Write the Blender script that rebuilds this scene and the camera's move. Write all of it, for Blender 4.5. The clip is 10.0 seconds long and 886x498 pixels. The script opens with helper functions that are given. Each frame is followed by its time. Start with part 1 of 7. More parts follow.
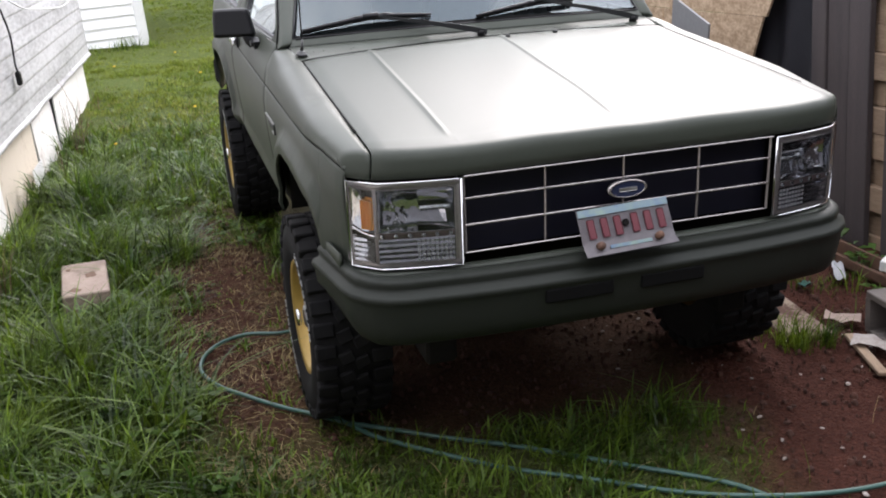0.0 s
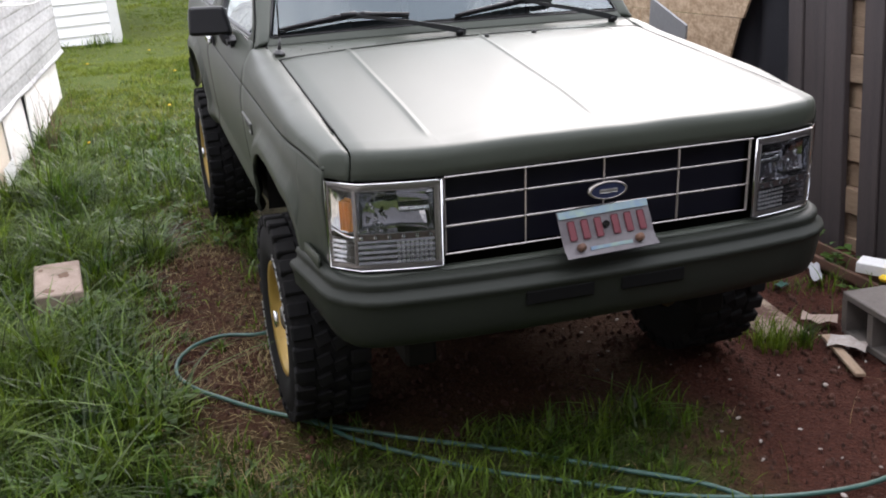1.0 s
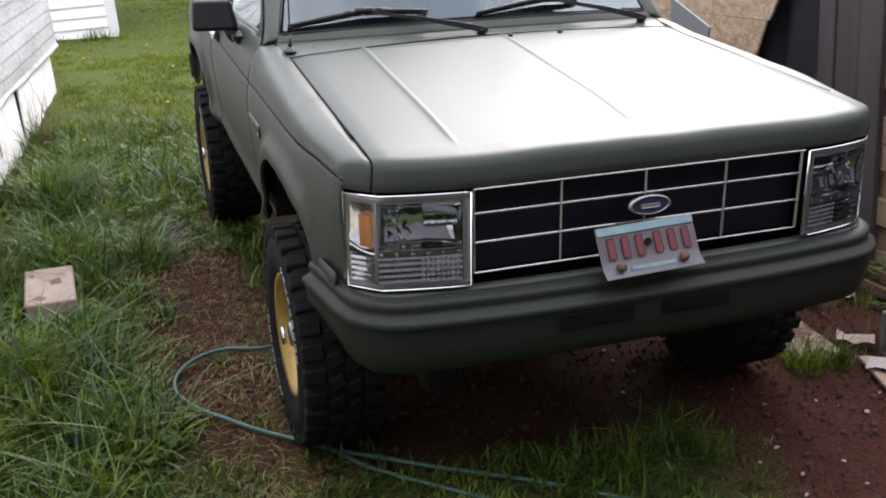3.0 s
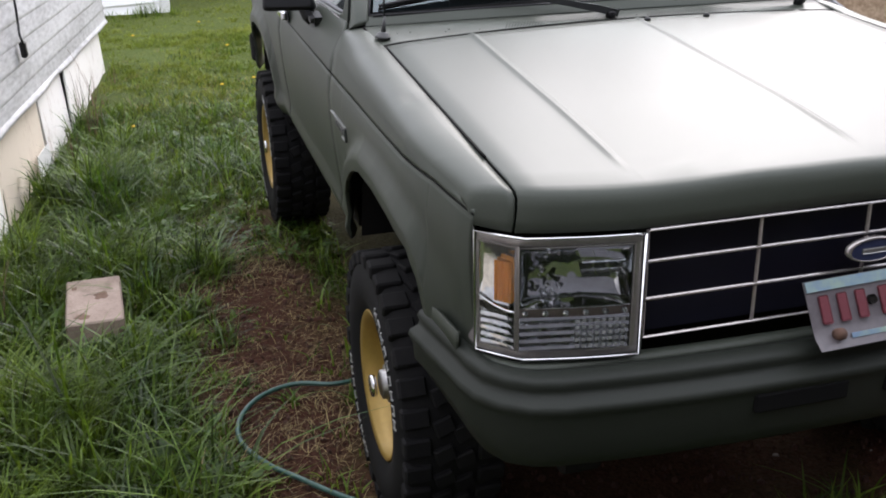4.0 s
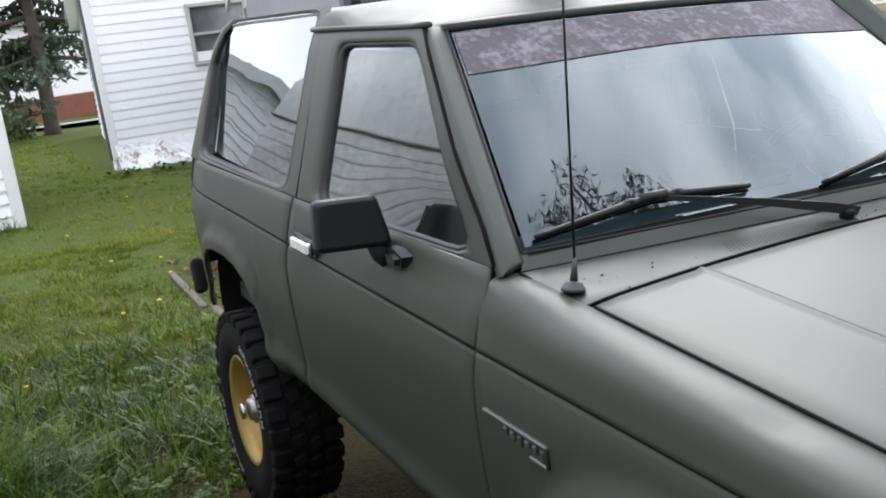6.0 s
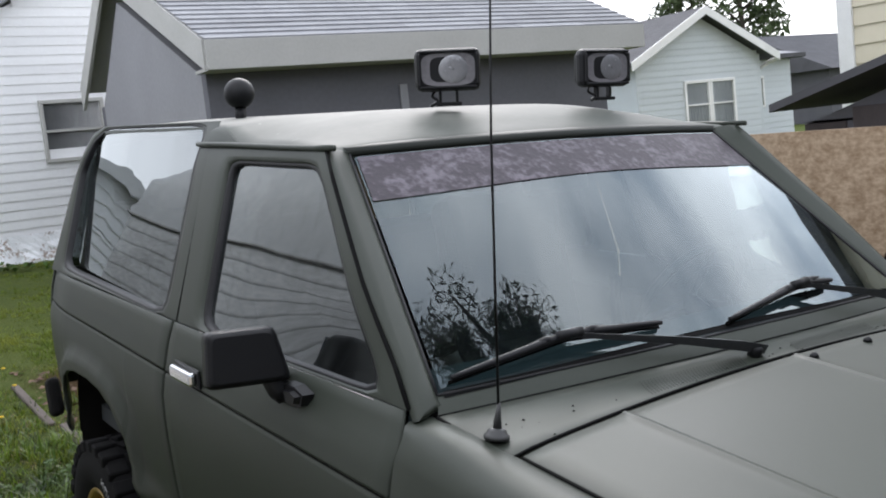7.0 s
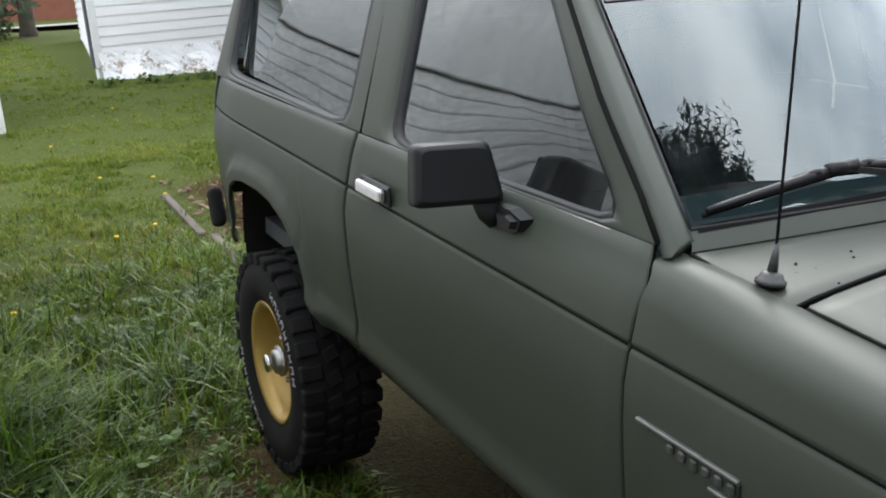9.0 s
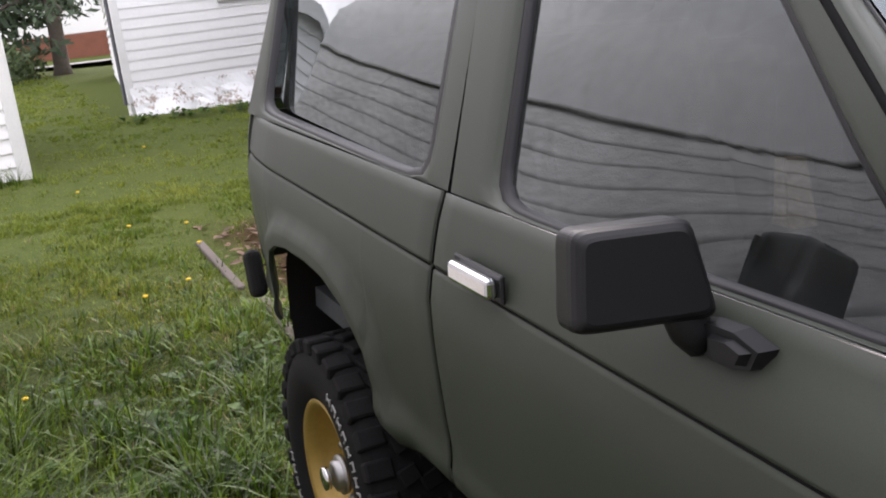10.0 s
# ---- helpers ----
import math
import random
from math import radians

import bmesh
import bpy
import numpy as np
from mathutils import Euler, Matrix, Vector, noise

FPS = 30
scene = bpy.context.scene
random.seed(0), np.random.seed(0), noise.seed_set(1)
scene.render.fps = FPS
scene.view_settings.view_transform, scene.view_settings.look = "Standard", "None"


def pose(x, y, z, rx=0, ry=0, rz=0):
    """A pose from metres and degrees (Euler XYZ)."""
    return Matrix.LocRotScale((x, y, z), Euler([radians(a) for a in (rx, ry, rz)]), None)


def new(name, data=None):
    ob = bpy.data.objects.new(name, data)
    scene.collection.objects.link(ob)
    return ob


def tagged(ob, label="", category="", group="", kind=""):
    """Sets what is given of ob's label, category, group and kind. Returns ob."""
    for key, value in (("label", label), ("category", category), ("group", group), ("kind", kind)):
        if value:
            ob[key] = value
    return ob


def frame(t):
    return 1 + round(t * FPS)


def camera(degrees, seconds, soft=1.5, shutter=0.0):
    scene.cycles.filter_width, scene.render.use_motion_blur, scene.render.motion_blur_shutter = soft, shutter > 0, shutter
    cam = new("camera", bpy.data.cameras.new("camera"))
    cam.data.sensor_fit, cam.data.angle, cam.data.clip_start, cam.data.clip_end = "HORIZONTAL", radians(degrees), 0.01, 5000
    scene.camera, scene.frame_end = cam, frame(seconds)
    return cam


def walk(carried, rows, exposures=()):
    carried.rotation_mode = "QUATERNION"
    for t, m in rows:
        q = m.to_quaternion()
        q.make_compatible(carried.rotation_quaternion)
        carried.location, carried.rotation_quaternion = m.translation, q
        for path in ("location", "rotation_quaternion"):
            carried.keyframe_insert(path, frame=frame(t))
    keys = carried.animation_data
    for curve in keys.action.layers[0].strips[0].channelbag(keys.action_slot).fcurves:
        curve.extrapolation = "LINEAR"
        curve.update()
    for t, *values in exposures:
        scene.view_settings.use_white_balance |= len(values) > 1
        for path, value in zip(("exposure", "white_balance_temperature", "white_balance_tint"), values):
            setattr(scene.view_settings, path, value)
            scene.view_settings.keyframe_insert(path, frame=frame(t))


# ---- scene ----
cam = camera(47.7, 10.0, soft=1.9)

PATH = [
    (0, pose(-1.2041, -2.5338, 1.6821, 72.100, 5.602, -16.942)),
    (0.5, pose(-1.2044, -2.5202, 1.6802, 72.009, 5.564, -17.709)),
    (1, pose(-1.2088, -2.5072, 1.6826, 71.927, 5.117, -18.270)),
    (1.5, pose(-1.2074, -2.4983, 1.6844, 72.089, 5.113, -18.621)),
    (2, pose(-1.2225, -2.4715, 1.6783, 72.395, 4.907, -18.922)),
    (2.2, pose(-1.2229, -2.4461, 1.6833, 72.014, 5.014, -18.798)),
    (3.3, pose(-1.2166, -2.0929, 1.6619, 71.961, 3.669, -17.579)),
    (3.5, pose(-1.2002, -1.9451, 1.6626, 72.790, 4.102, -15.979)),
    (4, pose(-1.2435, -1.5982, 1.6339, 70.757, 4.157, -15.800)),
    (4.5, pose(-1.3488, -1.2995, 1.6791, 72.860, 5.924, -19.780)),
    (5, pose(-1.4006, -0.9876, 1.6462, 73.334, 4.423, -16.876)),
    (5.5, pose(-1.4538, -0.5890, 1.6871, 75.483, 6.860, -19.656)),
    (6, pose(-1.5622, -0.2715, 1.7162, 79.003, 8.303, -26.136)),
    (6.2, pose(-1.6123, -0.1749, 1.7481, 80.473, 8.274, -28.635)),
    (7.3, pose(-1.5911, -0.1198, 1.7755, 84.120, 5.936, -34.806)),
    (7.5, pose(-1.5986, -0.1180, 1.7694, 83.637, 5.984, -34.769)),
    (8, pose(-1.6270, -0.0681, 1.7458, 78.560, 5.309, -32.452)),
    (8.5, pose(-1.6807, 0.0251, 1.7339, 75.099, 4.785, -28.744)),
    (9, pose(-1.6499, 0.1873, 1.7286, 74.913, 4.491, -27.058)),
    (9.5, pose(-1.5585, 0.5125, 1.7358, 81.619, 6.342, -24.935)),
    (10, pose(-1.4541, 0.8994, 1.7028, 76.153, 7.227, -25.365)),
]
EXPOSURES = [(0.0, 0.92, 6350, 17), (2.2, 0.87, 6300, 17), (3.4, 0.80, 6250, 18), (4.0, 0.66, 6250, 17), (5.0, 0.53, 6250, 16), (5.5, 0.46, 6200, 13), (6.1, 0.56, 6150, 14), (7.3, -0.18, 6150, 12), (7.9, -0.26, 6150, 9),
             (8.6, 0.04, 6150, 8), (9.1, 0.68, 6350, 12), (9.6, 0.64, 6500, 20), (10.0, 0.64, 6550, 21)]
walk(cam, PATH, EXPOSURES)

# ---------------------------------------------------------------- sky and sun: bright broken overcast
SUN_ELEV, SUN_ROT = radians(32), radians(36)
world = bpy.data.worlds.new("sky")
scene.world = world
world.use_nodes = True
wn, wl = world.node_tree.nodes, world.node_tree.links
wn.clear()
w_out = wn.new("ShaderNodeOutputWorld")
w_bg = wn.new("ShaderNodeBackground")
w_sky = wn.new("ShaderNodeTexSky")
w_sky.sky_type = 'NISHITA'
w_sky.sun_disc = False
w_sky.sun_elevation, w_sky.sun_rotation = SUN_ELEV, SUN_ROT
w_sky.air_density, w_sky.dust_density = 1.2, 3.0
w_co = wn.new("ShaderNodeTexCoord")
w_map = wn.new("ShaderNodeMapping")
w_map.inputs["Scale"].default_value = (1.0, 1.0, 2.2)
w_noise = wn.new("ShaderNodeTexNoise")
w_noise.inputs["Scale"].default_value = 2.1
w_noise.inputs["Detail"].default_value = 7.0
w_ramp = wn.new("ShaderNodeValToRGB")
w_ramp.color_ramp.elements[0].position, w_ramp.color_ramp.elements[0].color = 0.41, (6.2, 6.8, 7.5, 1)
w_ramp.color_ramp.elements[1].position, w_ramp.color_ramp.elements[1].color = 0.57, (14.5, 14.5, 14.5, 1)
w_mix = wn.new("ShaderNodeMix")
w_mix.data_type = 'RGBA'
w_mix.inputs["Factor"].default_value = 0.86
w_bg.inputs["Strength"].default_value = 0.14
wl.new(w_co.outputs["Generated"], w_map.inputs["Vector"])
wl.new(w_map.outputs["Vector"], w_noise.inputs["Vector"])
wl.new(w_noise.outputs["Fac"], w_ramp.inputs["Fac"])
wl.new(w_sky.outputs["Color"], w_mix.inputs["A"])
wl.new(w_ramp.outputs["Color"], w_mix.inputs["B"])
w_dir = wn.new("ShaderNodeVectorMath")
w_dir.operation = 'DOT_PRODUCT'
w_dir.inputs[1].default_value = (math.sin(SUN_ROT) * math.cos(SUN_ELEV), math.cos(SUN_ROT) * math.cos(SUN_ELEV), math.sin(SUN_ELEV))
w_glow = wn.new("ShaderNodeMapRange")          # cloud is brighter round the veiled sun
w_glow.interpolation_type = 'SMOOTHSTEP'
w_glow.inputs["From Min"].default_value, w_glow.inputs["From Max"].default_value = 0.0, 1.0
w_glow.inputs["To Min"].default_value, w_glow.inputs["To Max"].default_value = 1.25, 1.48
w_mul = wn.new("ShaderNodeVectorMath")
w_mul.operation = 'SCALE'
wl.new(w_co.outputs["Generated"], w_dir.inputs[0])
wl.new(w_dir.outputs["Value"], w_glow.inputs["Value"])
wl.new(w_mix.outputs["Result"], w_mul.inputs[0])
wl.new(w_glow.outputs["Result"], w_mul.inputs["Scale"])
wl.new(w_mul.outputs["Vector"], w_bg.inputs["Color"])
wl.new(w_bg.outputs["Background"], w_out.inputs["Surface"])

sun_data = bpy.data.lights.new("sun", 'SUN')
sun_data.energy, sun_data.angle, sun_data.color = 1.8, radians(32), (1.0, 0.96, 0.9)
sun = new("sun", sun_data)
sun_dir = Vector((math.sin(SUN_ROT) * math.cos(SUN_ELEV), math.cos(SUN_ROT) * math.cos(SUN_ELEV), math.sin(SUN_ELEV)))
sun.matrix_world = Matrix.Translation((0, 0, 20)) @ sun_dir.to_track_quat("Z", "Y").to_matrix().to_4x4()

# ---------------------------------------------------------------- materials
def mat(name, c1, c2=None, rough=0.6, metal=0.0, big=3.0, fine=60.0, bump=0.1, bump_dist=0.01, spec=0.5, stretch=(1, 1, 1),
        sharp=(0.3, 0.7), rough_var=0.08, island=0.0, obrand=0.0, coat=0.0, through_light=0.0):
    """A surface with two colours mixed by coarse and fine noise, varying gloss and fine relief."""
    m = bpy.data.materials.new(name)
    m.use_nodes = True
    n, l = m.node_tree.nodes, m.node_tree.links
    b = n["Principled BSDF"]
    co = n.new("ShaderNodeTexCoord")
    mp = n.new("ShaderNodeMapping")
    mp.inputs["Scale"].default_value = stretch
    l.new(co.outputs["Object"], mp.inputs["Vector"])
    n1, n2 = n.new("ShaderNodeTexNoise"), n.new("ShaderNodeTexNoise")
    n1.inputs["Scale"].default_value, n1.inputs["Detail"].default_value = big, 4
    n2.inputs["Scale"].default_value, n2.inputs["Detail"].default_value = fine, 3
    l.new(mp.outputs["Vector"], n1.inputs["Vector"])
    l.new(mp.outputs["Vector"], n2.inputs["Vector"])
    add = n.new("ShaderNodeMath")
    add.operation = 'MULTIPLY_ADD'
    add.inputs[1].default_value = 0.45
    l.new(n2.outputs["Fac"], add.inputs[0])
    sc = n.new("ShaderNodeMath")
    sc.operation = 'MULTIPLY'
    sc.inputs[1].default_value = 0.55
    l.new(n1.outputs["Fac"], sc.inputs[0])
    l.new(sc.outputs[0], add.inputs[2])
    mr = n.new("ShaderNodeMapRange")
    mr.inputs["From Min"].default_value, mr.inputs["From Max"].default_value = sharp
    l.new(add.outputs[0], mr.inputs["Value"])
    mx = n.new("ShaderNodeMix")
    mx.data_type = 'RGBA'
    mx.inputs["A"].default_value = (*c1, 1)
    mx.inputs["B"].default_value = (*(c2 or c1), 1)
    l.new(mr.outputs["Result"], mx.inputs["Factor"])
    colour = mx.outputs["Result"]
    if island or obrand:
        rnd = n.new("ShaderNodeNewGeometry").outputs["Random Per Island"] if island else n.new("ShaderNodeObjectInfo").outputs["Random"]
        amt = island or obrand
        vr = n.new("ShaderNodeMapRange")
        vr.inputs["To Min"].default_value, vr.inputs["To Max"].default_value = 1 - amt, 1 + amt
        l.new(rnd, vr.inputs["Value"])
        hs = n.new("ShaderNodeHueSaturation")
        l.new(vr.outputs["Result"], hs.inputs["Value"])
        l.new(colour, hs.inputs["Color"])
        colour = hs.outputs["Color"]
    l.new(colour, b.inputs["Base Color"])
    b.inputs["Metallic"].default_value = metal
    b.inputs["Specular IOR Level"].default_value = spec
    b.inputs["Coat Weight"].default_value = coat
    rr = n.new("ShaderNodeMapRange")
    rr.inputs["To Min"].default_value, rr.inputs["To Max"].default_value = max(0, rough - rough_var), min(1, rough + rough_var)
    l.new(add.outputs[0], rr.inputs["Value"])
    l.new(rr.outputs["Result"], b.inputs["Roughness"])
    if bump:
        bp = n.new("ShaderNodeBump")
        bp.inputs["Strength"].default_value, bp.inputs["Distance"].default_value = bump, bump_dist
        l.new(n2.outputs["Fac"], bp.inputs["Height"])
        l.new(bp.outputs["Normal"], b.inputs["Normal"])
    if through_light:                      # thin leaves let light through, yellower than they reflect it
        tl, ms, hs = n.new("ShaderNodeBsdfTranslucent"), n.new("ShaderNodeMixShader"), n.new("ShaderNodeHueSaturation")
        hs.inputs["Hue"].default_value, hs.inputs["Saturation"].default_value, hs.inputs["Value"].default_value = 0.485, 1.05, 1.5
        l.new(colour, hs.inputs["Color"])
        l.new(hs.outputs["Color"], tl.inputs["Color"])
        ms.inputs["Fac"].default_value = through_light
        l.new(b.outputs[0], ms.inputs[1])
        l.new(tl.outputs[0], ms.inputs[2])
        l.new(ms.outputs[0], n["Material Output"].inputs["Surface"])
    return m


def glass(name, tint, gloss=1.0, rough=0.01, sheen=(0.92, 0.98, 1.0), dirt=0.0, dirt_colour=(0.20, 0.205, 0.19), dirt_scale=5.0):
    """A thin pane: tinted see-through with mirror gloss by Fresnel, and a film of dust in smears."""
    m = bpy.data.materials.new(name)
    m.use_nodes = True
    n, l = m.node_tree.nodes, m.node_tree.links
    n.clear()
    out, mixs = n.new("ShaderNodeOutputMaterial"), n.new("ShaderNodeMixShader")
    tr, gl, fr = n.new("ShaderNodeBsdfTransparent"), n.new("ShaderNodeBsdfGlossy"), n.new("ShaderNodeFresnel")
    mul = n.new("ShaderNodeMath")
    mul.operation, mul.use_clamp = 'MULTIPLY', True
    mul.inputs[1].default_value = gloss
    fr.inputs["IOR"].default_value = 1.52
    tr.inputs["Color"].default_value = (*tint, 1)
    gl.inputs["Roughness"].default_value = rough
    gl.inputs["Color"].default_value = (*sheen, 1)
    l.new(fr.outputs["Fac"], mul.inputs[0])
    l.new(mul.outputs[0], mixs.inputs["Fac"])
    l.new(tr.outputs[0], mixs.inputs[1])
    l.new(gl.outputs[0], mixs.inputs[2])
    surface = mixs.outputs[0]
    if dirt:
        co, mp = n.new("ShaderNodeTexCoord"), n.new("ShaderNodeMapping")
        mp.inputs["Scale"].default_value = (1.0, 1.0, 0.55)
        mp.inputs["Rotation"].default_value = (0.35, 0.0, 0.0)
        l.new(co.outputs["Object"], mp.inputs["Vector"])
        fac = None
        for scale, detail, lo, hi, top in ((dirt_scale, 5, 0.40, 0.66, dirt), (dirt_scale * 4.5, 3, 0.56, 0.70, dirt * 0.5)):
            nz, mr = n.new("ShaderNodeTexNoise"), n.new("ShaderNodeMapRange")
            nz.inputs["Scale"].default_value, nz.inputs["Detail"].default_value = scale, detail
            mr.interpolation_type = 'SMOOTHSTEP'
            mr.inputs["From Min"].default_value, mr.inputs["From Max"].default_value = lo, hi
            mr.inputs["To Min"].default_value, mr.inputs["To Max"].default_value = dirt * 0.25 if fac is None else 0.0, top
            l.new(mp.outputs["Vector"], nz.inputs["Vector"])
            l.new(nz.outputs["Fac"], mr.inputs["Value"])
            if fac is None:
                fac = mr.outputs["Result"]
            else:
                ad = n.new("ShaderNodeMath")
                ad.operation, ad.use_clamp = 'ADD', True
                l.new(fac, ad.inputs[0])
                l.new(mr.outputs["Result"], ad.inputs[1])
                fac = ad.outputs[0]
        df, m2 = n.new("ShaderNodeBsdfDiffuse"), n.new("ShaderNodeMixShader")
        df.inputs["Color"].default_value = (*dirt_colour, 1)
        l.new(fac, m2.inputs["Fac"])
        l.new(surface, m2.inputs[1])
        l.new(df.outputs[0], m2.inputs[2])
        surface = m2.outputs[0]
    l.new(surface, out.inputs["Surface"])
    return m


PAINT = mat("olive_paint", (0.037, 0.043, 0.033), (0.050, 0.057, 0.045), rough=0.45, spec=0.265, big=1.6, fine=420, bump=0.05, bump_dist=0.001, rough_var=0.06)
PAINT_R = mat("scuffed_olive_paint", (0.052, 0.060, 0.048), (0.18, 0.19, 0.175), rough=0.6, big=5.5, fine=38, sharp=(0.64, 0.69), bump=0.04, bump_dist=0.001, stretch=(1.0, 1.6, 1.0))
LAMP_DK = mat("dull_lamp_glass", (0.14, 0.135, 0.14), (0.22, 0.21, 0.22), rough=0.2, fine=90, bump=0.2, bump_dist=0.002)
LAMP_BR = mat("lamp_reflector_disc", (0.42, 0.42, 0.43), (0.30, 0.30, 0.31), rough=0.25, metal=0.6, big=20, fine=120, bump=0.15, bump_dist=0.002)
PAINT_D = mat("olive_trim", (0.017, 0.020, 0.016), (0.024, 0.027, 0.022), rough=0.55, spec=0.20, big=2.0, fine=300, bump=0.06, bump_dist=0.001)
WIPER = mat("satin_wiper_arm", (0.045, 0.046, 0.05), (0.07, 0.071, 0.075), rough=0.38, spec=0.5, big=9, fine=120, bump=0.05)
BLACK = mat("black_plastic", (0.007, 0.007, 0.008), (0.012, 0.012, 0.013), rough=0.45, spec=0.3, fine=250, bump=0.1, bump_dist=0.001)
RUBBER = mat("tyre_rubber", (0.007, 0.007, 0.008), (0.015, 0.0145, 0.014), rough=0.85, spec=0.15, big=6, fine=150, bump=0.2, bump_dist=0.002)
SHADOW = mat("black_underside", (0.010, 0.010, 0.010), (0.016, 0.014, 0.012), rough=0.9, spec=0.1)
SEAM = mat("seam_black", (0.006, 0.006, 0.006), rough=0.8, spec=0.1, bump=0)
CHROME = mat("chrome", (0.78, 0.78, 0.79), (0.66, 0.66, 0.67), rough=0.12, metal=1.0, fine=90, bump=0.02, bump_dist=0.001, rough_var=0.05)
GRILLE_B = mat("grille_black", (0.007, 0.007, 0.013), rough=0.4, spec=0.25, bump=0)
GOLD = mat("gold_rim", (0.42, 0.28, 0.07), (0.33, 0.22, 0.06), rough=0.38, metal=0.35, fine=80, bump=0.05, bump_dist=0.001)
STEEL = mat("bare_steel", (0.45, 0.45, 0.45), (0.3, 0.29, 0.28), rough=0.4, metal=0.9)
SILVER = mat("worn_silver", (0.17, 0.175, 0.165), (0.10, 0.105, 0.095), rough=0.4, metal=0.3)
FOOT_G = mat("dull_grey_metal", (0.05, 0.05, 0.05), (0.08, 0.08, 0.078), rough=0.5, metal=0.3)
LETTER_W = mat("white_lettering", (0.34, 0.34, 0.33), (0.2, 0.2, 0.19), rough=0.7, bump=0)
AMBER = mat("amber_lens", (0.75, 0.28, 0.03), (0.6, 0.2, 0.02), rough=0.2, bump=0.05)
BEZEL = mat("silver_bezel", (0.44, 0.40, 0.39), (0.31, 0.28, 0.27), rough=0.22, metal=0.5, fine=90, bump=0.03, bump_dist=0.001)
BAR_CH = mat("dulled_chrome", (0.46, 0.43, 0.42), (0.30, 0.27, 0.26), rough=0.25, metal=0.75, fine=90, bump=0.03, bump_dist=0.001)
LENS_CH = mat("lamp_reflector", (0.96, 0.96, 0.98), (0.80, 0.80, 0.82), rough=0.09, metal=1.0, big=40, fine=95, bump=0.1, bump_dist=0.003, sharp=(0.44, 0.56))
LENS_DK = mat("lamp_ribbed_mirror", (0.36, 0.35, 0.36), (0.22, 0.21, 0.22), rough=0.3, metal=1.0, fine=95, bump=0.05, bump_dist=0.002)
LENS_RIB = mat("lamp_ribbed_reflector", (0.85, 0.85, 0.86), (0.66, 0.66, 0.68), rough=0.2, metal=0.15, bump=0.1)
LENS_BOWL = mat("lamp_bowl_mirror", (0.80, 0.80, 0.83), (0.52, 0.52, 0.55), rough=0.07, metal=1.0, big=30, fine=90, bump=0.04, bump_dist=0.002)
STRIP_P = mat("lamp_strip", (0.20, 0.15, 0.145), (0.13, 0.10, 0.10), rough=0.3, metal=0.3)
CLEAR = glass("lamp_cover", (0.93, 0.94, 0.95), 1.2)
WS_GLASS = glass("windscreen_glass", (0.46, 0.62, 0.64), 2.05, sheen=(0.88, 0.97, 0.99), dirt=0.05, dirt_colour=(0.22, 0.25, 0.26), dirt_scale=3.0)
# the pale second colour paints cloud reflections on the purple-grey strip
WS_BAND = mat("windscreen_band", (0.050, 0.040, 0.050), (0.16, 0.14, 0.165), rough=0.45, spec=0.3, big=14, fine=60, sharp=(0.48, 0.64), bump=0.15)
QUARTER_GLASS = glass("quarter_glass", (0.20, 0.22, 0.22), 1.2, dirt=0.05)
SIDE_GLASS = glass("side_glass", (0.10, 0.115, 0.115), 1.9, dirt=0.17, dirt_colour=(0.15, 0.16, 0.155))
RED_LENS = mat("red_lens", (0.45, 0.015, 0.015), rough=0.2, bump=0)
INTERIOR = mat("interior_grey", (0.06, 0.068, 0.072), (0.085, 0.092, 0.096), rough=0.8)
SEAT = mat("seat_cloth", (0.055, 0.058, 0.065), (0.08, 0.08, 0.085), rough=0.95, fine=200, bump=0.3)
PLATE_W = mat("plate_white", (0.115, 0.102, 0.108), (0.070, 0.060, 0.066), rough=0.45, big=8, bump=0.05)
PLATE_R = mat("plate_red", (0.11, 0.018, 0.026), rough=0.5, bump=0)
PLATE_B = mat("plate_blue", (0.11, 0.17, 0.30), (0.22, 0.30, 0.24), rough=0.45, big=12, bump=0)
BADGE_B = mat("badge_blue", (0.020, 0.026, 0.06), (0.03, 0.036, 0.08), rough=0.25, bump=0)
SIDING_W = mat("white_vinyl", (0.86, 0.86, 0.86), (0.79, 0.79, 0.79), rough=0.5, big=1.2, fine=25, bump=0.04, obrand=0.04)
SIDING_B = mat("pale_blue_vinyl", (0.52, 0.56, 0.585), (0.47, 0.51, 0.535), rough=0.55, big=1.2, fine=25, bump=0.04, obrand=0.03)
SIDING_C = mat("cream_vinyl", (0.62, 0.57, 0.44), (0.57, 0.52, 0.40), rough=0.55, bump=0.04, obrand=0.03)
HOME_W = mat("old_white_metal", (0.61, 0.61, 0.615), (0.27, 0.27, 0.272), rough=0.45, big=1.9, fine=20, sharp=(0.40, 0.70), bump=0.06, bump_dist=0.004, stretch=(1, 0.5, 2.0))
HOME_P = mat("dull_roof_panel", (0.60, 0.61, 0.62), (0.44, 0.45, 0.46), rough=0.45, big=1.2, fine=14, sharp=(0.35, 0.7), bump=0.05, bump_dist=0.004)
RAIL_D = mat("weathered_rail", (0.16, 0.155, 0.15), (0.42, 0.41, 0.40), rough=0.7, big=5, fine=30)
SKIRT = mat("peeling_white_board", (0.84, 0.82, 0.79), (0.46, 0.39, 0.34), rough=0.75, big=3, fine=26, sharp=(0.55, 0.68), bump=0.3, bump_dist=0.004, stretch=(1, 1.6, 0.6), obrand=0.06)
SKIRT_T = mat("bare_tan_board", (0.70, 0.62, 0.51), (0.42, 0.33, 0.25), rough=0.8, big=4, fine=34, sharp=(0.55, 0.72), bump=0.3, bump_dist=0.004, stretch=(1, 1.6, 0.6))
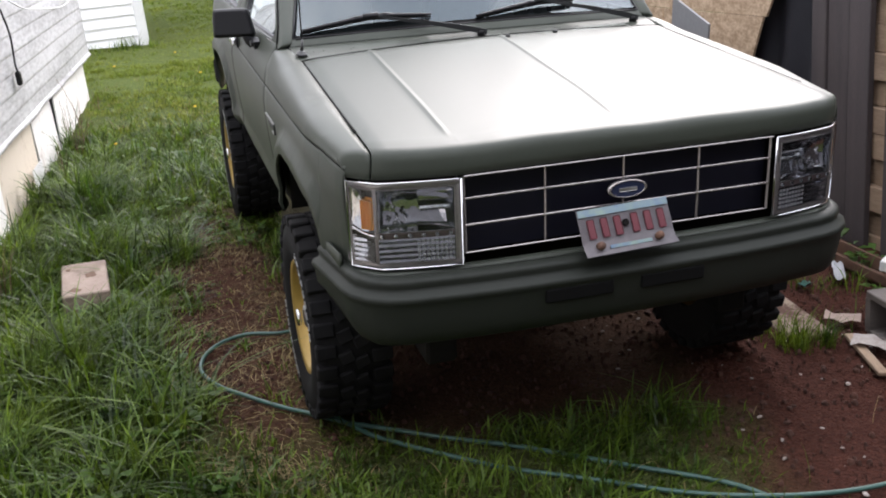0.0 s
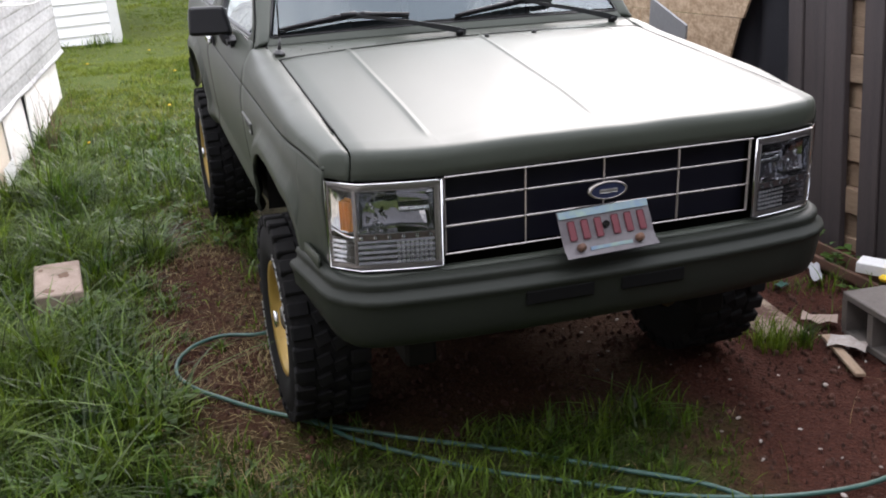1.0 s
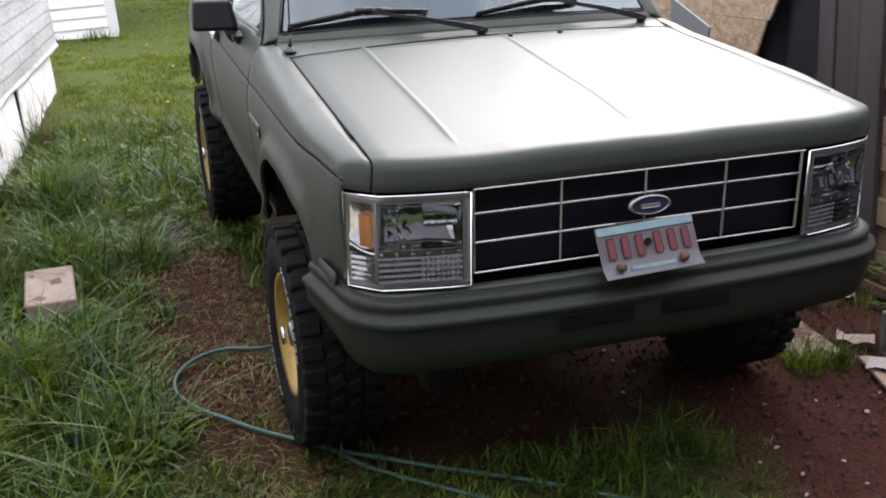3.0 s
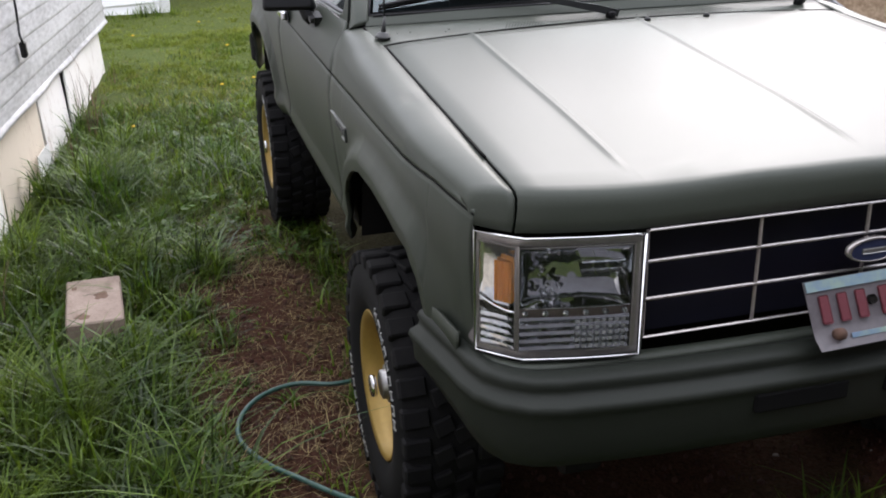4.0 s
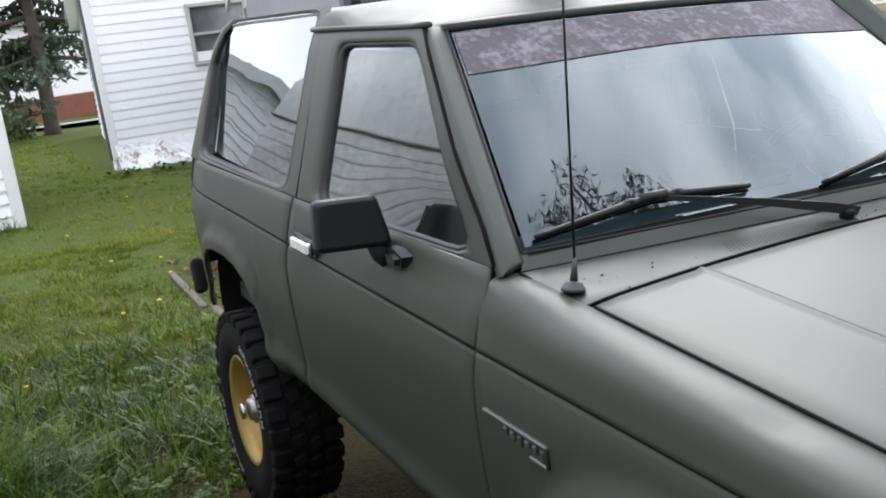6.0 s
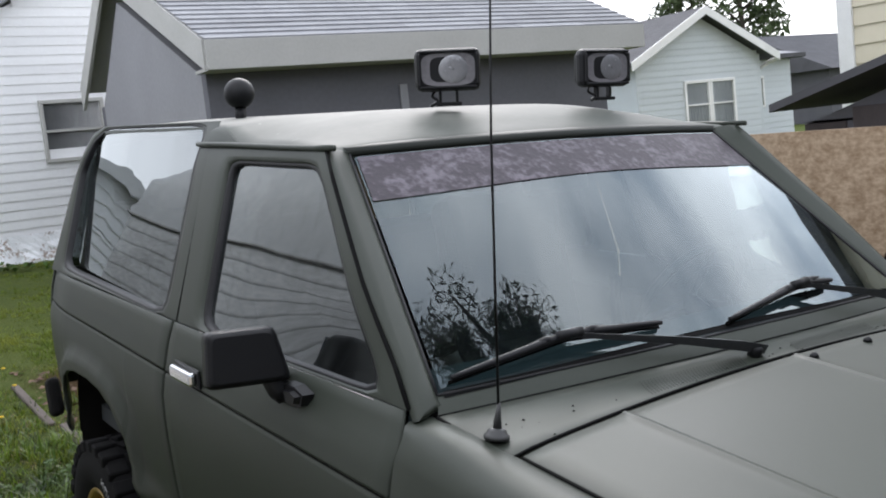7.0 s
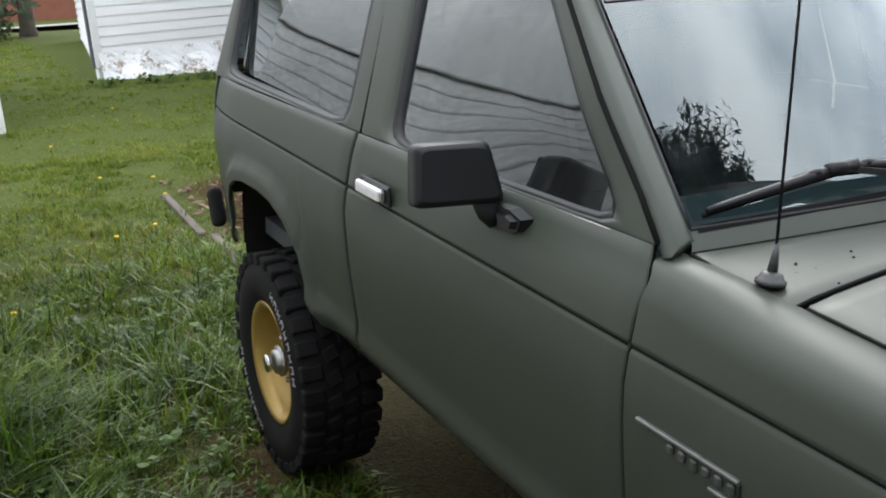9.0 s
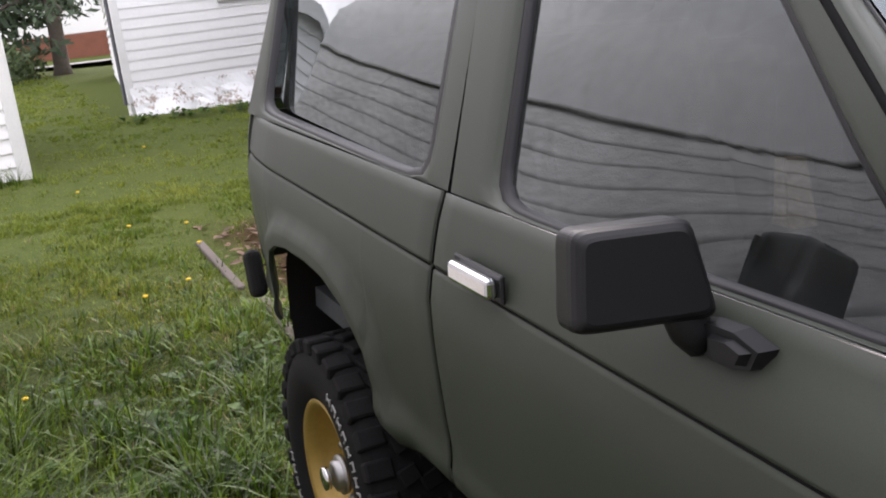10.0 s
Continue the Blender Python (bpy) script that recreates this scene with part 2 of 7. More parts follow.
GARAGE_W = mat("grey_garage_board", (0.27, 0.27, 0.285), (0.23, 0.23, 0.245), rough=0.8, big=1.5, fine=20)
# the same board, its colour darkened for shade under the eaves
GARAGE_SHADE = mat("shaded_garage_board", (0.125, 0.125, 0.14), (0.10, 0.10, 0.112), rough=0.8, big=1.5, fine=20)
FASCIA = mat("grey_fascia", (0.44, 0.435, 0.415), (0.38, 0.375, 0.355), rough=0.7, big=2, fine=30)
DARKWALL = mat("dark_wall", (0.075, 0.075, 0.085), (0.10, 0.10, 0.11), rough=0.85)
SHINGLE = mat("grey_shingle", (0.31, 0.315, 0.33), (0.21, 0.215, 0.23), rough=0.9, big=3, fine=120, bump=0.4, obrand=0.16)
SHINGLE_D = mat("dark_shingle", (0.09, 0.09, 0.10), (0.06, 0.06, 0.065), rough=0.9, big=3, fine=120, bump=0.4)
TRIM_W = mat("white_trim", (0.78, 0.78, 0.77), (0.66, 0.66, 0.65), rough=0.5, big=4)
WIN_FRAME = mat("worn_window_frame", (0.50, 0.50, 0.47), (0.36, 0.35, 0.33), rough=0.6)
WIN_GLASS = mat("house_window", (0.035, 0.04, 0.045), (0.06, 0.065, 0.07), rough=0.08, bump=0)
WIN_PALE = mat("curtained_window", (0.30, 0.33, 0.34), (0.22, 0.25, 0.26), rough=0.12, bump=0)
OSB = mat("strand_board", (0.56, 0.42, 0.285), (0.31, 0.21, 0.125), rough=0.8, big=20, fine=62, sharp=(0.38, 0.62), bump=0.35, bump_dist=0.003, stretch=(1, 0.75, 1.2))
PLANK_D = mat("dark_stained_plank", (0.030, 0.024, 0.026), (0.060, 0.048, 0.046), rough=0.7, big=5, fine=90, stretch=(4, 4, 0.3), bump=0.3, bump_dist=0.003, obrand=0.25)
LUMBER = mat("weathered_lumber", (0.34, 0.245, 0.165), (0.19, 0.13, 0.085), rough=0.8, big=4, fine=60, stretch=(3, 0.4, 3), bump=0.3, obrand=0.2)
PLANK_O = mat("old_grey_plank", (0.075, 0.058, 0.048), (0.15, 0.125, 0.11), rough=0.9, big=6, fine=70, stretch=(4, 0.5, 4), bump=0.4, bump_dist=0.003)
SHEET_G = mat("grey_sheet", (0.37, 0.375, 0.39), (0.29, 0.295, 0.31), rough=0.6)
TARP = mat("black_tarp", (0.012, 0.012, 0.016), (0.02, 0.02, 0.026), rough=0.55, big=4)
BLOCK_W = mat("sawn_block", (0.40, 0.31, 0.255), (0.25, 0.185, 0.15), rough=0.85, big=9, fine=90, bump=0.4, bump_dist=0.003)
KNOT = mat("dark_knot", (0.12, 0.07, 0.05), (0.22, 0.14, 0.095), rough=0.9)
SLAB = mat("earthy_slab", (0.27, 0.21, 0.155), (0.085, 0.045, 0.030), rough=0.95, big=7, fine=60, sharp=(0.42, 0.58), bump=0.5, bump_dist=0.004)
CINDER = mat("cinder_block", (0.115, 0.10, 0.09), (0.17, 0.15, 0.135), rough=0.95, big=10, fine=160, bump=0.6, bump_dist=0.003)
HOSE = mat("green_hose", (0.028, 0.082, 0.066), (0.048, 0.112, 0.092), rough=0.35, big=14, fine=90, bump=0.1)
BARK = mat("bark", (0.07, 0.055, 0.045), (0.12, 0.10, 0.085), rough=0.95, big=8, fine=40, bump=0.8, bump_dist=0.02)
LEAF_D = mat("spruce_needles", (0.030, 0.052, 0.028), (0.062, 0.088, 0.046), rough=0.8, island=0.35)
LEAF_T = mat("tree_leaf", (0.045, 0.075, 0.025), (0.075, 0.105, 0.035), rough=0.7, island=0.35)
BRICK_R = mat("red_brown_skirting", (0.24, 0.09, 0.055), (0.18, 0.07, 0.045), rough=0.85)
ROAD = mat("pale_road", (0.33, 0.32, 0.31), (0.26, 0.255, 0.25), rough=0.9)
RUST = mat("rusty_iron", (0.075, 0.04, 0.028), (0.13, 0.065, 0.038), rough=0.85, big=12)
GRASS = mat("grass_blade", (0.018, 0.054, 0.005), (0.118, 0.176, 0.020), rough=0.5, spec=0.2, big=2.2, fine=9, sharp=(0.36, 0.64), island=0.55, bump=0, through_light=0.35)
GRASS_B = mat("arching_grass_blade", (0.014, 0.048, 0.004), (0.112, 0.172, 0.022), rough=0.42, spec=0.35, big=2.2, fine=9, sharp=(0.36, 0.64), island=0.7, bump=0, through_light=0.35)
GRASS_F = mat("sunny_lawn_blade", (0.090, 0.145, 0.018), (0.200, 0.230, 0.044), rough=0.6, spec=0.2, big=1.1, fine=7, sharp=(0.36, 0.64), island=0.3, bump=0, through_light=0.3)
GRASS_L = mat("broad_leaf", (0.030, 0.072, 0.010), (0.070, 0.122, 0.020), rough=0.5, spec=0.25, big=2, fine=9, island=0.4, bump=0, through_light=0.3)
STRAW = mat("dry_straw", (0.155, 0.105, 0.045), (0.30, 0.235, 0.10), rough=0.75, big=3, fine=9, island=0.35, bump=0)
STALK = mat("dead_stalk", (0.11, 0.06, 0.04), (0.20, 0.13, 0.09), rough=0.85, big=3, fine=9, island=0.4, bump=0)
YELLOW = mat("dandelion_yellow", (0.75, 0.5, 0.02), rough=0.7, bump=0)
CHIP = mat("pale_chip", (0.42, 0.38, 0.35), (0.22, 0.18, 0.155), rough=0.8, island=0.3, bump=0)
CLOD = mat("earth_clod", (0.030, 0.012, 0.008), (0.100, 0.044, 0.028), rough=0.95, island=0.3, bump=0)
TRASH_W = mat("torn_plastic", (0.86, 0.87, 0.88), (0.36, 0.29, 0.24), rough=0.35, big=5, fine=24, sharp=(0.54, 0.62), bump=0.5)

# ---------------------------------------------------------------- mesh helpers
def mesh_part(name, verts, faces, material, parent=None, label="", smooth=False, thick=0.0, at=None):
    me = bpy.data.meshes.new(name)
    me.from_pydata([tuple(v) for v in verts], [], [tuple(f) for f in faces])
    me.materials.append(material)
    if smooth:
        me.polygons.foreach_set("use_smooth", [True] * len(me.polygons))
    me.update()
    ob = new(name, me)
    if parent:
        ob.parent = parent
    if label:
        ob["label"] = label
    if at is not None:
        ob.matrix_basis = at
    if thick:
        so = ob.modifiers.new("thickness", 'SOLIDIFY')
        so.thickness, so.offset = thick, -1.0
        if smooth:
            wn_mod = ob.modifiers.new("even_shading", 'WEIGHTED_NORMAL')
            wn_mod.mode, wn_mod.weight, wn_mod.keep_sharp = 'FACE_AREA', 50, True
    return ob


def part(name, bm, material, parent=None, label="", smooth=False, at=None):
    me = bpy.data.meshes.new(name)
    bmesh.ops.recalc_face_normals(bm, faces=bm.faces)
    bm.to_mesh(me)
    bm.free()
    me.materials.append(material)
    if smooth:
        me.polygons.foreach_set("use_smooth", [True] * len(me.polygons))
    ob = new(name, me)
    if parent:
        ob.parent = parent
    if label:
        ob["label"] = label
    if at is not None:
        ob.matrix_basis = at
    return ob


def thing(name, label, category, m=None, group="", kind=""):
    ob = new(name)
    ob.empty_display_size = 0.1
    if m is not None:
        ob.matrix_basis = m
    return tagged(ob, label, category, group, kind)


def add_box(bm, lo, hi, bevel=0.0, m=None, seg=1):
    """A box from corner to corner, with its edges rounded."""
    mid = [(a + b) / 2 for a, b in zip(lo, hi)]
    size = [max(1e-4, b - a) for a, b in zip(lo, hi)]
    r = bmesh.ops.create_cube(bm, size=1.0, matrix=Matrix.Translation(mid) @ Matrix.Diagonal((*size, 1)))
    vs = r["verts"]
    if bevel:
        es = list({e for v in vs for e in v.link_edges})
        rb = bmesh.ops.bevel(bm, geom=es, offset=bevel, segments=seg, affect='EDGES', profile=0.5)
        vs = list({v for f in rb["faces"] for v in f.verts} | {v for v in vs if v.is_valid})
    if m is not None:
        bmesh.ops.transform(bm, matrix=m, verts=vs)
    return vs


def box(name, lo, hi, material, parent=None, bevel=0.004, label="", at=None, m=None, seg=1):
    bm = bmesh.new()
    add_box(bm, lo, hi, bevel, m, seg)
    return part(name, bm, material, parent, label, at=at)


def grid_faces(nr, nc, closed=False, off=0):
    fs = []
    for i in range(nr - 1):
        for j in range(nc if closed else nc - 1):
            k = (j + 1) % nc
            fs.append((off + i * nc + j, off + i * nc + k, off + (i + 1) * nc + k, off + (i + 1) * nc + j))
    return fs


def sheet(name, rows, material, parent=None, label="", smooth=True, thick=0.0, closed=False):
    vs = [p for r in rows for p in r]
    return mesh_part(name, vs, faced_out(vs, grid_faces(len(rows), len(rows[0]), closed), parent), material, parent, label, smooth, thick)


SHELL = []                      # objects whose sheets must face away from their middle


def faced_out(vs, fs, parent):
    """The faces, turned so that a body panel looks outwards."""
    top = parent
    while top is not None and top.parent is not None:
        top = top.parent
    if top not in SHELL:
        return fs
    v = np.array(vs, float)
    c = v.mean(axis=0)
    mid = np.array((0.0, min(3.4, max(0.9, c[1])), 0.85))
    s = 0.0
    for f in fs:
        a, b, d = v[f[0]], v[f[1]], v[f[2]]
        s += float(np.dot(np.cross(b - a, d - a), (a + b + d) / 3 - mid))
    return [tuple(f[::-1]) for f in fs] if s < 0 else fs


def tube_geo(pts, rad, seg=8, off=0):
    """Verts and faces of a tube along points; rad is one radius or one for each point."""
    pts = [Vector(p) for p in pts]
    vs, n = [], len(pts)
    side = None
    for i, p in enumerate(pts):
        d = (pts[min(i + 1, n - 1)] - pts[max(i - 1, 0)]).normalized()
        if side is None:
            side = d.orthogonal().normalized()
        side = (side - d * side.dot(d)).normalized()
        up = d.cross(side)
        r = rad[i] if hasattr(rad, "__len__") else rad
        for k in range(seg):
            a = 2 * math.pi * k / seg
            vs.append(p + side * (math.cos(a) * r) + up * (math.sin(a) * r))
    fs = grid_faces(n, seg, True, off)
    fs += [tuple(off + k for k in range(seg))[::-1], tuple(off + (n - 1) * seg + k for k in range(seg))]
    return vs, fs


def tube(name, pts, rad, material, parent=None, label="", seg=8):
    vs, fs = tube_geo(pts, rad, seg)
    return mesh_part(name, vs, fs, material, parent, label, smooth=True)


def smooth_curve(pts, n=8):
    """Catmull-Rom through points."""
    p = [Vector(q) for q in pts]
    out = []
    for i in range(len(p) - 1):
        a, b, c, d = p[max(i - 1, 0)], p[i], p[i + 1], p[min(i + 2, len(p) - 1)]
        for k in range(n):
            t = k / n
            out.append(0.5 * ((2 * b) + (c - a) * t + (2 * a - 5 * b + 4 * c - d) * t * t + (3 * b - a - 3 * c + d) * t ** 3))
    return out + [p[-1]]


def lathe_x(profile, seg=48):
    """Profile of (x, r) turned round the x axis."""
    rows = [[(x, r * math.cos(2 * math.pi * k / seg), r * math.sin(2 * math.pi * k / seg)) for k in range(seg)] for x, r in profile]
    return [p for r in rows for p in r], grid_faces(len(rows), seg, True)


def lerp(xs, ys, x):
    return float(np.interp(x, xs, ys))


def ramp(a, b, x):
    t = min(1.0, max(0.0, (x - a) / (b - a)))
    return t * t * (3 - 2 * t)


def letters(name, text, size, material, parent, m, label="", depth=0.002):
    cu = bpy.data.curves.new(name, 'FONT')
    cu.body, cu.size, cu.extrude, cu.align_x, cu.align_y = text, size, depth, 'CENTER', 'CENTER'
    cu.resolution_u = 2
    tmp = bpy.data.objects.new("tmp_text", cu)
    me = bpy.data.meshes.new_from_object(tmp)
    bpy.data.objects.remove(tmp)
    bpy.data.curves.remove(cu)
    me.name = name
    me.materials.clear()
    me.materials.append(material)
    ob = new(name, me)
    ob.parent = parent
    ob.matrix_basis = m
    if label:
        ob["label"] = label
    return ob


# ---------------------------------------------------------------- the lie of the land
def soft(v, lo, hi, w):
    """v held softly between lo and hi."""
    v = lo + w * math.log1p(math.exp(min(50, (v - lo) / w)))
    return hi - w * math.log1p(math.exp(min(50, (hi - v) / w)))


def ground_z(x, y):
    yy = soft(y, -4.0, 15.0, 0.6) + 0.5 * max(0.0, min(y, 60) - 15.0)
    return -0.02 - 0.0401 * soft(x, -3.0, 2.4, 0.2) + 0.05995 * yy


def soil(x, y):
    """How bare the ground is: 0 grass, 1 earth."""
    n = noise.noise((x * 2.2, y * 2.2, 0.3)) * 0.5 + noise.noise((x * 6, y * 6, 2.0)) * 0.3
    a = ramp(0.1, 0.5, x - 0.22 * y - 0.03 + 0.35 * n) * ramp(5.5, 3.5, y)
    # less earth further under the truck, so darker turf paints its shade
    b = ramp(0.88, 0.60, abs(x) + 0.3 * n) * ramp(0.15, 0.75, y + 0.4 * n) * ramp(4.1, 3.7, y) * (0.85 - 0.45 * ramp(1.2, 1.8, y))
    c = ramp(1.15, 0.45, math.hypot((x + 1.0) / 0.38, (y - 1.9) / 1.65) + 0.75 * n) * 0.92
    d = ramp(1.1, 0.3, math.hypot((x + 0.55) / 0.7, (y + 0.1) / 0.5) + 0.6 * n) * 0.25
    e = ramp(0.45, 0.15, abs(x - 0.10 + 0.3 * n)) * ramp(4.7, 5.2, y) * ramp(7.9, 7.3, y) * 0.8
    return max(a, b, c, d, e) * ramp(-2.3, -1.0, y + 0.4 * n) * ramp(3.0, 2.3, x)

# ---------------------------------------------------------------- ground
def make_ground():
    def axis(lo, a, b, hi, step):
        mid = list(np.arange(a, b + 1e-6, step))
        left, right, s = [], [], step
        v = a
        while v > lo:
            s *= 1.28
            v -= s
            left.append(max(v, lo))
        v, s = b, step
        while v < hi:
            s *= 1.28
            v += s
            right.append(min(v, hi))
        return left[::-1] + mid + right
    xs = axis(-900, -3.0, 3.2, 900, 0.07)
    ys = axis(-900, -2.2, 8.0, 900, 0.07)
    vs, bare = [], []
    for y in ys:
        for x in xs:
            near = -3.2 < x < 3.4 and -2.4 < y < 9
            s = soil(x, y) if near else 0.0
            z = ground_z(x, y)
            if near:
                z += 0.018 * noise.noise((x * 1.7, y * 1.7, 5)) + 0.010 * noise.noise((x * 6, y * 6, 9)) - 0.012 * s
            vs.append((x, y, z))
            bare.append(s)
    ob = mesh_part("ground", vs, grid_faces(len(ys), len(xs)), GROUND, smooth=True)
    at = ob.data.attributes.new("bare", 'FLOAT', 'POINT')
    at.data.foreach_set("value", bare)
    far = ob.data.attributes.new("mown", 'FLOAT', 'POINT')
    far.data.foreach_set("value", [ramp(4.6, 7.5, v[1]) for v in vs])
    return tagged(ob, "sloping lawn with worn brown earth beside the truck", "ground", kind="structure")


def ground_material():
    m = bpy.data.materials.new("lawn_and_earth")
    m.use_nodes = True
    n, l = m.node_tree.nodes, m.node_tree.links
    b = n["Principled BSDF"]
    b.inputs["Roughness"].default_value = 0.95
    b.inputs["Specular IOR Level"].default_value = 0.15
    co = n.new("ShaderNodeTexCoord")
    at = n.new("ShaderNodeAttribute")
    at.attribute_name = "bare"

    def nz(scale, detail=4):
        t = n.new("ShaderNodeTexNoise")
        t.inputs["Scale"].default_value, t.inputs["Detail"].default_value = scale, detail
        l.new(co.outputs["Object"], t.inputs["Vector"])
        return t.outputs["Fac"]

    def ramp2(fac, p0, c0, p1, c1):
        r = n.new("ShaderNodeValToRGB")
        r.color_ramp.elements[0].position, r.color_ramp.elements[0].color = p0, (*c0, 1)
        r.color_ramp.elements[1].position, r.color_ramp.elements[1].color = p1, (*c1, 1)
        l.new(fac, r.inputs["Fac"])
        return r.outputs["Color"]

    def mixc(fac, a, c):
        x = n.new("ShaderNodeMix")
        x.data_type = 'RGBA'
        l.new(fac, x.inputs["Factor"])
        l.new(a, x.inputs["A"])
        l.new(c, x.inputs["B"])
        return x.outputs["Result"]
    turf = mixc(nz(0.8), ramp2(nz(30), 0.35, (0.020, 0.032, 0.008), 0.68, (0.050, 0.068, 0.018)),
                ramp2(nz(45), 0.35, (0.040, 0.058, 0.013), 0.68, (0.095, 0.105, 0.034)))
    earth = mixc(nz(3.0), ramp2(nz(55), 0.35, (0.025, 0.0080, 0.0055), 0.68, (0.064, 0.0225, 0.0145)),
                 ramp2(nz(120), 0.38, (0.044, 0.0135, 0.0088), 0.66, (0.106, 0.041, 0.027)))
    mw = n.new("ShaderNodeAttribute")
    mw.attribute_name = "mown"
    lawn = mixc(nz(0.6), ramp2(nz(18), 0.35, (0.055, 0.088, 0.016), 0.68, (0.090, 0.120, 0.026)), ramp2(nz(26), 0.35, (0.078, 0.100, 0.020), 0.68, (0.120, 0.135, 0.034)))
    l.new(mixc(at.outputs["Fac"], mixc(mw.outputs["Fac"], turf, lawn), earth), b.inputs["Base Color"])
    bp = n.new("ShaderNodeBump")
    bp.inputs["Strength"].default_value, bp.inputs["Distance"].default_value = 0.9, 0.035
    l.new(nz(70, 6), bp.inputs["Height"])
    l.new(bp.outputs["Normal"], b.inputs["Normal"])
    return m


GROUND = ground_material()
ground = make_ground()


def strip_on_ground(name, pts, width, material, label, category):
    vs = []
    for x, y in pts:
        for k in (-0.5, 0.5):
            vs.append((x, y + k * width, ground_z(x, y) + 0.03))
    return tagged(mesh_part(name, vs, [(2 * i, 2 * i + 2, 2 * i + 3, 2 * i + 1) for i in range(len(pts) - 1)], material), label, category, kind="structure")


strip_on_ground("road", [(-60 + 6 * i, 30.5) for i in range(24)], 4.0, ROAD, "pale asphalt lane beyond the lawn", "road")
# ---------------------------------------------------------------- buildings
def wall_boards(parent, width, height, lap, material, z0=0.0, gaps=(), gable=None, name="siding_board", depth=0.012, m=None):
    """Horizontal lap boards as single pieces along local x at y=0, facing -y. gaps: (x0, x1, z0, z1). gable: rise over the wall's middle."""
    cache = {}
    n = int(math.ceil((height + (gable or 0)) / lap))
    for i in range(n):
        lo, hi = i * lap, min((i + 1) * lap, height + (gable or 0))
        x0, x1 = 0.0, width
        if gable and lo > height:
            f = min(1.0, (hi - height) / gable)
            x0, x1 = width / 2 * f, width - width / 2 * f
        cuts = [(x0, x1)]
        for g0, g1, gz0, gz1 in gaps:
            if lo + lap * 0.5 > gz0 and lo + lap * 0.5 < gz1:
                cuts = [c for a, b in cuts for c in ((a, min(b, g0)), (max(a, g1), b)) if c[1] - c[0] > 0.01]
        for a, b in cuts:
            key = (round(b - a, 3), round(hi - lo, 3))
            if key not in cache:
                w, h = b - a, hi - lo
                vs = [(0, -depth, 0), (w, -depth, 0), (w, -depth * 0.55, h * 0.5), (0, -depth * 0.55, h * 0.5), (w, -depth * 0.28, h * 0.78), (0, -depth * 0.28, h * 0.78),
                      (w, -0.003, h), (0, -0.003, h), (0, 0, 0), (w, 0, 0)]
                me = bpy.data.meshes.new(name)
                me.from_pydata(vs, [], [(0, 1, 2, 3), (3, 2, 4, 5), (5, 4, 6, 7), (8, 9, 1, 0)])
                me.materials.append(material)
                cache[key] = me
            ob = new(name, cache[key])
            ob.parent = parent
            ob.matrix_basis = (m or Matrix()) @ Matrix.Translation((a, 0, z0 + lo))


def window_unit(parent, x0, x1, z0, z1, frame_mat, pane_mat, bars=1, fw=0.05, at=None):
    """Sash window in a wall facing -y: frame, rail and panes."""
    bm = bmesh.new()
    for lo, hi in (((x0, -0.05, z0), (x1, 0.02, z0 + fw)), ((x0, -0.05, z1 - fw), (x1, 0.02, z1)),
                   ((x0, -0.05, z0 + fw), (x0 + fw, 0.02, z1 - fw)), ((x1 - fw, -0.05, z0 + fw), (x1, 0.02, z1 - fw))):
        add_box(bm, lo, hi, 0.004)
    win = part("window", bm, frame_mat, parent, at=at)
    n = bars + 1
    for i in range(n):
        a, b = z0 + fw + (z1 - z0 - 2 * fw) * i / n, z0 + fw + (z1 - z0 - 2 * fw) * (i + 1) / n
        box("pane", (x0 + fw, 0.0, a), (x1 - fw, 0.012, b), pane_mat, win, 0)
        if i:
            box("rail", (x0 + fw, -0.04, a - 0.018), (x1 - fw, 0.01, a + 0.018), frame_mat, win, 0.003)
    return win


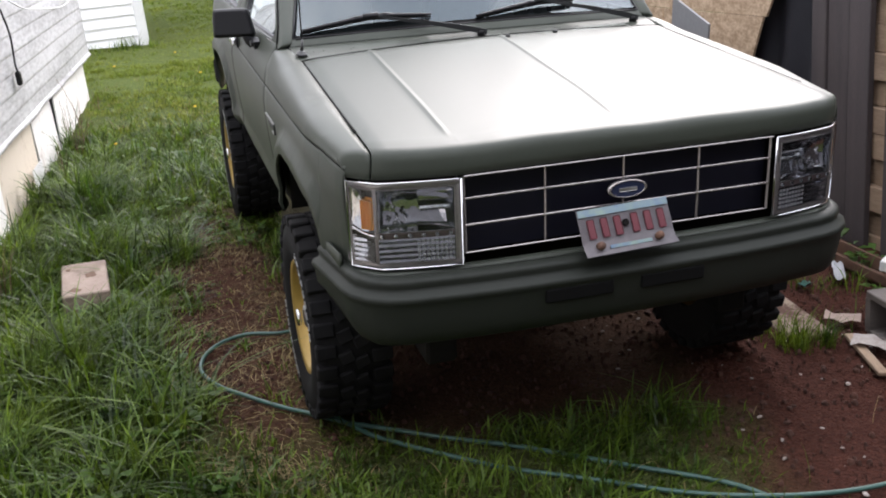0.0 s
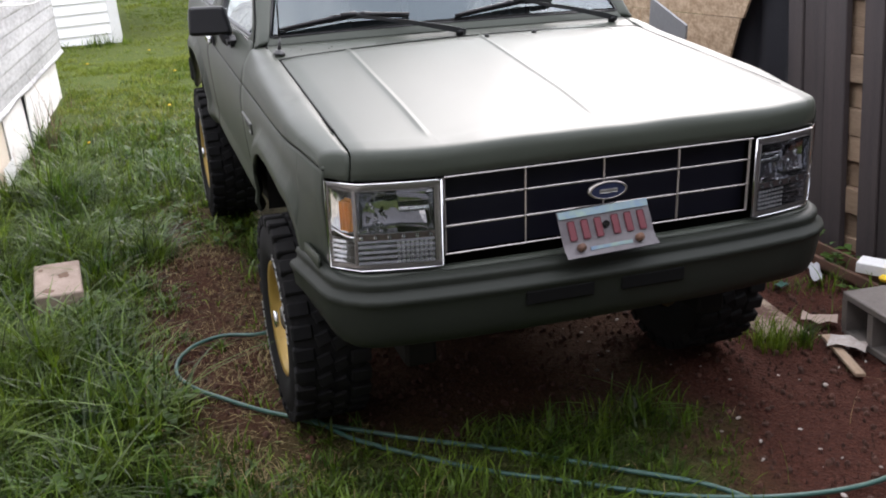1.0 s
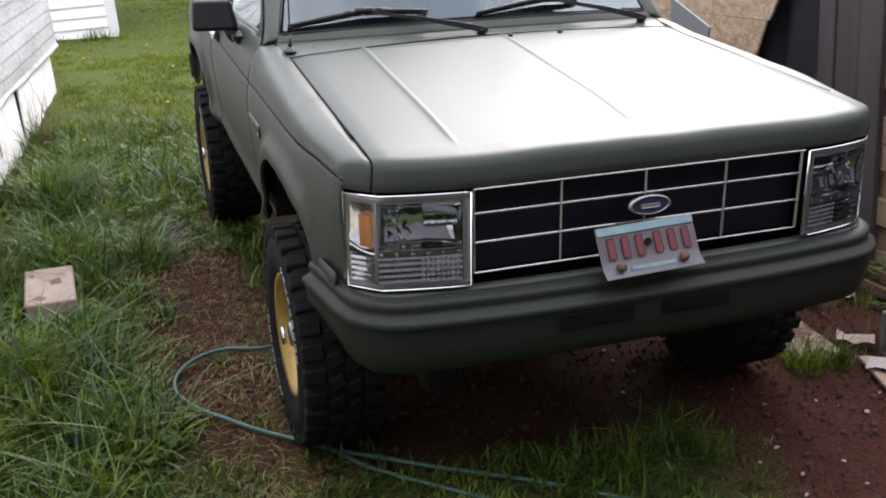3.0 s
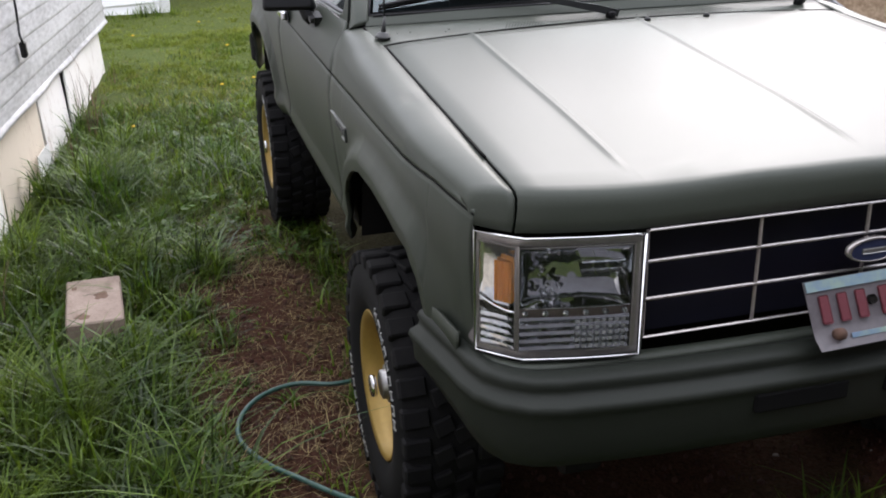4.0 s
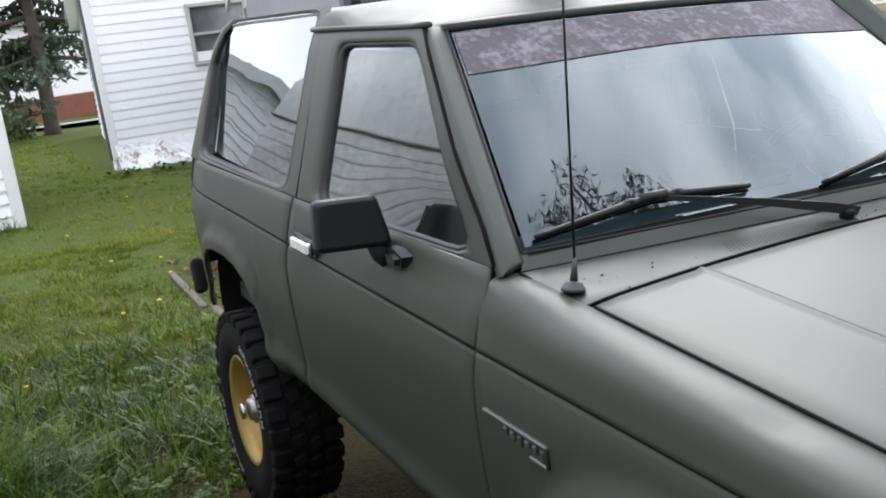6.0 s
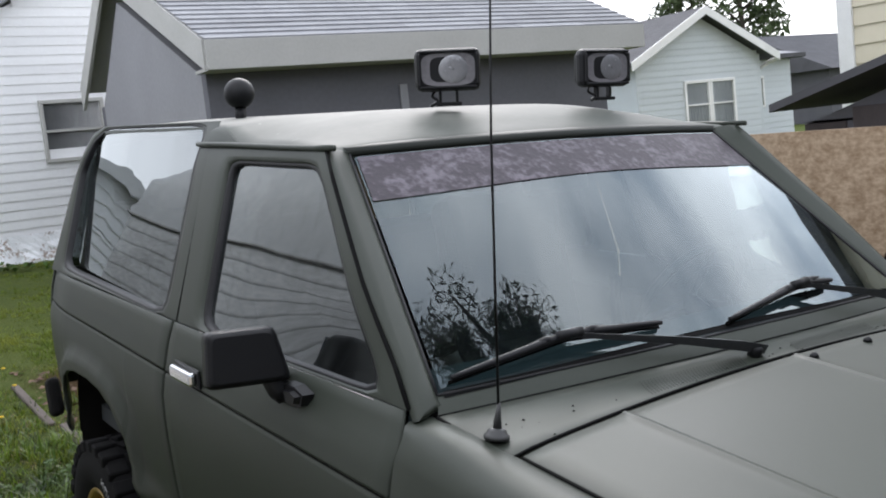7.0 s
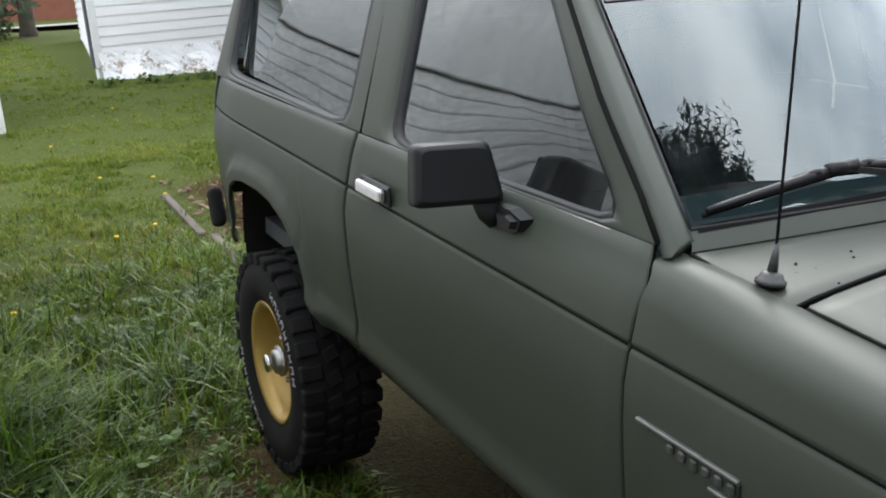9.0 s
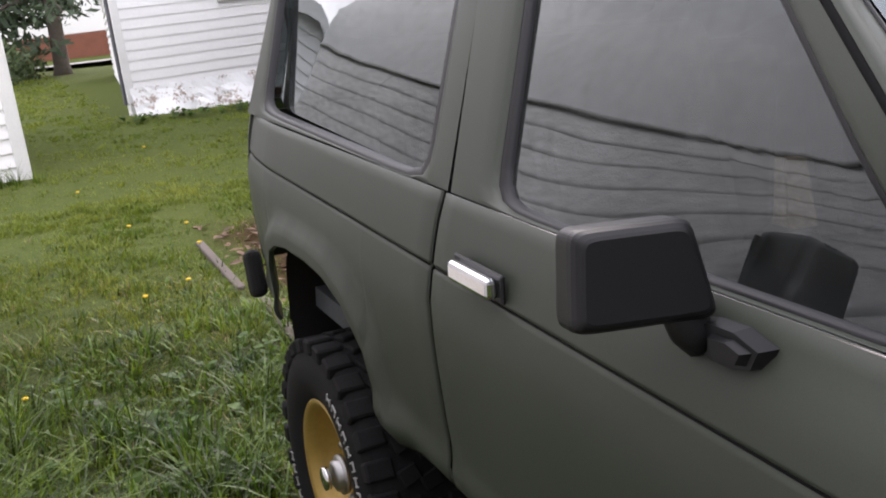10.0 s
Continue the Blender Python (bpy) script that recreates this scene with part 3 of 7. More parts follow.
# white house with lap siding beyond the lawn
def white_house():
    yaw = math.degrees(math.atan2(0.12, 1.0))
    h = thing("white_house", "white lap-sided house with torn plastic along its foundation", "house", pose(0.31, 14.1, 0.95, 0, 0, yaw))
    W, H, L = 4.6, 2.62, 9.0
    front = box("wall", (0, 0.0, -0.3), (W, 0.15, H), SIDING_W, h, 0)
    K = 0.238                       # the house is out of square
    for x0 in (0.0, W - 0.15):
        vs = [(x0 + dx + K * y, y, z) for z in (-0.3, H) for dx, y in ((0, 0.15), (0.15, 0.15), (0.15, L), (0, L))]
        mesh_part("wall", vs, [(0, 3, 2, 1), (4, 5, 6, 7), (0, 1, 5, 4), (1, 2, 6, 5), (2, 3, 7, 6), (3, 0, 4, 7)], SIDING_W, h)
    box("wall", (0.15 + K * L, L - 0.15, -0.3), (W - 0.15 + K * L, L, H), SIDING_W, h, 0)
    wall_boards(front, W, H, 0.128, SIDING_W, 0.15, gaps=((1.36, 2.26, 1.1, 1.98),), gable=1.1)
    side_run = math.hypot(K * L, L)
    wall_boards(h, side_run, H - 0.3, 0.128, SIDING_W, 0.15, depth=0.03, m=Matrix.Translation((K * L - 0.002, L, 0)) @ Matrix.Rotation(-math.pi / 2 - math.atan(K), 4, 'Z'))
    vs = [(0, 0.02, H), (W, 0.02, H), (W / 2, 0.02, H + 1.25), (0, 0.15, H), (W, 0.15, H), (W / 2, 0.15, H + 1.25)]
    mesh_part("gable", vs, [(0, 1, 2), (3, 5, 4), (0, 3, 4, 1), (1, 4, 5, 2), (2, 5, 3, 0)], SIDING_W, h)
    for s in (0, 1):
        x0, x1 = (-0.25, W / 2) if s == 0 else (W / 2, W + 0.25)
        za, zb = (H - 0.04, H + 1.3) if s == 0 else (H + 1.3, H - 0.04)
        vs = [(x0, -0.25, za), (x1, -0.25, zb), (x1 + K * L, L + 0.2, zb), (x0 + K * L, L + 0.2, za)]
        mesh_part("roof", vs + [(x, y, z + 0.08) for x, y, z in vs], [(0, 1, 2, 3), (7, 6, 5, 4), (0, 4, 5, 1), (1, 5, 6, 2), (2, 6, 7, 3), (3, 7, 4, 0)], SHINGLE, h)
    vs = [(x + K * y, y, z) for y in (-0.2, L) for x, z in ((-0.25, H - 0.20), (-0.03, H - 0.20), (-0.03, H - 0.02), (-0.25, H - 0.05))]
    mesh_part("eave", vs, [(0, 1, 2, 3), (7, 6, 5, 4), (0, 4, 5, 1), (1, 5, 6, 2), (2, 6, 7, 3), (3, 7, 4, 0)], TRIM_W, h, "white boxed eave")
    window_unit(h, 1.36, 2.26, 1.12, 1.97, WIN_FRAME, WIN_GLASS)
    box("corner_trim", (-0.03, -0.03, 0.0), (0.07, 0.0, H), TRIM_W, h, 0.005)
    # loose siding and plastic hanging at the base
    rows = []
    for i in range(64):
        x = 0.02 + i * 0.072
        sag = 0.10 * noise.noise((i * 0.35, 1, 2))
        out = 0.16 + 0.16 * noise.noise((i * 0.22, 5, 1))
        rows.append([(x + 0.03 * noise.noise((i * 0.7, j * 0.8, 9)), -0.03 - out * (j / 7) ** 1.6 - 0.035 * abs(noise.noise((i * 0.8, 3, j * 0.9))), 0.20 - j * 0.062 + sag * (j / 7)) for j in range(8)])
    sheet("torn_plastic", rows, TRASH_W, h, "torn white plastic sheeting", smooth=False, thick=0.004)
    for i in range(9):
        x = 1.5 + random.random() * 2.2
        box("loose_scrap", (x, -0.22 - random.random() * 0.2, -0.14), (x + 0.1 + random.random() * 0.15, -0.1, -0.05 - random.random() * 0.05), random.choice((TRASH_W, RUST, LUMBER)), h, 0.004)
    # dark drainpipe and edge trim on the side that faces the gap
    box("corner_trim", (-0.05, 0.05, 0.0), (-0.0, 0.12, H), DARKWALL, h, 0.004)
    return h


white_house()


# garden shed with white lap siding and a clipped gable roof
def garden_shed():
    s = thing("garden_shed", "small white vinyl-sided garden shed on the lawn", "shed", pose(-3.45, 10.42, 0.60, 0, 0, 1.5))
    W, H, L = 2.30, 2.0, 3.2
    prof = ((0.0, H), (0.42, H + 0.40), (W / 2, H + 0.72), (W - 0.42, H + 0.40), (W, H))
    front = box("wall", (0, 0.0, 0), (W, 0.1, H), SIDING_W, s, 0)
    side = box("wall", (W - 0.1, 0.1, 0), (W, L, H), SIDING_W, s, 0)
    box("wall", (0, 0.1, 0), (0.1, L, H), SIDING_W, s, 0)
    box("wall", (0.1, L - 0.1, 0), (W - 0.1, L, H), SIDING_W, s, 0)
    lap = 0.127
    wall_boards(front, W, H - 0.05, lap, SIDING_W, 0.05, depth=0.024)
    wall_boards(side, L, H - 0.05, lap, SIDING_W, 0.05, depth=0.024, m=pose(W, 0, 0, 0, 0, 90))
    for k in range(5):                     # boards of the gable grow shorter
        z = H + 0.005 + lap * k
        a = lerp((H, H + 0.40, H + 0.72), (0.0, 0.42, W / 2), z + lap)
        wall_boards(front, W - 2 * a, lap, lap, SIDING_W, 0.0, depth=0.024, m=Matrix.Translation((a, 0, z)))
    box("corner_trim", (W - 0.09, -0.035, 0.02), (W + 0.028, 0.0, H), TRIM_W, s, 0.006)
    box("corner_trim", (W, 0.0, 0.02), (W + 0.03, 0.09, H), TRIM_W, s, 0.006)
    box("base_board", (0.0, -0.018, -0.14), (W, 0.08, 0.05), PLANK_O, s, 0.004)
    for (a, za), (b, zb) in zip(prof, prof[1:]):
        o = 0.14
        ea, eb = (o if a == 0.0 else 0.0), (o if b == W else 0.0)
        sl = (zb - za) / (b - a)
        q = [(a - ea, za - ea * sl), (b + eb, zb + eb * sl)]
        vs = [(q[0][0], -0.14, q[0][1]), (q[1][0], -0.14, q[1][1]), (q[1][0], L + 0.14, q[1][1]), (q[0][0], L + 0.14, q[0][1])]
        mesh_part("roof", vs + [(x, y, z + 0.05) for x, y, z in vs], [(3, 2, 1, 0), (4, 5, 6, 7), (0, 1, 5, 4), (1, 2, 6, 5), (2, 3, 7, 6), (3, 0, 4, 7)], SHINGLE, s)
        vs = [(q[0][0], -0.165, q[0][1] - 0.09), (q[1][0], -0.165, q[1][1] - 0.09), (q[1][0], -0.165, q[1][1] + 0.055), (q[0][0], -0.165, q[0][1] + 0.055)]
        mesh_part("rake_board", vs + [(x, y + 0.022, z) for x, y, z in vs], [(0, 1, 2, 3), (7, 6, 5, 4), (0, 4, 5, 1), (1, 5, 6, 2), (2, 6, 7, 3), (3, 7, 4, 0)], TRIM_W, s)
    for x0, x1 in ((-0.15, -0.11), (W + 0.11, W + 0.15)):
        box("eave_board", (x0, -0.14, H - 0.20), (x1, L + 0.14, H - 0.08), TRIM_W, s, 0.004)
    for gy in (0.01, L - 0.05):
        vs = [(x, gy, z) for x, z in prof]
        mesh_part("gable", vs + [(a, b + 0.04, c) for a, b, c in vs], [(0, 4, 3, 2, 1), (5, 6, 7, 8, 9), (0, 5, 9, 4)], SIDING_W, s)
    return s


garden_shed()


# old mobile home along the lawn: metal siding over boarded skirting, smooth panels and a barrel roof above the rail
def mobile_home():
    yaw = math.degrees(math.atan2(0.35, 3.88))
    h = thing("mobile_home", "weathered white mobile home with peeling boarded skirting", "mobile home", pose(-1.69, 7.65, 0.50, 1.85, 0, -yaw))
    L, D, Y0 = 11.5, 3.6, -0.12
    # local: wall runs along -y from Y0 to -L, outer face at x=0, body to -x
    box("wall", (-D, -L, 0.37), (-0.02, Y0, 1.97), HOME_W, h, 0.03)
    zs = [0.36 + 0.1075 * k for k in range(16)]
    for i in range(len(zs) - 1):
        rows = []
        for k in range(60):
            y = Y0 - (L + Y0) * k / 59
            w = 0.0015 * noise.noise((y * 0.9, i * 3.1, 0)) + 0.0006 * noise.noise((y * 3, i * 5.3, 1))
            a, b = zs[i], zs[i + 1] + 0.002
            rows.append([(0.001 + w, y, a), (0.004 + w, y, a + 0.006), (0.005 + w, y, a + 0.020), (0.0035 + w, y, a + 0.034), (0.003 + w, y, (a + b) / 2), (0.002 + w, y, b - 0.02), (0.001 + w, y, b)])
        sheet("siding_panel", rows, HOME_W, h)
    rows = []
    for k in range(90):
        y = Y0 - (L + Y0) * k / 89
        dz, dx = 0.010 * noise.noise((y * 1.6, 0.4, 2)) + 0.004 * noise.noise((y * 7, 1, 5)), 0.010 * noise.noise((y * 2.1, 3, 3))
        rows.append([(0.004, y, 0.392), (0.016 + dx, y, 0.376 + dz), (0.018 + dx, y, 0.360 + dz), (0.006, y, 0.356 + dz)])
    sheet("drip_edge", rows, HOME_W, h)
    # skirting boards, each its own sheet, leaning a little
    y, i = Y0 - 0.28, 0
    while y > -L:
        w = (1.0, 0.95, 0.78, 1.2, 1.1)[i % 5]
        m = pose(-0.035 + 0.012 * (i % 3), y, -0.35, 0, 1.5 * math.sin(i * 2.1), 0.6 * math.sin(i * 1.7))
        box("skirting_board", (-0.012, -w + 0.012, -0.3), (0.0, 0, 0.71), SKIRT_T if i in (3, 5, 7, 8) else SKIRT, h, 0.003, at=m)
        y -= w
        i += 1
    box("backing", (-0.1, -L, -0.9), (-0.055, Y0 - 0.25, 0.36), DARKWALL, h, 0)
    box("end_wall", (-D, Y0 - 0.27, -0.9), (-0.05, Y0 - 0.25, 0.36), SKIRT, h, 0)
    # torn paper patch on the skirting
    rows = [[(0.004 + 0.004 * noise.noise((a * 0.8, c * 0.8, 2)), -3.56 + 0.33 * a / 6 + 0.02 * noise.noise((a, c, 4)), -0.14 + 0.23 * c / 6 + 0.02 * noise.noise((a, c, 7))) for c in range(7)] for a in range(7)]
    sheet("paper_patch", rows, TRIM_W, h, "torn white paper stuck to the skirting", smooth=False, thick=0.003)
    # barrel roof: smooth panels bent over from the rail, closed by a rounded nose at the end

    def rise(y):
        return max(0.0, 1 - max(0.0, 1 - (Y0 - y) / 1.25) ** 2.4) ** 0.5

    ys = [Y0 - 1.3 * (k / 18) ** 1.6 for k in range(19)] + [Y0 - 1.3 - (L - 1.3 + Y0) * k / 14 for k in range(1, 15)]
    rows = []
    for y in ys:
        top = 2.30 + 0.80 * rise(y)
        row = [(0.004, y, 1.985), (0.002, y, 2.12), (-0.008, y, 2.30)]
        for k in range(1, 17):
            a = math.pi * k / 16
            row.append((-0.012 - (D / 2 - 0.012) * (1 - math.cos(a)), y, 2.30 + (top - 2.30) * math.sin(a) ** 0.62 if k < 16 else 2.30))
        row.append((-D, y, 1.98))
        rows.append(row)
    sheet("roof", rows, HOME_P, h, "smooth bent roof panels", thick=0.0)
    mesh_part("nose_wall", [(-0.01, Y0 - 0.004, 1.97), (-D, Y0 - 0.004, 1.97), (-D, Y0 - 0.004, 2.31), (-0.01, Y0 - 0.004, 2.31)], [(0, 1, 2, 3)], HOME_P, h)
    rows = []
    for k in range(60):
        y = Y0 + 0.01 - (L + Y0) * k / 59
        rows.append([(0.002, y, 1.972), (0.016, y, 1.970), (0.019, y, 1.980), (0.016, y, 1.990), (0.002, y, 1.996)])
    sheet("rail", rows, RAIL_D, h, "dark weathered rail under the roof panels")
    # loose cable looped on the wall and a hanging latch
    loop = smooth_curve([(0.03, -3.95, 1.27), (0.035, -3.3, 1.12), (0.045, -2.9, 1.03), (0.045, -2.4, 0.98), (0.045, -1.5, 0.915), (0.04, -0.97, 0.915), (0.035, -0.49, 0.97), (0.02, -0.16, 1.06)], 8)
    tube("cable", loop, 0.006, TRIM_W, h, "thin white cable", 6)
    hang = smooth_curve([(0.03, -3.52, 1.08), (0.045, -3.49, 0.93), (0.04, -3.49, 0.80), (0.045, -3.53, 0.74), (0.045, -3.49, 0.69)], 8)
    tube("cable", hang, 0.007, BLACK, h, "dark hanging cable", 6)
    box("plug", (0.02, -3.49, 0.615), (0.05, -3.44, 0.70), BLACK, h, 0.008)
    return h


mobile_home()


# grey garage with a shingled gable roof behind the truck
def garage():
    g = thing("garage", "grey garage with a wide eave and pale shingle roof", "garage", pose(2.05, 9.0, 0.35, 0, 0, 0))
    W, D, R, H, P = 5.75, 4.35, 2.8, 2.33, 1.35       # width, depth, ridge, eave height, rise
    O = 0.35
    # walls below the eaves take the darker copy with shade in its colour
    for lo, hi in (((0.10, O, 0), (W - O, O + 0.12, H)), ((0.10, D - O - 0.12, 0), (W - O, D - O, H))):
        box("wall", lo, hi, GARAGE_SHADE, g, 0)
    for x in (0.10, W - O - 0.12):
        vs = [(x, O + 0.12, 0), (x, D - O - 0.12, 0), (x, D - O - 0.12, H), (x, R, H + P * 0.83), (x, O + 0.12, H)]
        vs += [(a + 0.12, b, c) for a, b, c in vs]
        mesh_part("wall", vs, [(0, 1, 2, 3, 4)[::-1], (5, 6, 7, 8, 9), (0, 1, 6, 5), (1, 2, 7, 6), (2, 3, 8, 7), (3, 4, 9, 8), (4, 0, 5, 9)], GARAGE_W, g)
    for s in (0, 1):
        ya, yb = (0, R) if s == 0 else (D, R)
        vs = [(0, ya, H + 0.28), (W, ya, H + 0.28), (W, yb, H + 0.28 + P), (0, yb, H + 0.28 + P)]
        mesh_part("roof_deck", vs + [(x, y, z - 0.06) for x, y, z in vs], [(0, 1, 2, 3), (7, 6, 5, 4), (0, 4, 5, 1), (1, 5, 6, 2), (2, 6, 7, 3), (3, 7, 4, 0)], FASCIA, g)
    # shingle courses on the slope that shows
    n, slope = 20, math.atan2(P, R)
    run = math.hypot(P, R) / n
    me = {}
    for i in range(n):
        segs = 6
        for k in range(segs):
            a = W * k / segs - (0.0 if k == 0 else 0.5 * (i % 2)) - 0.02 * (k == 0)
            b = W * (k + 1) / segs - (0.5 * (i % 2) if k < segs - 1 else -0.02)
            key = round(b - a, 3)
            if key not in me:
                w = b - a
                d = bpy.data.meshes.new("shingle")
                d.from_pydata([(0, 0, 0.022), (w, 0, 0.022), (w, run * 1.05, 0.005), (0, run * 1.05, 0.005), (0, 0, 0.002), (w, 0, 0.002)], [], [(0, 1, 2, 3), (4, 5, 1, 0)])
                d.materials.append(SHINGLE)
                me[key] = d
            ob = new("shingle", me[key])
            ob.parent = g
            ob.matrix_basis = Matrix.Translation((a, run * i * math.cos(slope) - 0.02, H + 0.28 + run * i * math.sin(slope))) @ Matrix.Rotation(slope, 4, 'X')
    box("fascia", (-0.02, -0.035, H), (W + 0.02, 0.0, H + 0.285), FASCIA, g, 0.005)
    box("soffit", (0, 0.0, H), (W, O, H + 0.03), FASCIA, g, 0)
    for x in (-0.04, W):
        for s in (0, 1):
            ya, yb = (0, R) if s == 0 else (D, R)
            vs = [(x, ya, H), (x, ya, H + 0.29), (x, yb, H + P + 0.29), (x, yb, H + P)]
            vs += [(a + 0.04, b, c) for a, b, c in vs]
            mesh_part("rake_board", vs, [(0, 1, 2, 3), (7, 6, 5, 4), (0, 4, 5, 1), (1, 5, 6, 2), (2, 6, 7, 3), (3, 7, 4, 0)], FASCIA, g)
    box("trim", (2.3, O - 0.03, 0), (2.4, O, 2.1), GARAGE_W, g, 0.005)
    return g


garage()


# pale blue house far off
def blue_house():
    h = thing("blue_house", "pale blue lap-sided house with white trim", "house", pose(14.99, 16.27, 0.3, 0, 0, -4))
    W, H, L, P = 4.0, 2.75, 8.0, 1.0
    front = box("wall", (0, 0, 0), (W, 0.15, H), SIDING_B, h, 0)
    box("wall", (0, 0.15, 0), (0.15, L, H), SIDING_B, h, 0)
    box("wall", (W - 0.15, 0.15, 0), (W, L, H), SIDING_B, h, 0)
    box("wall", (0.15, L - 0.15, 0), (W - 0.15, L, H), SIDING_B, h, 0)
    wall_boards(front, W - 0.1, H, 0.15, SIDING_B, 0.0, gaps=((1.42, 3.05, 1.1, 2.3),), gable=P)
    mesh_part("gable", [(0, 0.01, H), (W, 0.01, H), (W / 2, 0.01, H + P)], [(0, 1, 2)], SIDING_B, h)
    for a, b, za, zb in ((-0.35, W / 2, H - 0.12, H + P + 0.06), (W / 2, W + 0.35, H + P + 0.06, H - 0.12)):
        vs = [(a, -0.3, za), (b, -0.3, zb), (b, L, zb), (a, L, za)]
        mesh_part("roof", vs + [(x, y, z + 0.1) for x, y, z in vs], [(0, 1, 2, 3), (7, 6, 5, 4), (1, 5, 6, 2), (2, 6, 7, 3), (3, 7, 4, 0)], SHINGLE_D, h)
        vs = [(a, -0.33, za - 0.08), (b, -0.33, zb - 0.08), (b, -0.33, zb + 0.12), (a, -0.33, za + 0.12)]
        mesh_part("rake_board", vs + [(x, y + 0.03, z) for x, y, z in vs], [(0, 1, 2, 3), (7, 6, 5, 4), (0, 4, 5, 1), (1, 5, 6, 2), (2, 6, 7, 3), (3, 7, 4, 0)], TRIM_W, h)
    window_unit(h, 1.42, 2.24, 1.1, 2.25, TRIM_W, WIN_PALE, fw=0.07)
    window_unit(h, 2.24, 3.06, 1.1, 2.25, TRIM_W, WIN_PALE, fw=0.07)
    # wing to the side
    wing = box("wall", (W, 0.9, 0), (W + 2.1, 5.0, H - 0.1), SIDING_B, h, 0)
    wall_boards(wing, 2.1, H - 0.1, 0.15, SIDING_B, 0.0, gaps=((0.5, 1.05, 1.45, 2.3),), m=Matrix.Translation((W, 0.9, 0)))
    window_unit(h, 0.5, 1.05, 1.45, 2.25, TRIM_W, WIN_GLASS, fw=0.06, at=Matrix.Translation((W, 0.9, 0)))
    box("roof", (W - 0.2, 0.6, H - 0.1), (W + 2.4, 5.3, H + 0.02), SHINGLE_D, h, 0.01)
    mesh_part("roof", [(W - 0.2, 0.6, H), (W + 2.4, 0.6, H), (W + 1.8, 3.0, H + 0.5), (W, 3.0, H + 0.5)], [(0, 1, 2, 3)], SHINGLE, h)
    pts = smooth_curve([(W + 0.45, -0.2, H - 0.12), (W + 0.3, 0.1, H - 0.25), (W + 0.12, 0.4, H - 0.45), (W + 0.08, 0.8, H - 0.7)], 5) + [Vector((W + 0.08, 0.8, 0))]
    tube("downpipe", pts, 0.05, TRIM_W, h, "white rain downpipe")
    return h


blue_house()


def far_sheds():
    h = thing("dark_outbuilding", "low dark wooden outbuilding behind the board fence", "outbuilding", pose(5.16, 4.92, 0.0, 0, 0, 0))
    # local: front wall along -y from 0 (far) to -3 (near), facing -x
    box("wall", (0, -3.4, 0), (2.6, -0.15, 1.62), DARKWALL, h, 0)
    vs = [(-0.25, 0.0, 1.72), (-0.25, -3.6, 2.66), (2.9, -3.6, 2.66), (2.9, 0.0, 1.72)]
    mesh_part("roof", vs + [(x, y, z + 0.06) for x, y, z in vs], [(0, 1, 2, 3), (7, 6, 5, 4), (0, 4, 5, 1), (1, 5, 6, 2), (2, 6, 7, 3), (3, 7, 4, 0)], SHINGLE_D, h)
    vs = [(0.0, -0.15, 1.6), (0.0, -3.4, 1.6), (0.0, -3.4, 2.58)]
    mesh_part("gable", vs, [(0, 1, 2)], DARKWALL, h)
    for i in range(7):
        box("wall_plank", (-0.02, -0.5 - i * 0.42, 0.3), (0.0, -0.14 - i * 0.42, 1.6 + 0.1 * i), PLANK_D, h, 0.003)
    box("rafter", (-0.06, -2.3, 1.98), (-0.02, -0.9, 2.04), RUST, h, 0.003)
    box("tool", (-0.06, -1.6, 1.72), (-0.02, -1.2, 1.75), STEEL, h, 0.003)
    c = thing("cream_house", "cream vinyl-sided house with a white corner trim", "house", pose(12.35, 9.25, 0.2, 0, 0, 0))
    side = box("wall", (0, -8, 0), (6, 0, 6.2), SIDING_C, c, 0)
    wall_boards(side, 8.0, 6.0, 0.28, SIDING_C, 0.1, depth=0.03, m=pose(0, 0, 0, 0, 0, -90))
    box("corner_trim", (-0.06, -0.22, 0), (0.0, 0.04, 6.2), TRIM_W, c, 0.01)
    box("roof", (-0.5, -8.4, 6.2), (6.5, 0.4, 6.5), SHINGLE_D, c, 0.02)
    r = thing("far_house", "dark-roofed house in the distance", "house", pose(29.0, 21.0, 0.2, 0, 0, 0))
    box("wall", (0, 0, 0), (6, 6, 2.6), DARKWALL, r, 0)
    vs = [(-0.4, -0.4, 2.6), (6.4, -0.4, 2.6), (6.4, 3, 4.1), (-0.4, 3, 4.1), (-0.4, 6.4, 2.6), (6.4, 6.4, 2.6)]
    mesh_part("roof", vs, [(0, 1, 2, 3), (3, 2, 5, 4), (0, 3, 4), (1, 5, 2)], SHINGLE_D, r)
    box("roof_vent", (2.6, 0.9, 3.2), (3.1, 1.3, 3.55), TRIM_W, r, 0.02)
    t = thing("distant_home", "white mobile home with red-brown skirting across the lane", "mobile home", pose(0.2, 36.0, ground_z(0, 36), 0, 0, 6))
    box("wall", (0, 0, 0.7), (14, 3.5, 3.1), SIDING_W, t, 0.02)
    box("skirting", (0.02, -0.02, -0.4), (13.98, 3.4, 0.7), BRICK_R, t, 0)
    box("roof", (-0.2, -0.3, 3.1), (14.2, 3.8, 3.25), SHINGLE, t, 0.02)
    for x in (0.7, 3.2, 6.5):
        window_unit(t, x, x + 1.3, 1.5, 2.5, TRIM_W, WIN_PALE, fw=0.07, bars=2)
    box("door", (-0.02, 0.9, 0.6), (0.0, 1.8, 2.7), TRIM_W, t, 0.01)


far_sheds()


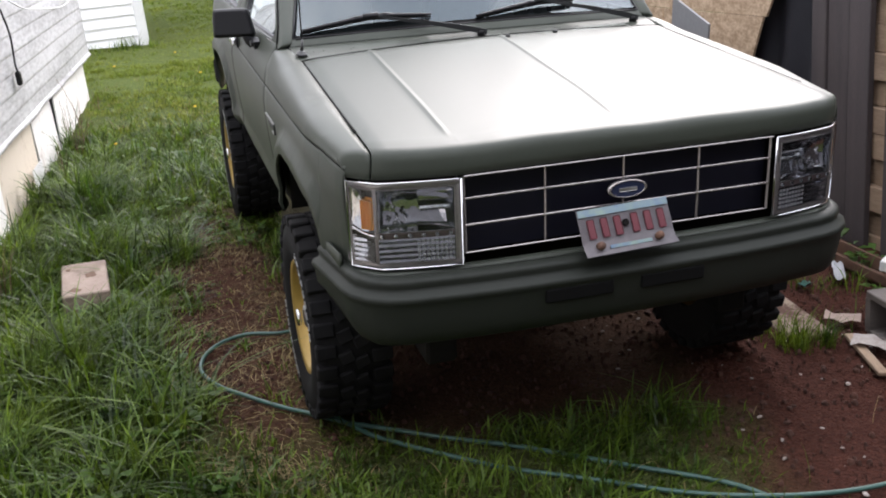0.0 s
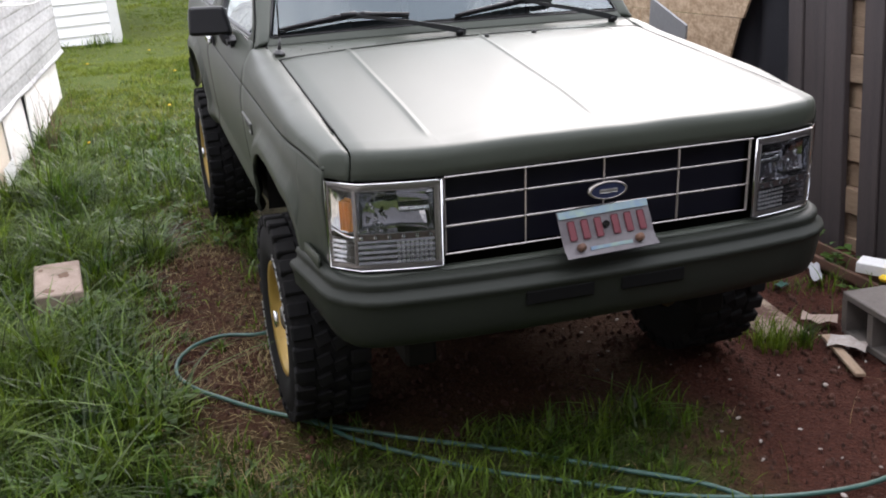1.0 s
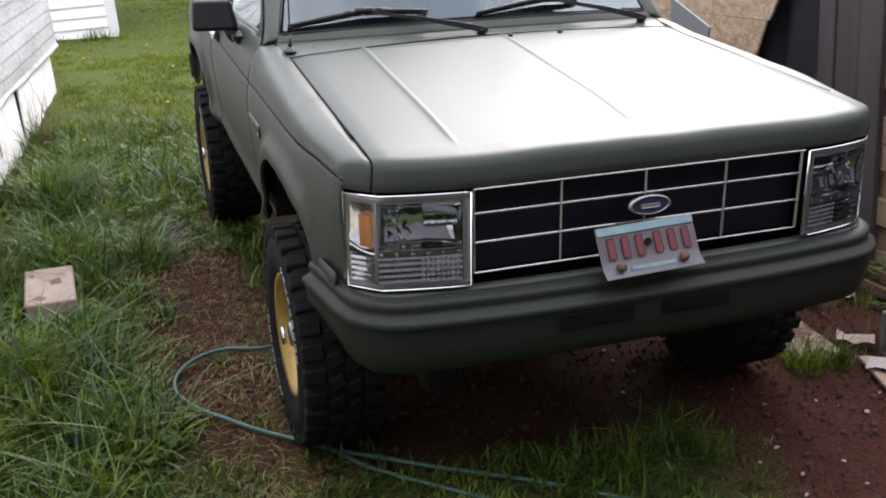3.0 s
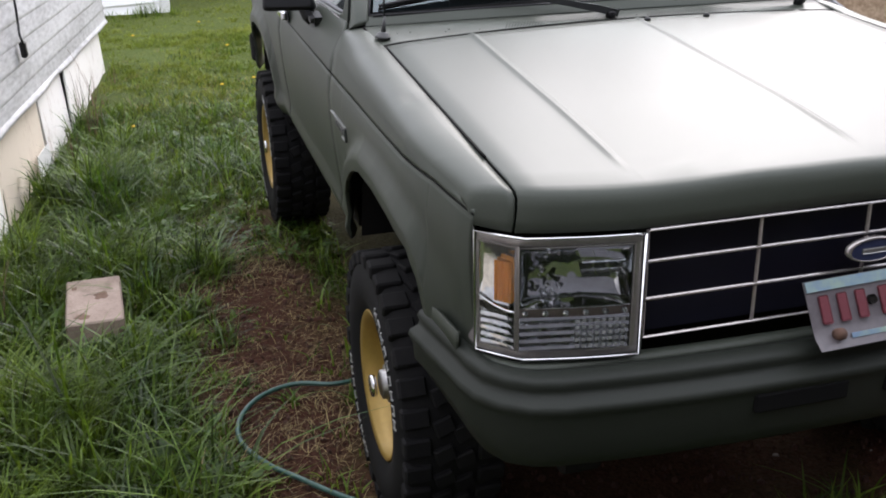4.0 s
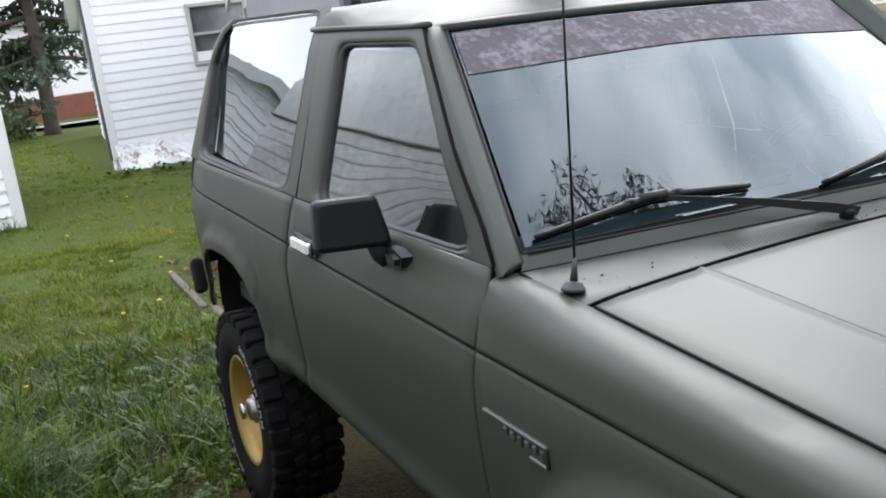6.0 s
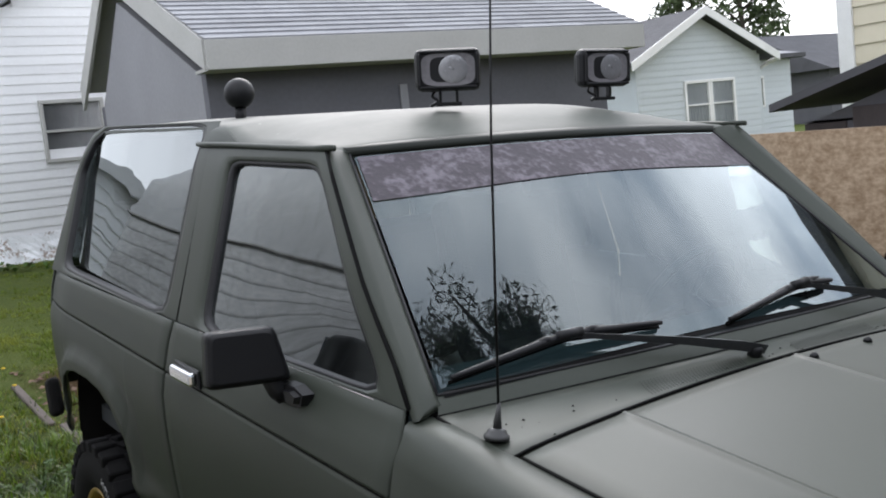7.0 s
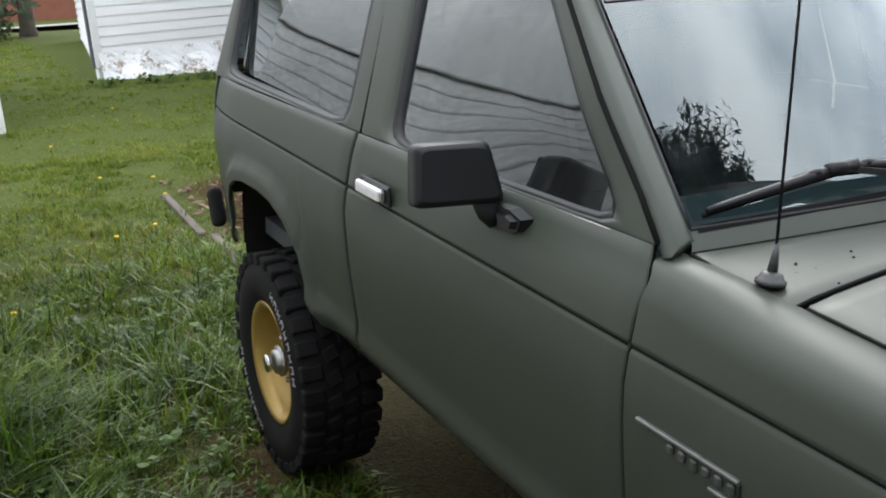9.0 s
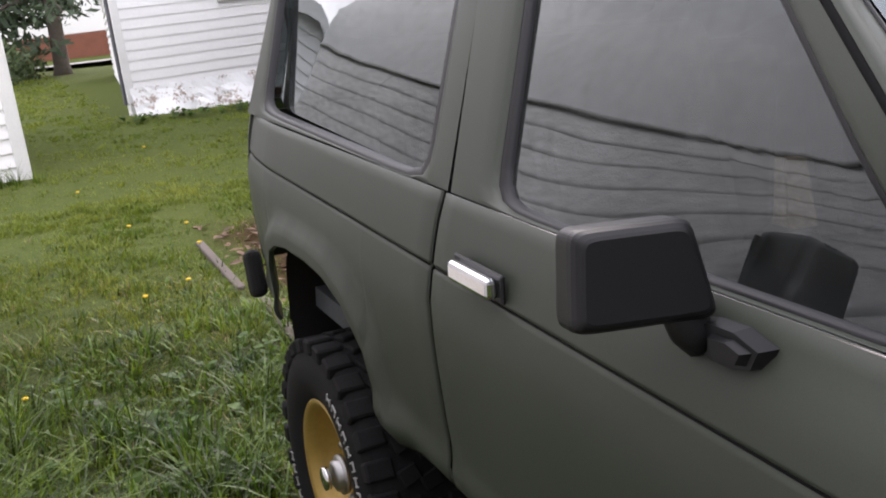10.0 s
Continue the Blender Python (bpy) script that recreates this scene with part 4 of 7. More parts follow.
# board fence beside the truck
def fence():
    f = thing("strand_board_fence", "rough fence of unpainted strand board sheets", "fence", pose(2.0, 2.03, 0, 0, 0, 0))
    y, i = 0.0, 0
    while y < 6.0:
        if i == 0:
            pts = [(0.20, 1.05), (1.22, 1.05), (1.22, 1.665), (-0.16, 1.645)]
            low = [(0.80, -0.2), (1.31, -0.2), (1.31, 1.046), (0.22, 1.046)]
        else:
            pts = [(y, 1.05), (y + 1.22, 1.05), (y + 1.22, 1.67), (y, 1.67)]
            low = [(y + 0.1, -0.2), (y + 1.31, -0.2), (y + 1.31, 1.046), (y + 0.1, 1.046)]
        for q, dx in ((pts, 0.0), (low, -0.004)):
            vs = [(dx, a, b) for a, b in q] + [(dx + 0.013, a, b) for a, b in q]
            mesh_part("sheet", vs, [(3, 2, 1, 0), (4, 5, 6, 7), (0, 1, 5, 4), (1, 2, 6, 5), (2, 3, 7, 6), (3, 0, 4, 7)], OSB, f)
        box("post", (0.016, y + 0.52, -0.2), (0.10, y + 0.61, 1.60), LUMBER, f, 0.004)
        y += 1.225
        i += 1
    return f


fence()


def plank_wall():
    w = thing("plank_wall", "dark stained upright plank wall backed by lumber", "fence", pose(2.0, 1.84, -0.12, 0, 0, 0))
    y = 0.0
    for i, wd in enumerate((0.115, 0.165, 0.155, -0.11, 0.13, 0.15, 0.14, 0.15)):
        if wd < 0:
            y += wd
            continue
        box("plank", (0.010 * (i % 2), y - wd + 0.008, -0.1), (0.035 + 0.010 * (i % 2), y, 1.62), PLANK_D, w, 0.004)
        y -= wd
    for i in range(12):
        z = 0.02 + i * 0.128
        ins = 0.02 * math.sin(i * 2.4)
        box("board", (0.05 + ins, -1.6, z), (0.34, -0.3 - 0.03 * (i % 3), z + 0.1265), LUMBER, w, 0.004)
    return w


plank_wall()


def tarp():
    rows = []
    for i in range(24):
        y = 1.76 + 1.05 * i / 23
        rows.append([(2.06 + 0.025 * math.sin(i * 1.1 + 0.3 * j) + 0.05 * j / 9, y + 0.02 * math.sin(j * 0.9), -0.1 + 1.66 * j / 9) for j in range(10)])
    tagged(sheet("black_tarp", rows, TARP, thick=0.004), "black tarpaulin hanging between fence and planks", "tarpaulin")


tarp()


def grey_sheet():
    ob = box("grey_sheet", (-0.006, -0.19, -0.70), (0.006, 0.19, 0.32), SHEET_G, None, 0.002, at=pose(1.82, 2.74, 0.80, 22, -8, 0))
    tagged(ob, "grey board leaning against the fence", "board")


grey_sheet()


def unseen_enclosure():
    # unseen dark block behind the camera, added to cut light on the truck's front
    h = thing("unseen_light_blocker", "plain unseen wall block added behind to hold back low light", "house", pose(-9.0, -3.7, -0.4, 0, 0, 0))
    box("wall", (0, -5, 0), (20, 0, 4.4), DARKWALL, h, 0)
    vs = [(-0.4, 0.2, 4.38), (20.4, 0.2, 4.38), (20.4, -2.5, 5.2), (-0.4, -2.5, 5.2)]
    mesh_part("roof", vs, [(0, 1, 2, 3)], SHINGLE_D, h)
    # unseen planks, added to close the yard at the side
    f = thing("unseen_yard_fence", "unseen dark plank fence added to close the yard", "fence", pose(2.3, -3.65, -0.3, 0, 0, 0))
    for i in range(23):
        box("plank", (0, i * 0.19, 0), (0.03, i * 0.19 + 0.18, 1.9), PLANK_D, f, 0)


unseen_enclosure()
# ---------------------------------------------------------------- the truck
# own frame: x to its left side, y to its rear from the front bumper, z up from the axle line's ground + 0.02
TRUCK_M = Matrix(((0.99920, 0.0, 0.03997, 0), (0.00239, 0.99821, -0.05980, 0), (-0.03990, 0.05984, 0.99741, 0), (0, 0, 0, 1)))
truck = thing("off_road_vehicle", "lifted two-door olive green off-road vehicle parked on grass", "car", TRUCK_M)
SHELL.append(truck)

LEAN = 0.12                     # the cab leans a little over its springs


def lean(p):
    """Leans the cab, and draws it in a little at the belt line towards the screen."""
    x, y, z = p
    k = 0.020 * ramp(1.10, 1.19, z) * ramp(2.3, 1.5, y) * ramp(0.7, 1.3, y) * ramp(0.75, 0.80, abs(x)) * ramp(1.75, 1.35, z)
    return (x - math.copysign(k, x) + LEAN * max(0.0, z - 1.02), y, z)


def half(z):
    """Half width of the flank at height z."""
    return lerp((0.50, 0.585, 0.612, 0.640, 0.685, 0.73, 0.85, 0.95, 1.0, 1.044, 1.05, 1.056, 1.09, 1.13, 1.17, 1.2),
                (0.775, 0.795, 0.816, 0.8235, 0.817, 0.823, 0.835, 0.8415, 0.841, 0.837, 0.831, 0.8365, 0.834, 0.829, 0.820, 0.812), z)


def taper(y):
    return 1.0 - 0.060 * max(0.0, (0.55 - y) / 0.40) ** 1.6 - 0.035 * max(0.0, (y - 3.55) / 0.35) ** 2


F_ARCH = ((0.358, 0.60), (0.369, 0.74), (0.395, 0.825), (0.445, 0.876), (0.58, 0.903), (0.743, 0.918), (0.892, 0.914), (0.97, 0.894), (1.04, 0.866), (1.12, 0.820), (1.18, 0.766), (1.215, 0.66), (1.225, 0.60))
R_ARCH = ((2.835, 0.60), (2.888, 0.67), (2.912, 0.795), (3.01, 0.877), (3.12, 0.910), (3.24, 0.919), (3.40, 0.914), (3.50, 0.897), (3.58, 0.862), (3.630, 0.80), (3.645, 0.72), (3.652, 0.62))


def bottom(y):
    for arch in (F_ARCH, R_ARCH):
        if arch[0][0] <= y <= arch[-1][0]:
            return max(0.603, lerp([a for a, _ in arch], [b for _, b in arch], y))
    if y < F_ARCH[0][0]:
        return 0.70
    return 0.603 if y < 3.0 else 0.64


def crease_z(y):
    return lerp((0.05, 0.165, 0.35, 0.7, 1.4, 2.5, 3.9), (1.034, 1.038, 1.053, 1.052, 1.056, 1.068, 1.088), y)


def flare(y, z):
    """Lip rolled out round the wheel arches."""
    out = 0.0
    for arch in (F_ARCH, R_ARCH):
        d = min(math.hypot(y - a, z - c) for a, c in _dense(arch))
        out = max(out, 0.024 * ramp(0.085, 0.035, d))
    return out


_cache = {}


def _dense(arch):
    if arch not in _cache:
        ys, zs = [a for a, _ in arch], [b for _, b in arch]
        _cache[arch] = [(ys[i] + (ys[i + 1] - ys[i]) * k / 6, zs[i] + (zs[i + 1] - zs[i]) * k / 6) for i in range(len(ys) - 1) for k in range(6)]
    return _cache[arch]


def flank(name, ys, top, side, label="", dents=()):
    """A body side panel from its lower edge to top(y), side -1 right, +1 left."""
    fr = (0, 0.02, 0.045, 0.07, 0.10, 0.14, 0.19, 0.27, 0.36, 0.46, 0.56, 0.66, 0.74)
    rows = []
    for y in ys:
        b, t = bottom(y), top(y)
        zc = crease_z(y)
        zs = [b + (zc - 0.012 - b) * f / 0.74 for f in fr] + [zc - 0.005, zc, zc + 0.006]
        zs += [zc + 0.010 + max(0.001, t - zc - 0.010) * k / 5 for k in range(6)]
        row = []
        for z in zs:
            w = half(z - zc + 1.05) * taper(y) + flare(y, z) + 0.0012 * noise.noise((y * 3, z * 4, side))
            for dy, dz, rr, dep in dents:
                w -= dep * math.exp(-((y - dy) ** 2 + (z - dz) ** 2) / rr ** 2)
            row.append(lean((side * w, y, z)))
        rows.append(row if side < 0 else row[::-1])
    return sheet(name, rows, PAINT, truck, label, thick=0.012)


def arch_ys(lo, hi, arch):
    ys = set(np.round(np.linspace(lo, hi, 22), 4))
    for y, _ in _dense(arch):
        if lo < y < hi:
            ys.add(round(y, 4))
    return sorted(ys)


def hood_z(x, y):
    return 1.100 + 0.066 * min(y - 0.12, 1.2) + 0.012 * (1 - (x / 0.74) ** 2) * ramp(0.1, 0.5, y) - 0.004 * max(0, (abs(x) - 0.68) / 0.06) ** 2


def seam_x(y):
    return lerp((0.0, 0.2, 0.5, 1.2, 1.45), (0.730, 0.731, 0.731, 0.729, 0.740), y)


def rear_seam(x):
    return 1.268 + 0.035 * x - 0.040 * (x / 0.72) ** 2


NOSE = ((0.10, 1.097), (0.079, 1.0935), (0.066, 1.084), (0.059, 1.064), (0.057, 1.040), (0.058, 1.018))


def lamp_y(x):
    return 0.052 + 0.045 * max(0, (x - 0.49) / 0.232) ** 1.5 if x <= 0.722 else 0.097 + (x - 0.722) * 1.12


def nose_y(s, x):
    """Plan of the leading edge: straight across the grille, swept back round the lamps."""
    return s + (lamp_y(abs(x)) - 0.052) * ramp(0.60, 0.10, s)


def nose_s(y, x):
    lo, hi = 0.0, 2.0
    for _ in range(30):
        mid = (lo + hi) / 2
        if nose_y(mid, x) < y:
            lo = mid
        else:
            hi = mid
    return lo


def crease_line(ys, side, parent):
    pts = [lean((side * (half(1.05) * taper(y) + 0.0015), y, crease_z(y))) for y in ys]
    # black line that paints the shade inside the pressed groove
    tube("crease_groove", pts, 0.0022, SEAM, parent, seg=6)


def fender(side):
    """Side and rolled-over top in one sheet, with the nose closed down to the lamp."""
    ys = arch_ys(0.173, 1.412, F_ARCH)
    fr = (0, 0.02, 0.045, 0.07, 0.10, 0.14, 0.19, 0.27, 0.36, 0.46, 0.56, 0.66, 0.74)

    def roll(s, y):
        zc = crease_z(y)
        x0, z0 = half(1.062) * taper(y), zc + 0.012
        x1 = seam_x(s) + 0.002 + 0.008 * ramp(1.15, 1.25, s)
        z1 = hood_z(seam_x(s), max(s, 0.10)) - 0.002 + 0.012 * ramp(1.15, 1.40, s)
        e = lerp((0.1, 0.5, 1.0, 1.41), (0.85, 0.62, 0.50, 0.34), s)
        out = []
        for k in range(13):
            a = math.pi / 2 * k / 12
            x = x1 + (x0 - x1) * math.cos(a) ** e if k < 12 else x1
            z = z0 + (z1 - z0) * math.sin(a) ** e if k else z0
            z -= 0.005 * math.exp(-((y - 0.72) / 0.055) ** 2 - ((x - 0.775) / 0.03) ** 2)
            back = 0.020 * ramp(1.30, 1.412, y) * ramp(3, 9, k)         # runs back to the pillar's foot
            out.append((x, (nose_y(s, x) if k else y) + back, z))
        return out
    def top_y(y):
        """The rolled top starts a little behind the side's front edge."""
        lo, hi = 0.1, 2.0
        for _ in range(30):
            mid = (lo + hi) / 2
            if mid - 0.048 * ramp(0.34, 0.221, mid) < y:
                lo = mid
            else:
                hi = mid
        return lo
    rows = []
    for y in ys:
        y_top = top_y(y)
        s = nose_s(y_top, 0.79)
        b, zc = bottom(y), crease_z(y)
        zs = [b + (zc - 0.012 - b) * f / 0.74 for f in fr] + [zc - 0.005, zc, zc + 0.006]
        row = []
        for z in zs:
            w = half(z - zc + 1.05) * taper(y) + flare(y, z) + 0.0012 * noise.noise((y * 3, z * 4, side))
            row.append((w, y, z))
        row += roll(s, y_top)
        row = [lean((side * p[0], p[1], p[2])) for p in row]
        rows.append(row if side < 0 else row[::-1])
    top = roll(0.10, 0.221)
    nose = []
    for s, z in NOSE[:0:-1]:
        row = []
        f = (z - 1.018) / 0.079
        for x, _, zt in top:
            x = x - (1 - f) * 0.013 * ramp(0.76, 0.80, x)
            row.append(lean((side * x, nose_y(s, x), 1.018 + (zt - 1.018) * f)))
        nose.append(row if side < 0 else row[::-1])
    nc, nt = len(rows[0]), len(top)
    nose.append(rows[0][nc - nt:] if side < 0 else rows[0][:nt])
    vs = [p for r in rows for p in r]
    fs = grid_faces(len(rows), nc)
    o = len(vs)
    first = nc - nt if side < 0 else 0           # the nose hangs on the top's first row
    vs += [p for r in nose[:-1] for p in r]
    last = len(nose) - 1

    def at(i, j):
        return first + j if i == last else o + i * nt + j
    fs += [(at(i, j), at(i, j + 1), at(i + 1, j + 1), at(i + 1, j)) for i in range(last) for j in range(nt - 1)]
    f_ob = mesh_part("fender", vs, faced_out(vs, fs, truck), PAINT, truck, smooth=True, thick=0.012)
    crease_line(ys, side, f_ob)
    if side < 0:
        # raised nameplate in the body colour, its letters unreadable
        box("nameplate", (-0.8475, 1.158, 0.954), (-0.834, 1.376, 0.961), SILVER, f_ob, 0.002)
        for i in range(6):
            y = 1.166 + i * 0.025
            box("nameplate_bar", (-0.8465, y, 0.930 + 0.002 * (i % 3)), (-0.834, y + 0.015, 0.949), FOOT_G if i % 3 else PAINT, f_ob, 0.003)
        box("nameplate", (-0.8470, 1.158, 0.918), (-0.834, 1.215, 0.925), SILVER, f_ob, 0.002)
        box("nameplate_edge", (-0.8465, 1.156, 0.918), (-0.834, 1.162, 0.956), PAINT_D, f_ob, 0.002)
    return f_ob


def bonnet():
    xs = sorted(set(np.round(np.concatenate([np.linspace(-0.742, 0.742, 31)] + [np.array([-0.016, -0.008, -0.003, 0.0, 0.003, 0.008, 0.016]) + c for c in (-0.51, 0.01, 0.59)]), 4)))
    rows = []
    k0 = (seam_x(0.1) - 0.003) / 0.742
    for y, z in NOSE[::-1]:
        rows.append([lean((x * k0, nose_y(y, x * k0) + 0.003 * noise.noise((x * 5, z * 20, 3)), z + 0.003 * (z - 1.018) / 0.08 * noise.noise((x * 6, y * 9, 7)))) for x in xs])
    for k in range(1, 34):
        f = (k / 33) ** 1.05
        row = []
        for x in xs:
            y0 = nose_y(0.10, x * k0)
            y = y0 + (rear_seam(x) - 0.006 - y0) * f
            xx = x / 0.742 * (seam_x(y) - 0.003) + 0.045 * f * (1 - (x / 0.742) ** 2)
            z = hood_z(xx, y) + 0.0015 * noise.noise((x * 2.5, y * 2.5, 1))
            z += 0.006 * math.exp(-((x + 0.40) / 0.07) ** 2 - ((y - 0.13) / 0.04) ** 2) * math.sin(x * 80 + y * 60)
            z += 0.005 * math.exp(-((x - 0.36) / 0.06) ** 2 - ((y - 0.12) / 0.035) ** 2) * math.sin(x * 100)
            for c, amp in ((-0.51, 0.0042), (0.01, 0.0036), (0.59, 0.0036)):
                z += ramp(0.15, 0.24, y) * amp * math.exp(-((x - c) / 0.008) ** 2)
            row.append(lean((xx, y, z)))
        rows.append(row)
    h = sheet("bonnet", rows, PAINT, truck, "matt olive bonnet with pressed creases", thick=0.014)
    for x, y in ((0.07, 1.228), (0.27, 1.236)):                # washer jets
        c = Vector(lean((x, y, hood_z(x, y))))
        tube("washer_jet", [c, c + Vector((0, 0, 0.006)), c + Vector((0, 0, 0.011))], [0.010, 0.009, 0.004], BLACK, h, "small black washer jet", 10)
    return h


def inner_body():
    bm = bmesh.new()
    add_box(bm, (-0.70, 0.22, 0.62), (0.70, 0.40, 1.03))
    add_box(bm, (-0.55, 0.40, 0.55), (0.55, 1.3, 1.05))
    add_box(bm, (-0.70, 1.26, 0.60), (0.70, 1.42, 1.12))
    add_box(bm, (-0.77, 1.42, 0.57), (0.77, 2.86, 0.68))
    add_box(bm, (-0.45, 2.86, 0.55), (0.45, 3.66, 0.70))
    add_box(bm, (-0.50, 3.66, 0.72), (0.50, 3.84, 1.0))
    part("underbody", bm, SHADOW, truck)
    for sx in (-1, 1):
        a, b = sorted((sx * 0.46, sx * 0.56))
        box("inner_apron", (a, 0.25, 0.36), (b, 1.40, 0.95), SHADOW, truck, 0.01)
    # liners behind the panel gaps and inside the wheel arches
    for s in (-1, 1):
        for y in (1.412, 2.562):
            rows = [[lean((s * (half(z) - 0.02), y + d, z)) for z in np.linspace(0.6, 1.12, 10)] for d in (-0.03, 0.03)]
            sheet("seam_liner", rows, SEAM, truck)
        for arch in (F_ARCH, R_ARCH[8:]):
            pts = [(y, z) for y, z in arch]
            rows = [[(s * x, y, z + 0.012) for y, z in pts] for x in (0.80, 0.50)]
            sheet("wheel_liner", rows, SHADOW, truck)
        rows = [[lean((s * (seam_x(y) + d), y, hood_z(seam_x(y), y) - 0.022)) for y in np.linspace(0.25, 1.40, 16)] for d in (-0.03, 0.03)]
        sheet("seam_liner", rows, SEAM, truck)
    rows = [[lean((x, rear_seam(x) + d, hood_z(x, rear_seam(x)) - 0.02)) for x in np.linspace(-0.70, 0.70, 20)] for d in (-0.03, 0.03)]
    sheet("seam_liner", rows, SEAM, truck)
    # axles and springs
    for y in (0.81, 3.225):
        tube("axle", [(-0.72, y, 0.35), (-0.2, y, 0.35), (-0.1, y, 0.35), (0.1, y, 0.35), (0.2, y, 0.35), (0.72, y, 0.35)], [0.04, 0.04, 0.11, 0.11, 0.04, 0.04], SHADOW, truck)
    for s in (-1, 1):
        tube("frame_rail", [(s * 0.42, 0.15, 0.56), (s * 0.42, 3.8, 0.56)], 0.05, SHADOW, truck)


# upper body, leaning inwards
def ux(z):
    return 0.810 - 0.262 * (z - 1.2) - 0.4 * max(0.0, z - 1.60) ** 1.4


def ring_panel(name, outer, inner, side, material, parent, n=10, rounds=3, thick=0.02, push=0.0, label="", lip=0.018):
    """A panel with a rounded opening; outer and inner: matching corners (y, z)."""
    k = len(outer)

    def dense(c):
        return [Vector((c[i][0] + (c[(i + 1) % k][0] - c[i][0]) * j / n, c[i][1] + (c[(i + 1) % k][1] - c[i][1]) * j / n)) for i in range(k) for j in range(n)]
    o, q = dense(outer), dense(inner)
    for _ in range(rounds):
        q = [(q[i - 1] + q[i] * 2 + q[(i + 1) % len(q)]) / 4 for i in range(len(q))]

    def p3(v, inn=0.0):
        return lean((side * (ux(v.y) + push - inn), v.x, v.y))
    mid = [a * 0.35 + b * 0.65 for a, b in zip(o, q)]
    near = [a * 0.12 + b * 0.88 for a, b in zip(o, q)]
    rows = [[p3(v) for v in o], [p3(v, -0.002) for v in mid], [p3(v, 0.001) for v in near], [p3(v, 0.006) for v in q], [p3(v, lip) for v in q]]
    if side > 0:
        rows = [r[::-1] for r in rows]
    ob = sheet(name, rows, material, parent, label, closed=True)
    return ob, q


def pane(name, q, side, material, parent, inset=0.016, label="", wave=0.0, toe=0.0, tip=0.0, twist=0.0):
    """A flat pane inside outline q; wave bows its surface a little."""
    zs = [v.y for v in q]
    z0, z1 = min(zs), max(zs)
    a, b = ux(z0) - inset, ux(z1) - inset
    y0 = min(v.x for v in q)

    def p3(v):
        f = (v.y - z0) / (z1 - z0)
        w = wave * (noise.noise((v.x * 3.2, v.y * 5.5, 3.3)) + 0.35 * noise.noise((v.x * 9, v.y * 12, 5)))
        return lean((side * (a + (b - a) * f + w - (toe - twist * (v.y - z0)) * (v.x - y0) + tip * (v.y - (z0 + z1) / 2)), v.x, v.y))
    c = sum(q, Vector((0, 0))) / len(q)
    fr = (1.0, 0.9, 0.8, 0.7, 0.6, 0.5, 0.4, 0.3, 0.2, 0.1) if wave else (1.0, 0.5)
    vs = [p3(c + (v - c) * f) for f in fr for v in q] + [p3(c)]
    n, m = len(q), len(fr)
    fs = grid_faces(m, n, True) + [((m - 1) * n + i, (m - 1) * n + (i + 1) % n, m * n) for i in range(n)]
    return mesh_part(name, vs, faced_out(vs, fs, parent), material, parent, label, smooth=True)


def door(side):
    d = flank("door", list(np.linspace(1.422, 2.550, 26)), lambda y: 1.2, side, "olive door with a black wing mirror" if side < 0 else "")
    for v in d.data.vertices:             # the upper front corner is cut along the pillar
        v.co.y += 0.026 * ramp(1.13, 1.20, v.co.z) * ramp(1.52, 1.422, v.co.y)
    outer = [(1.444, 1.2), (2.548, 1.2), (2.680, 1.655), (1.990, 1.653)]
    inner = [(1.528, 1.201), (2.402, 1.201), (2.515, 1.617), (1.998, 1.615)]
    ring_panel("window_frame", outer, inner, side, PAINT, d, n=14, rounds=2, lip=0.022)
    _, q = ring_panel("window_seal", [(1.520, 1.196), (2.412, 1.196), (2.525, 1.624), (1.990, 1.622)], [(1.548, 1.208), (2.384, 1.208), (2.494, 1.606), (2.010, 1.604)], side, BLACK, d, n=14, rounds=2, push=-0.010, lip=0.014)
    pane("window_pane", q, side, SIDE_GLASS, d, inset=0.022, wave=0.0004)
    tube("belt_strip", [lean((side * (ux(1.199) + 0.002), y, 1.197)) for y in np.linspace(1.55, 2.39, 6)], 0.0028, BAR_CH, d, "thin bright strip under the glass", 6)
    crease_line(list(np.linspace(1.424, 2.548, 14)), side, d)
    # chrome pull handle in a dished cup
    x = side * 0.838
    bm = bmesh.new()
    lo, hi = sorted((x - side * 0.006, x + side * 0.002))
    add_box(bm, (lo, 2.280, 1.076), (hi, 2.444, 1.124), 0.003)
    cup = part("handle_cup", bm, BLACK, d)
    lo, hi = sorted((x, x + side * 0.022))
    bm = bmesh.new()
    add_box(bm, (lo, 2.292, 1.083), (hi, 2.434, 1.117), 0.008, seg=2)
    part("door_handle", bm, CHROME, d, "chrome pull handle")
    wing_mirror(d, side)
    return d


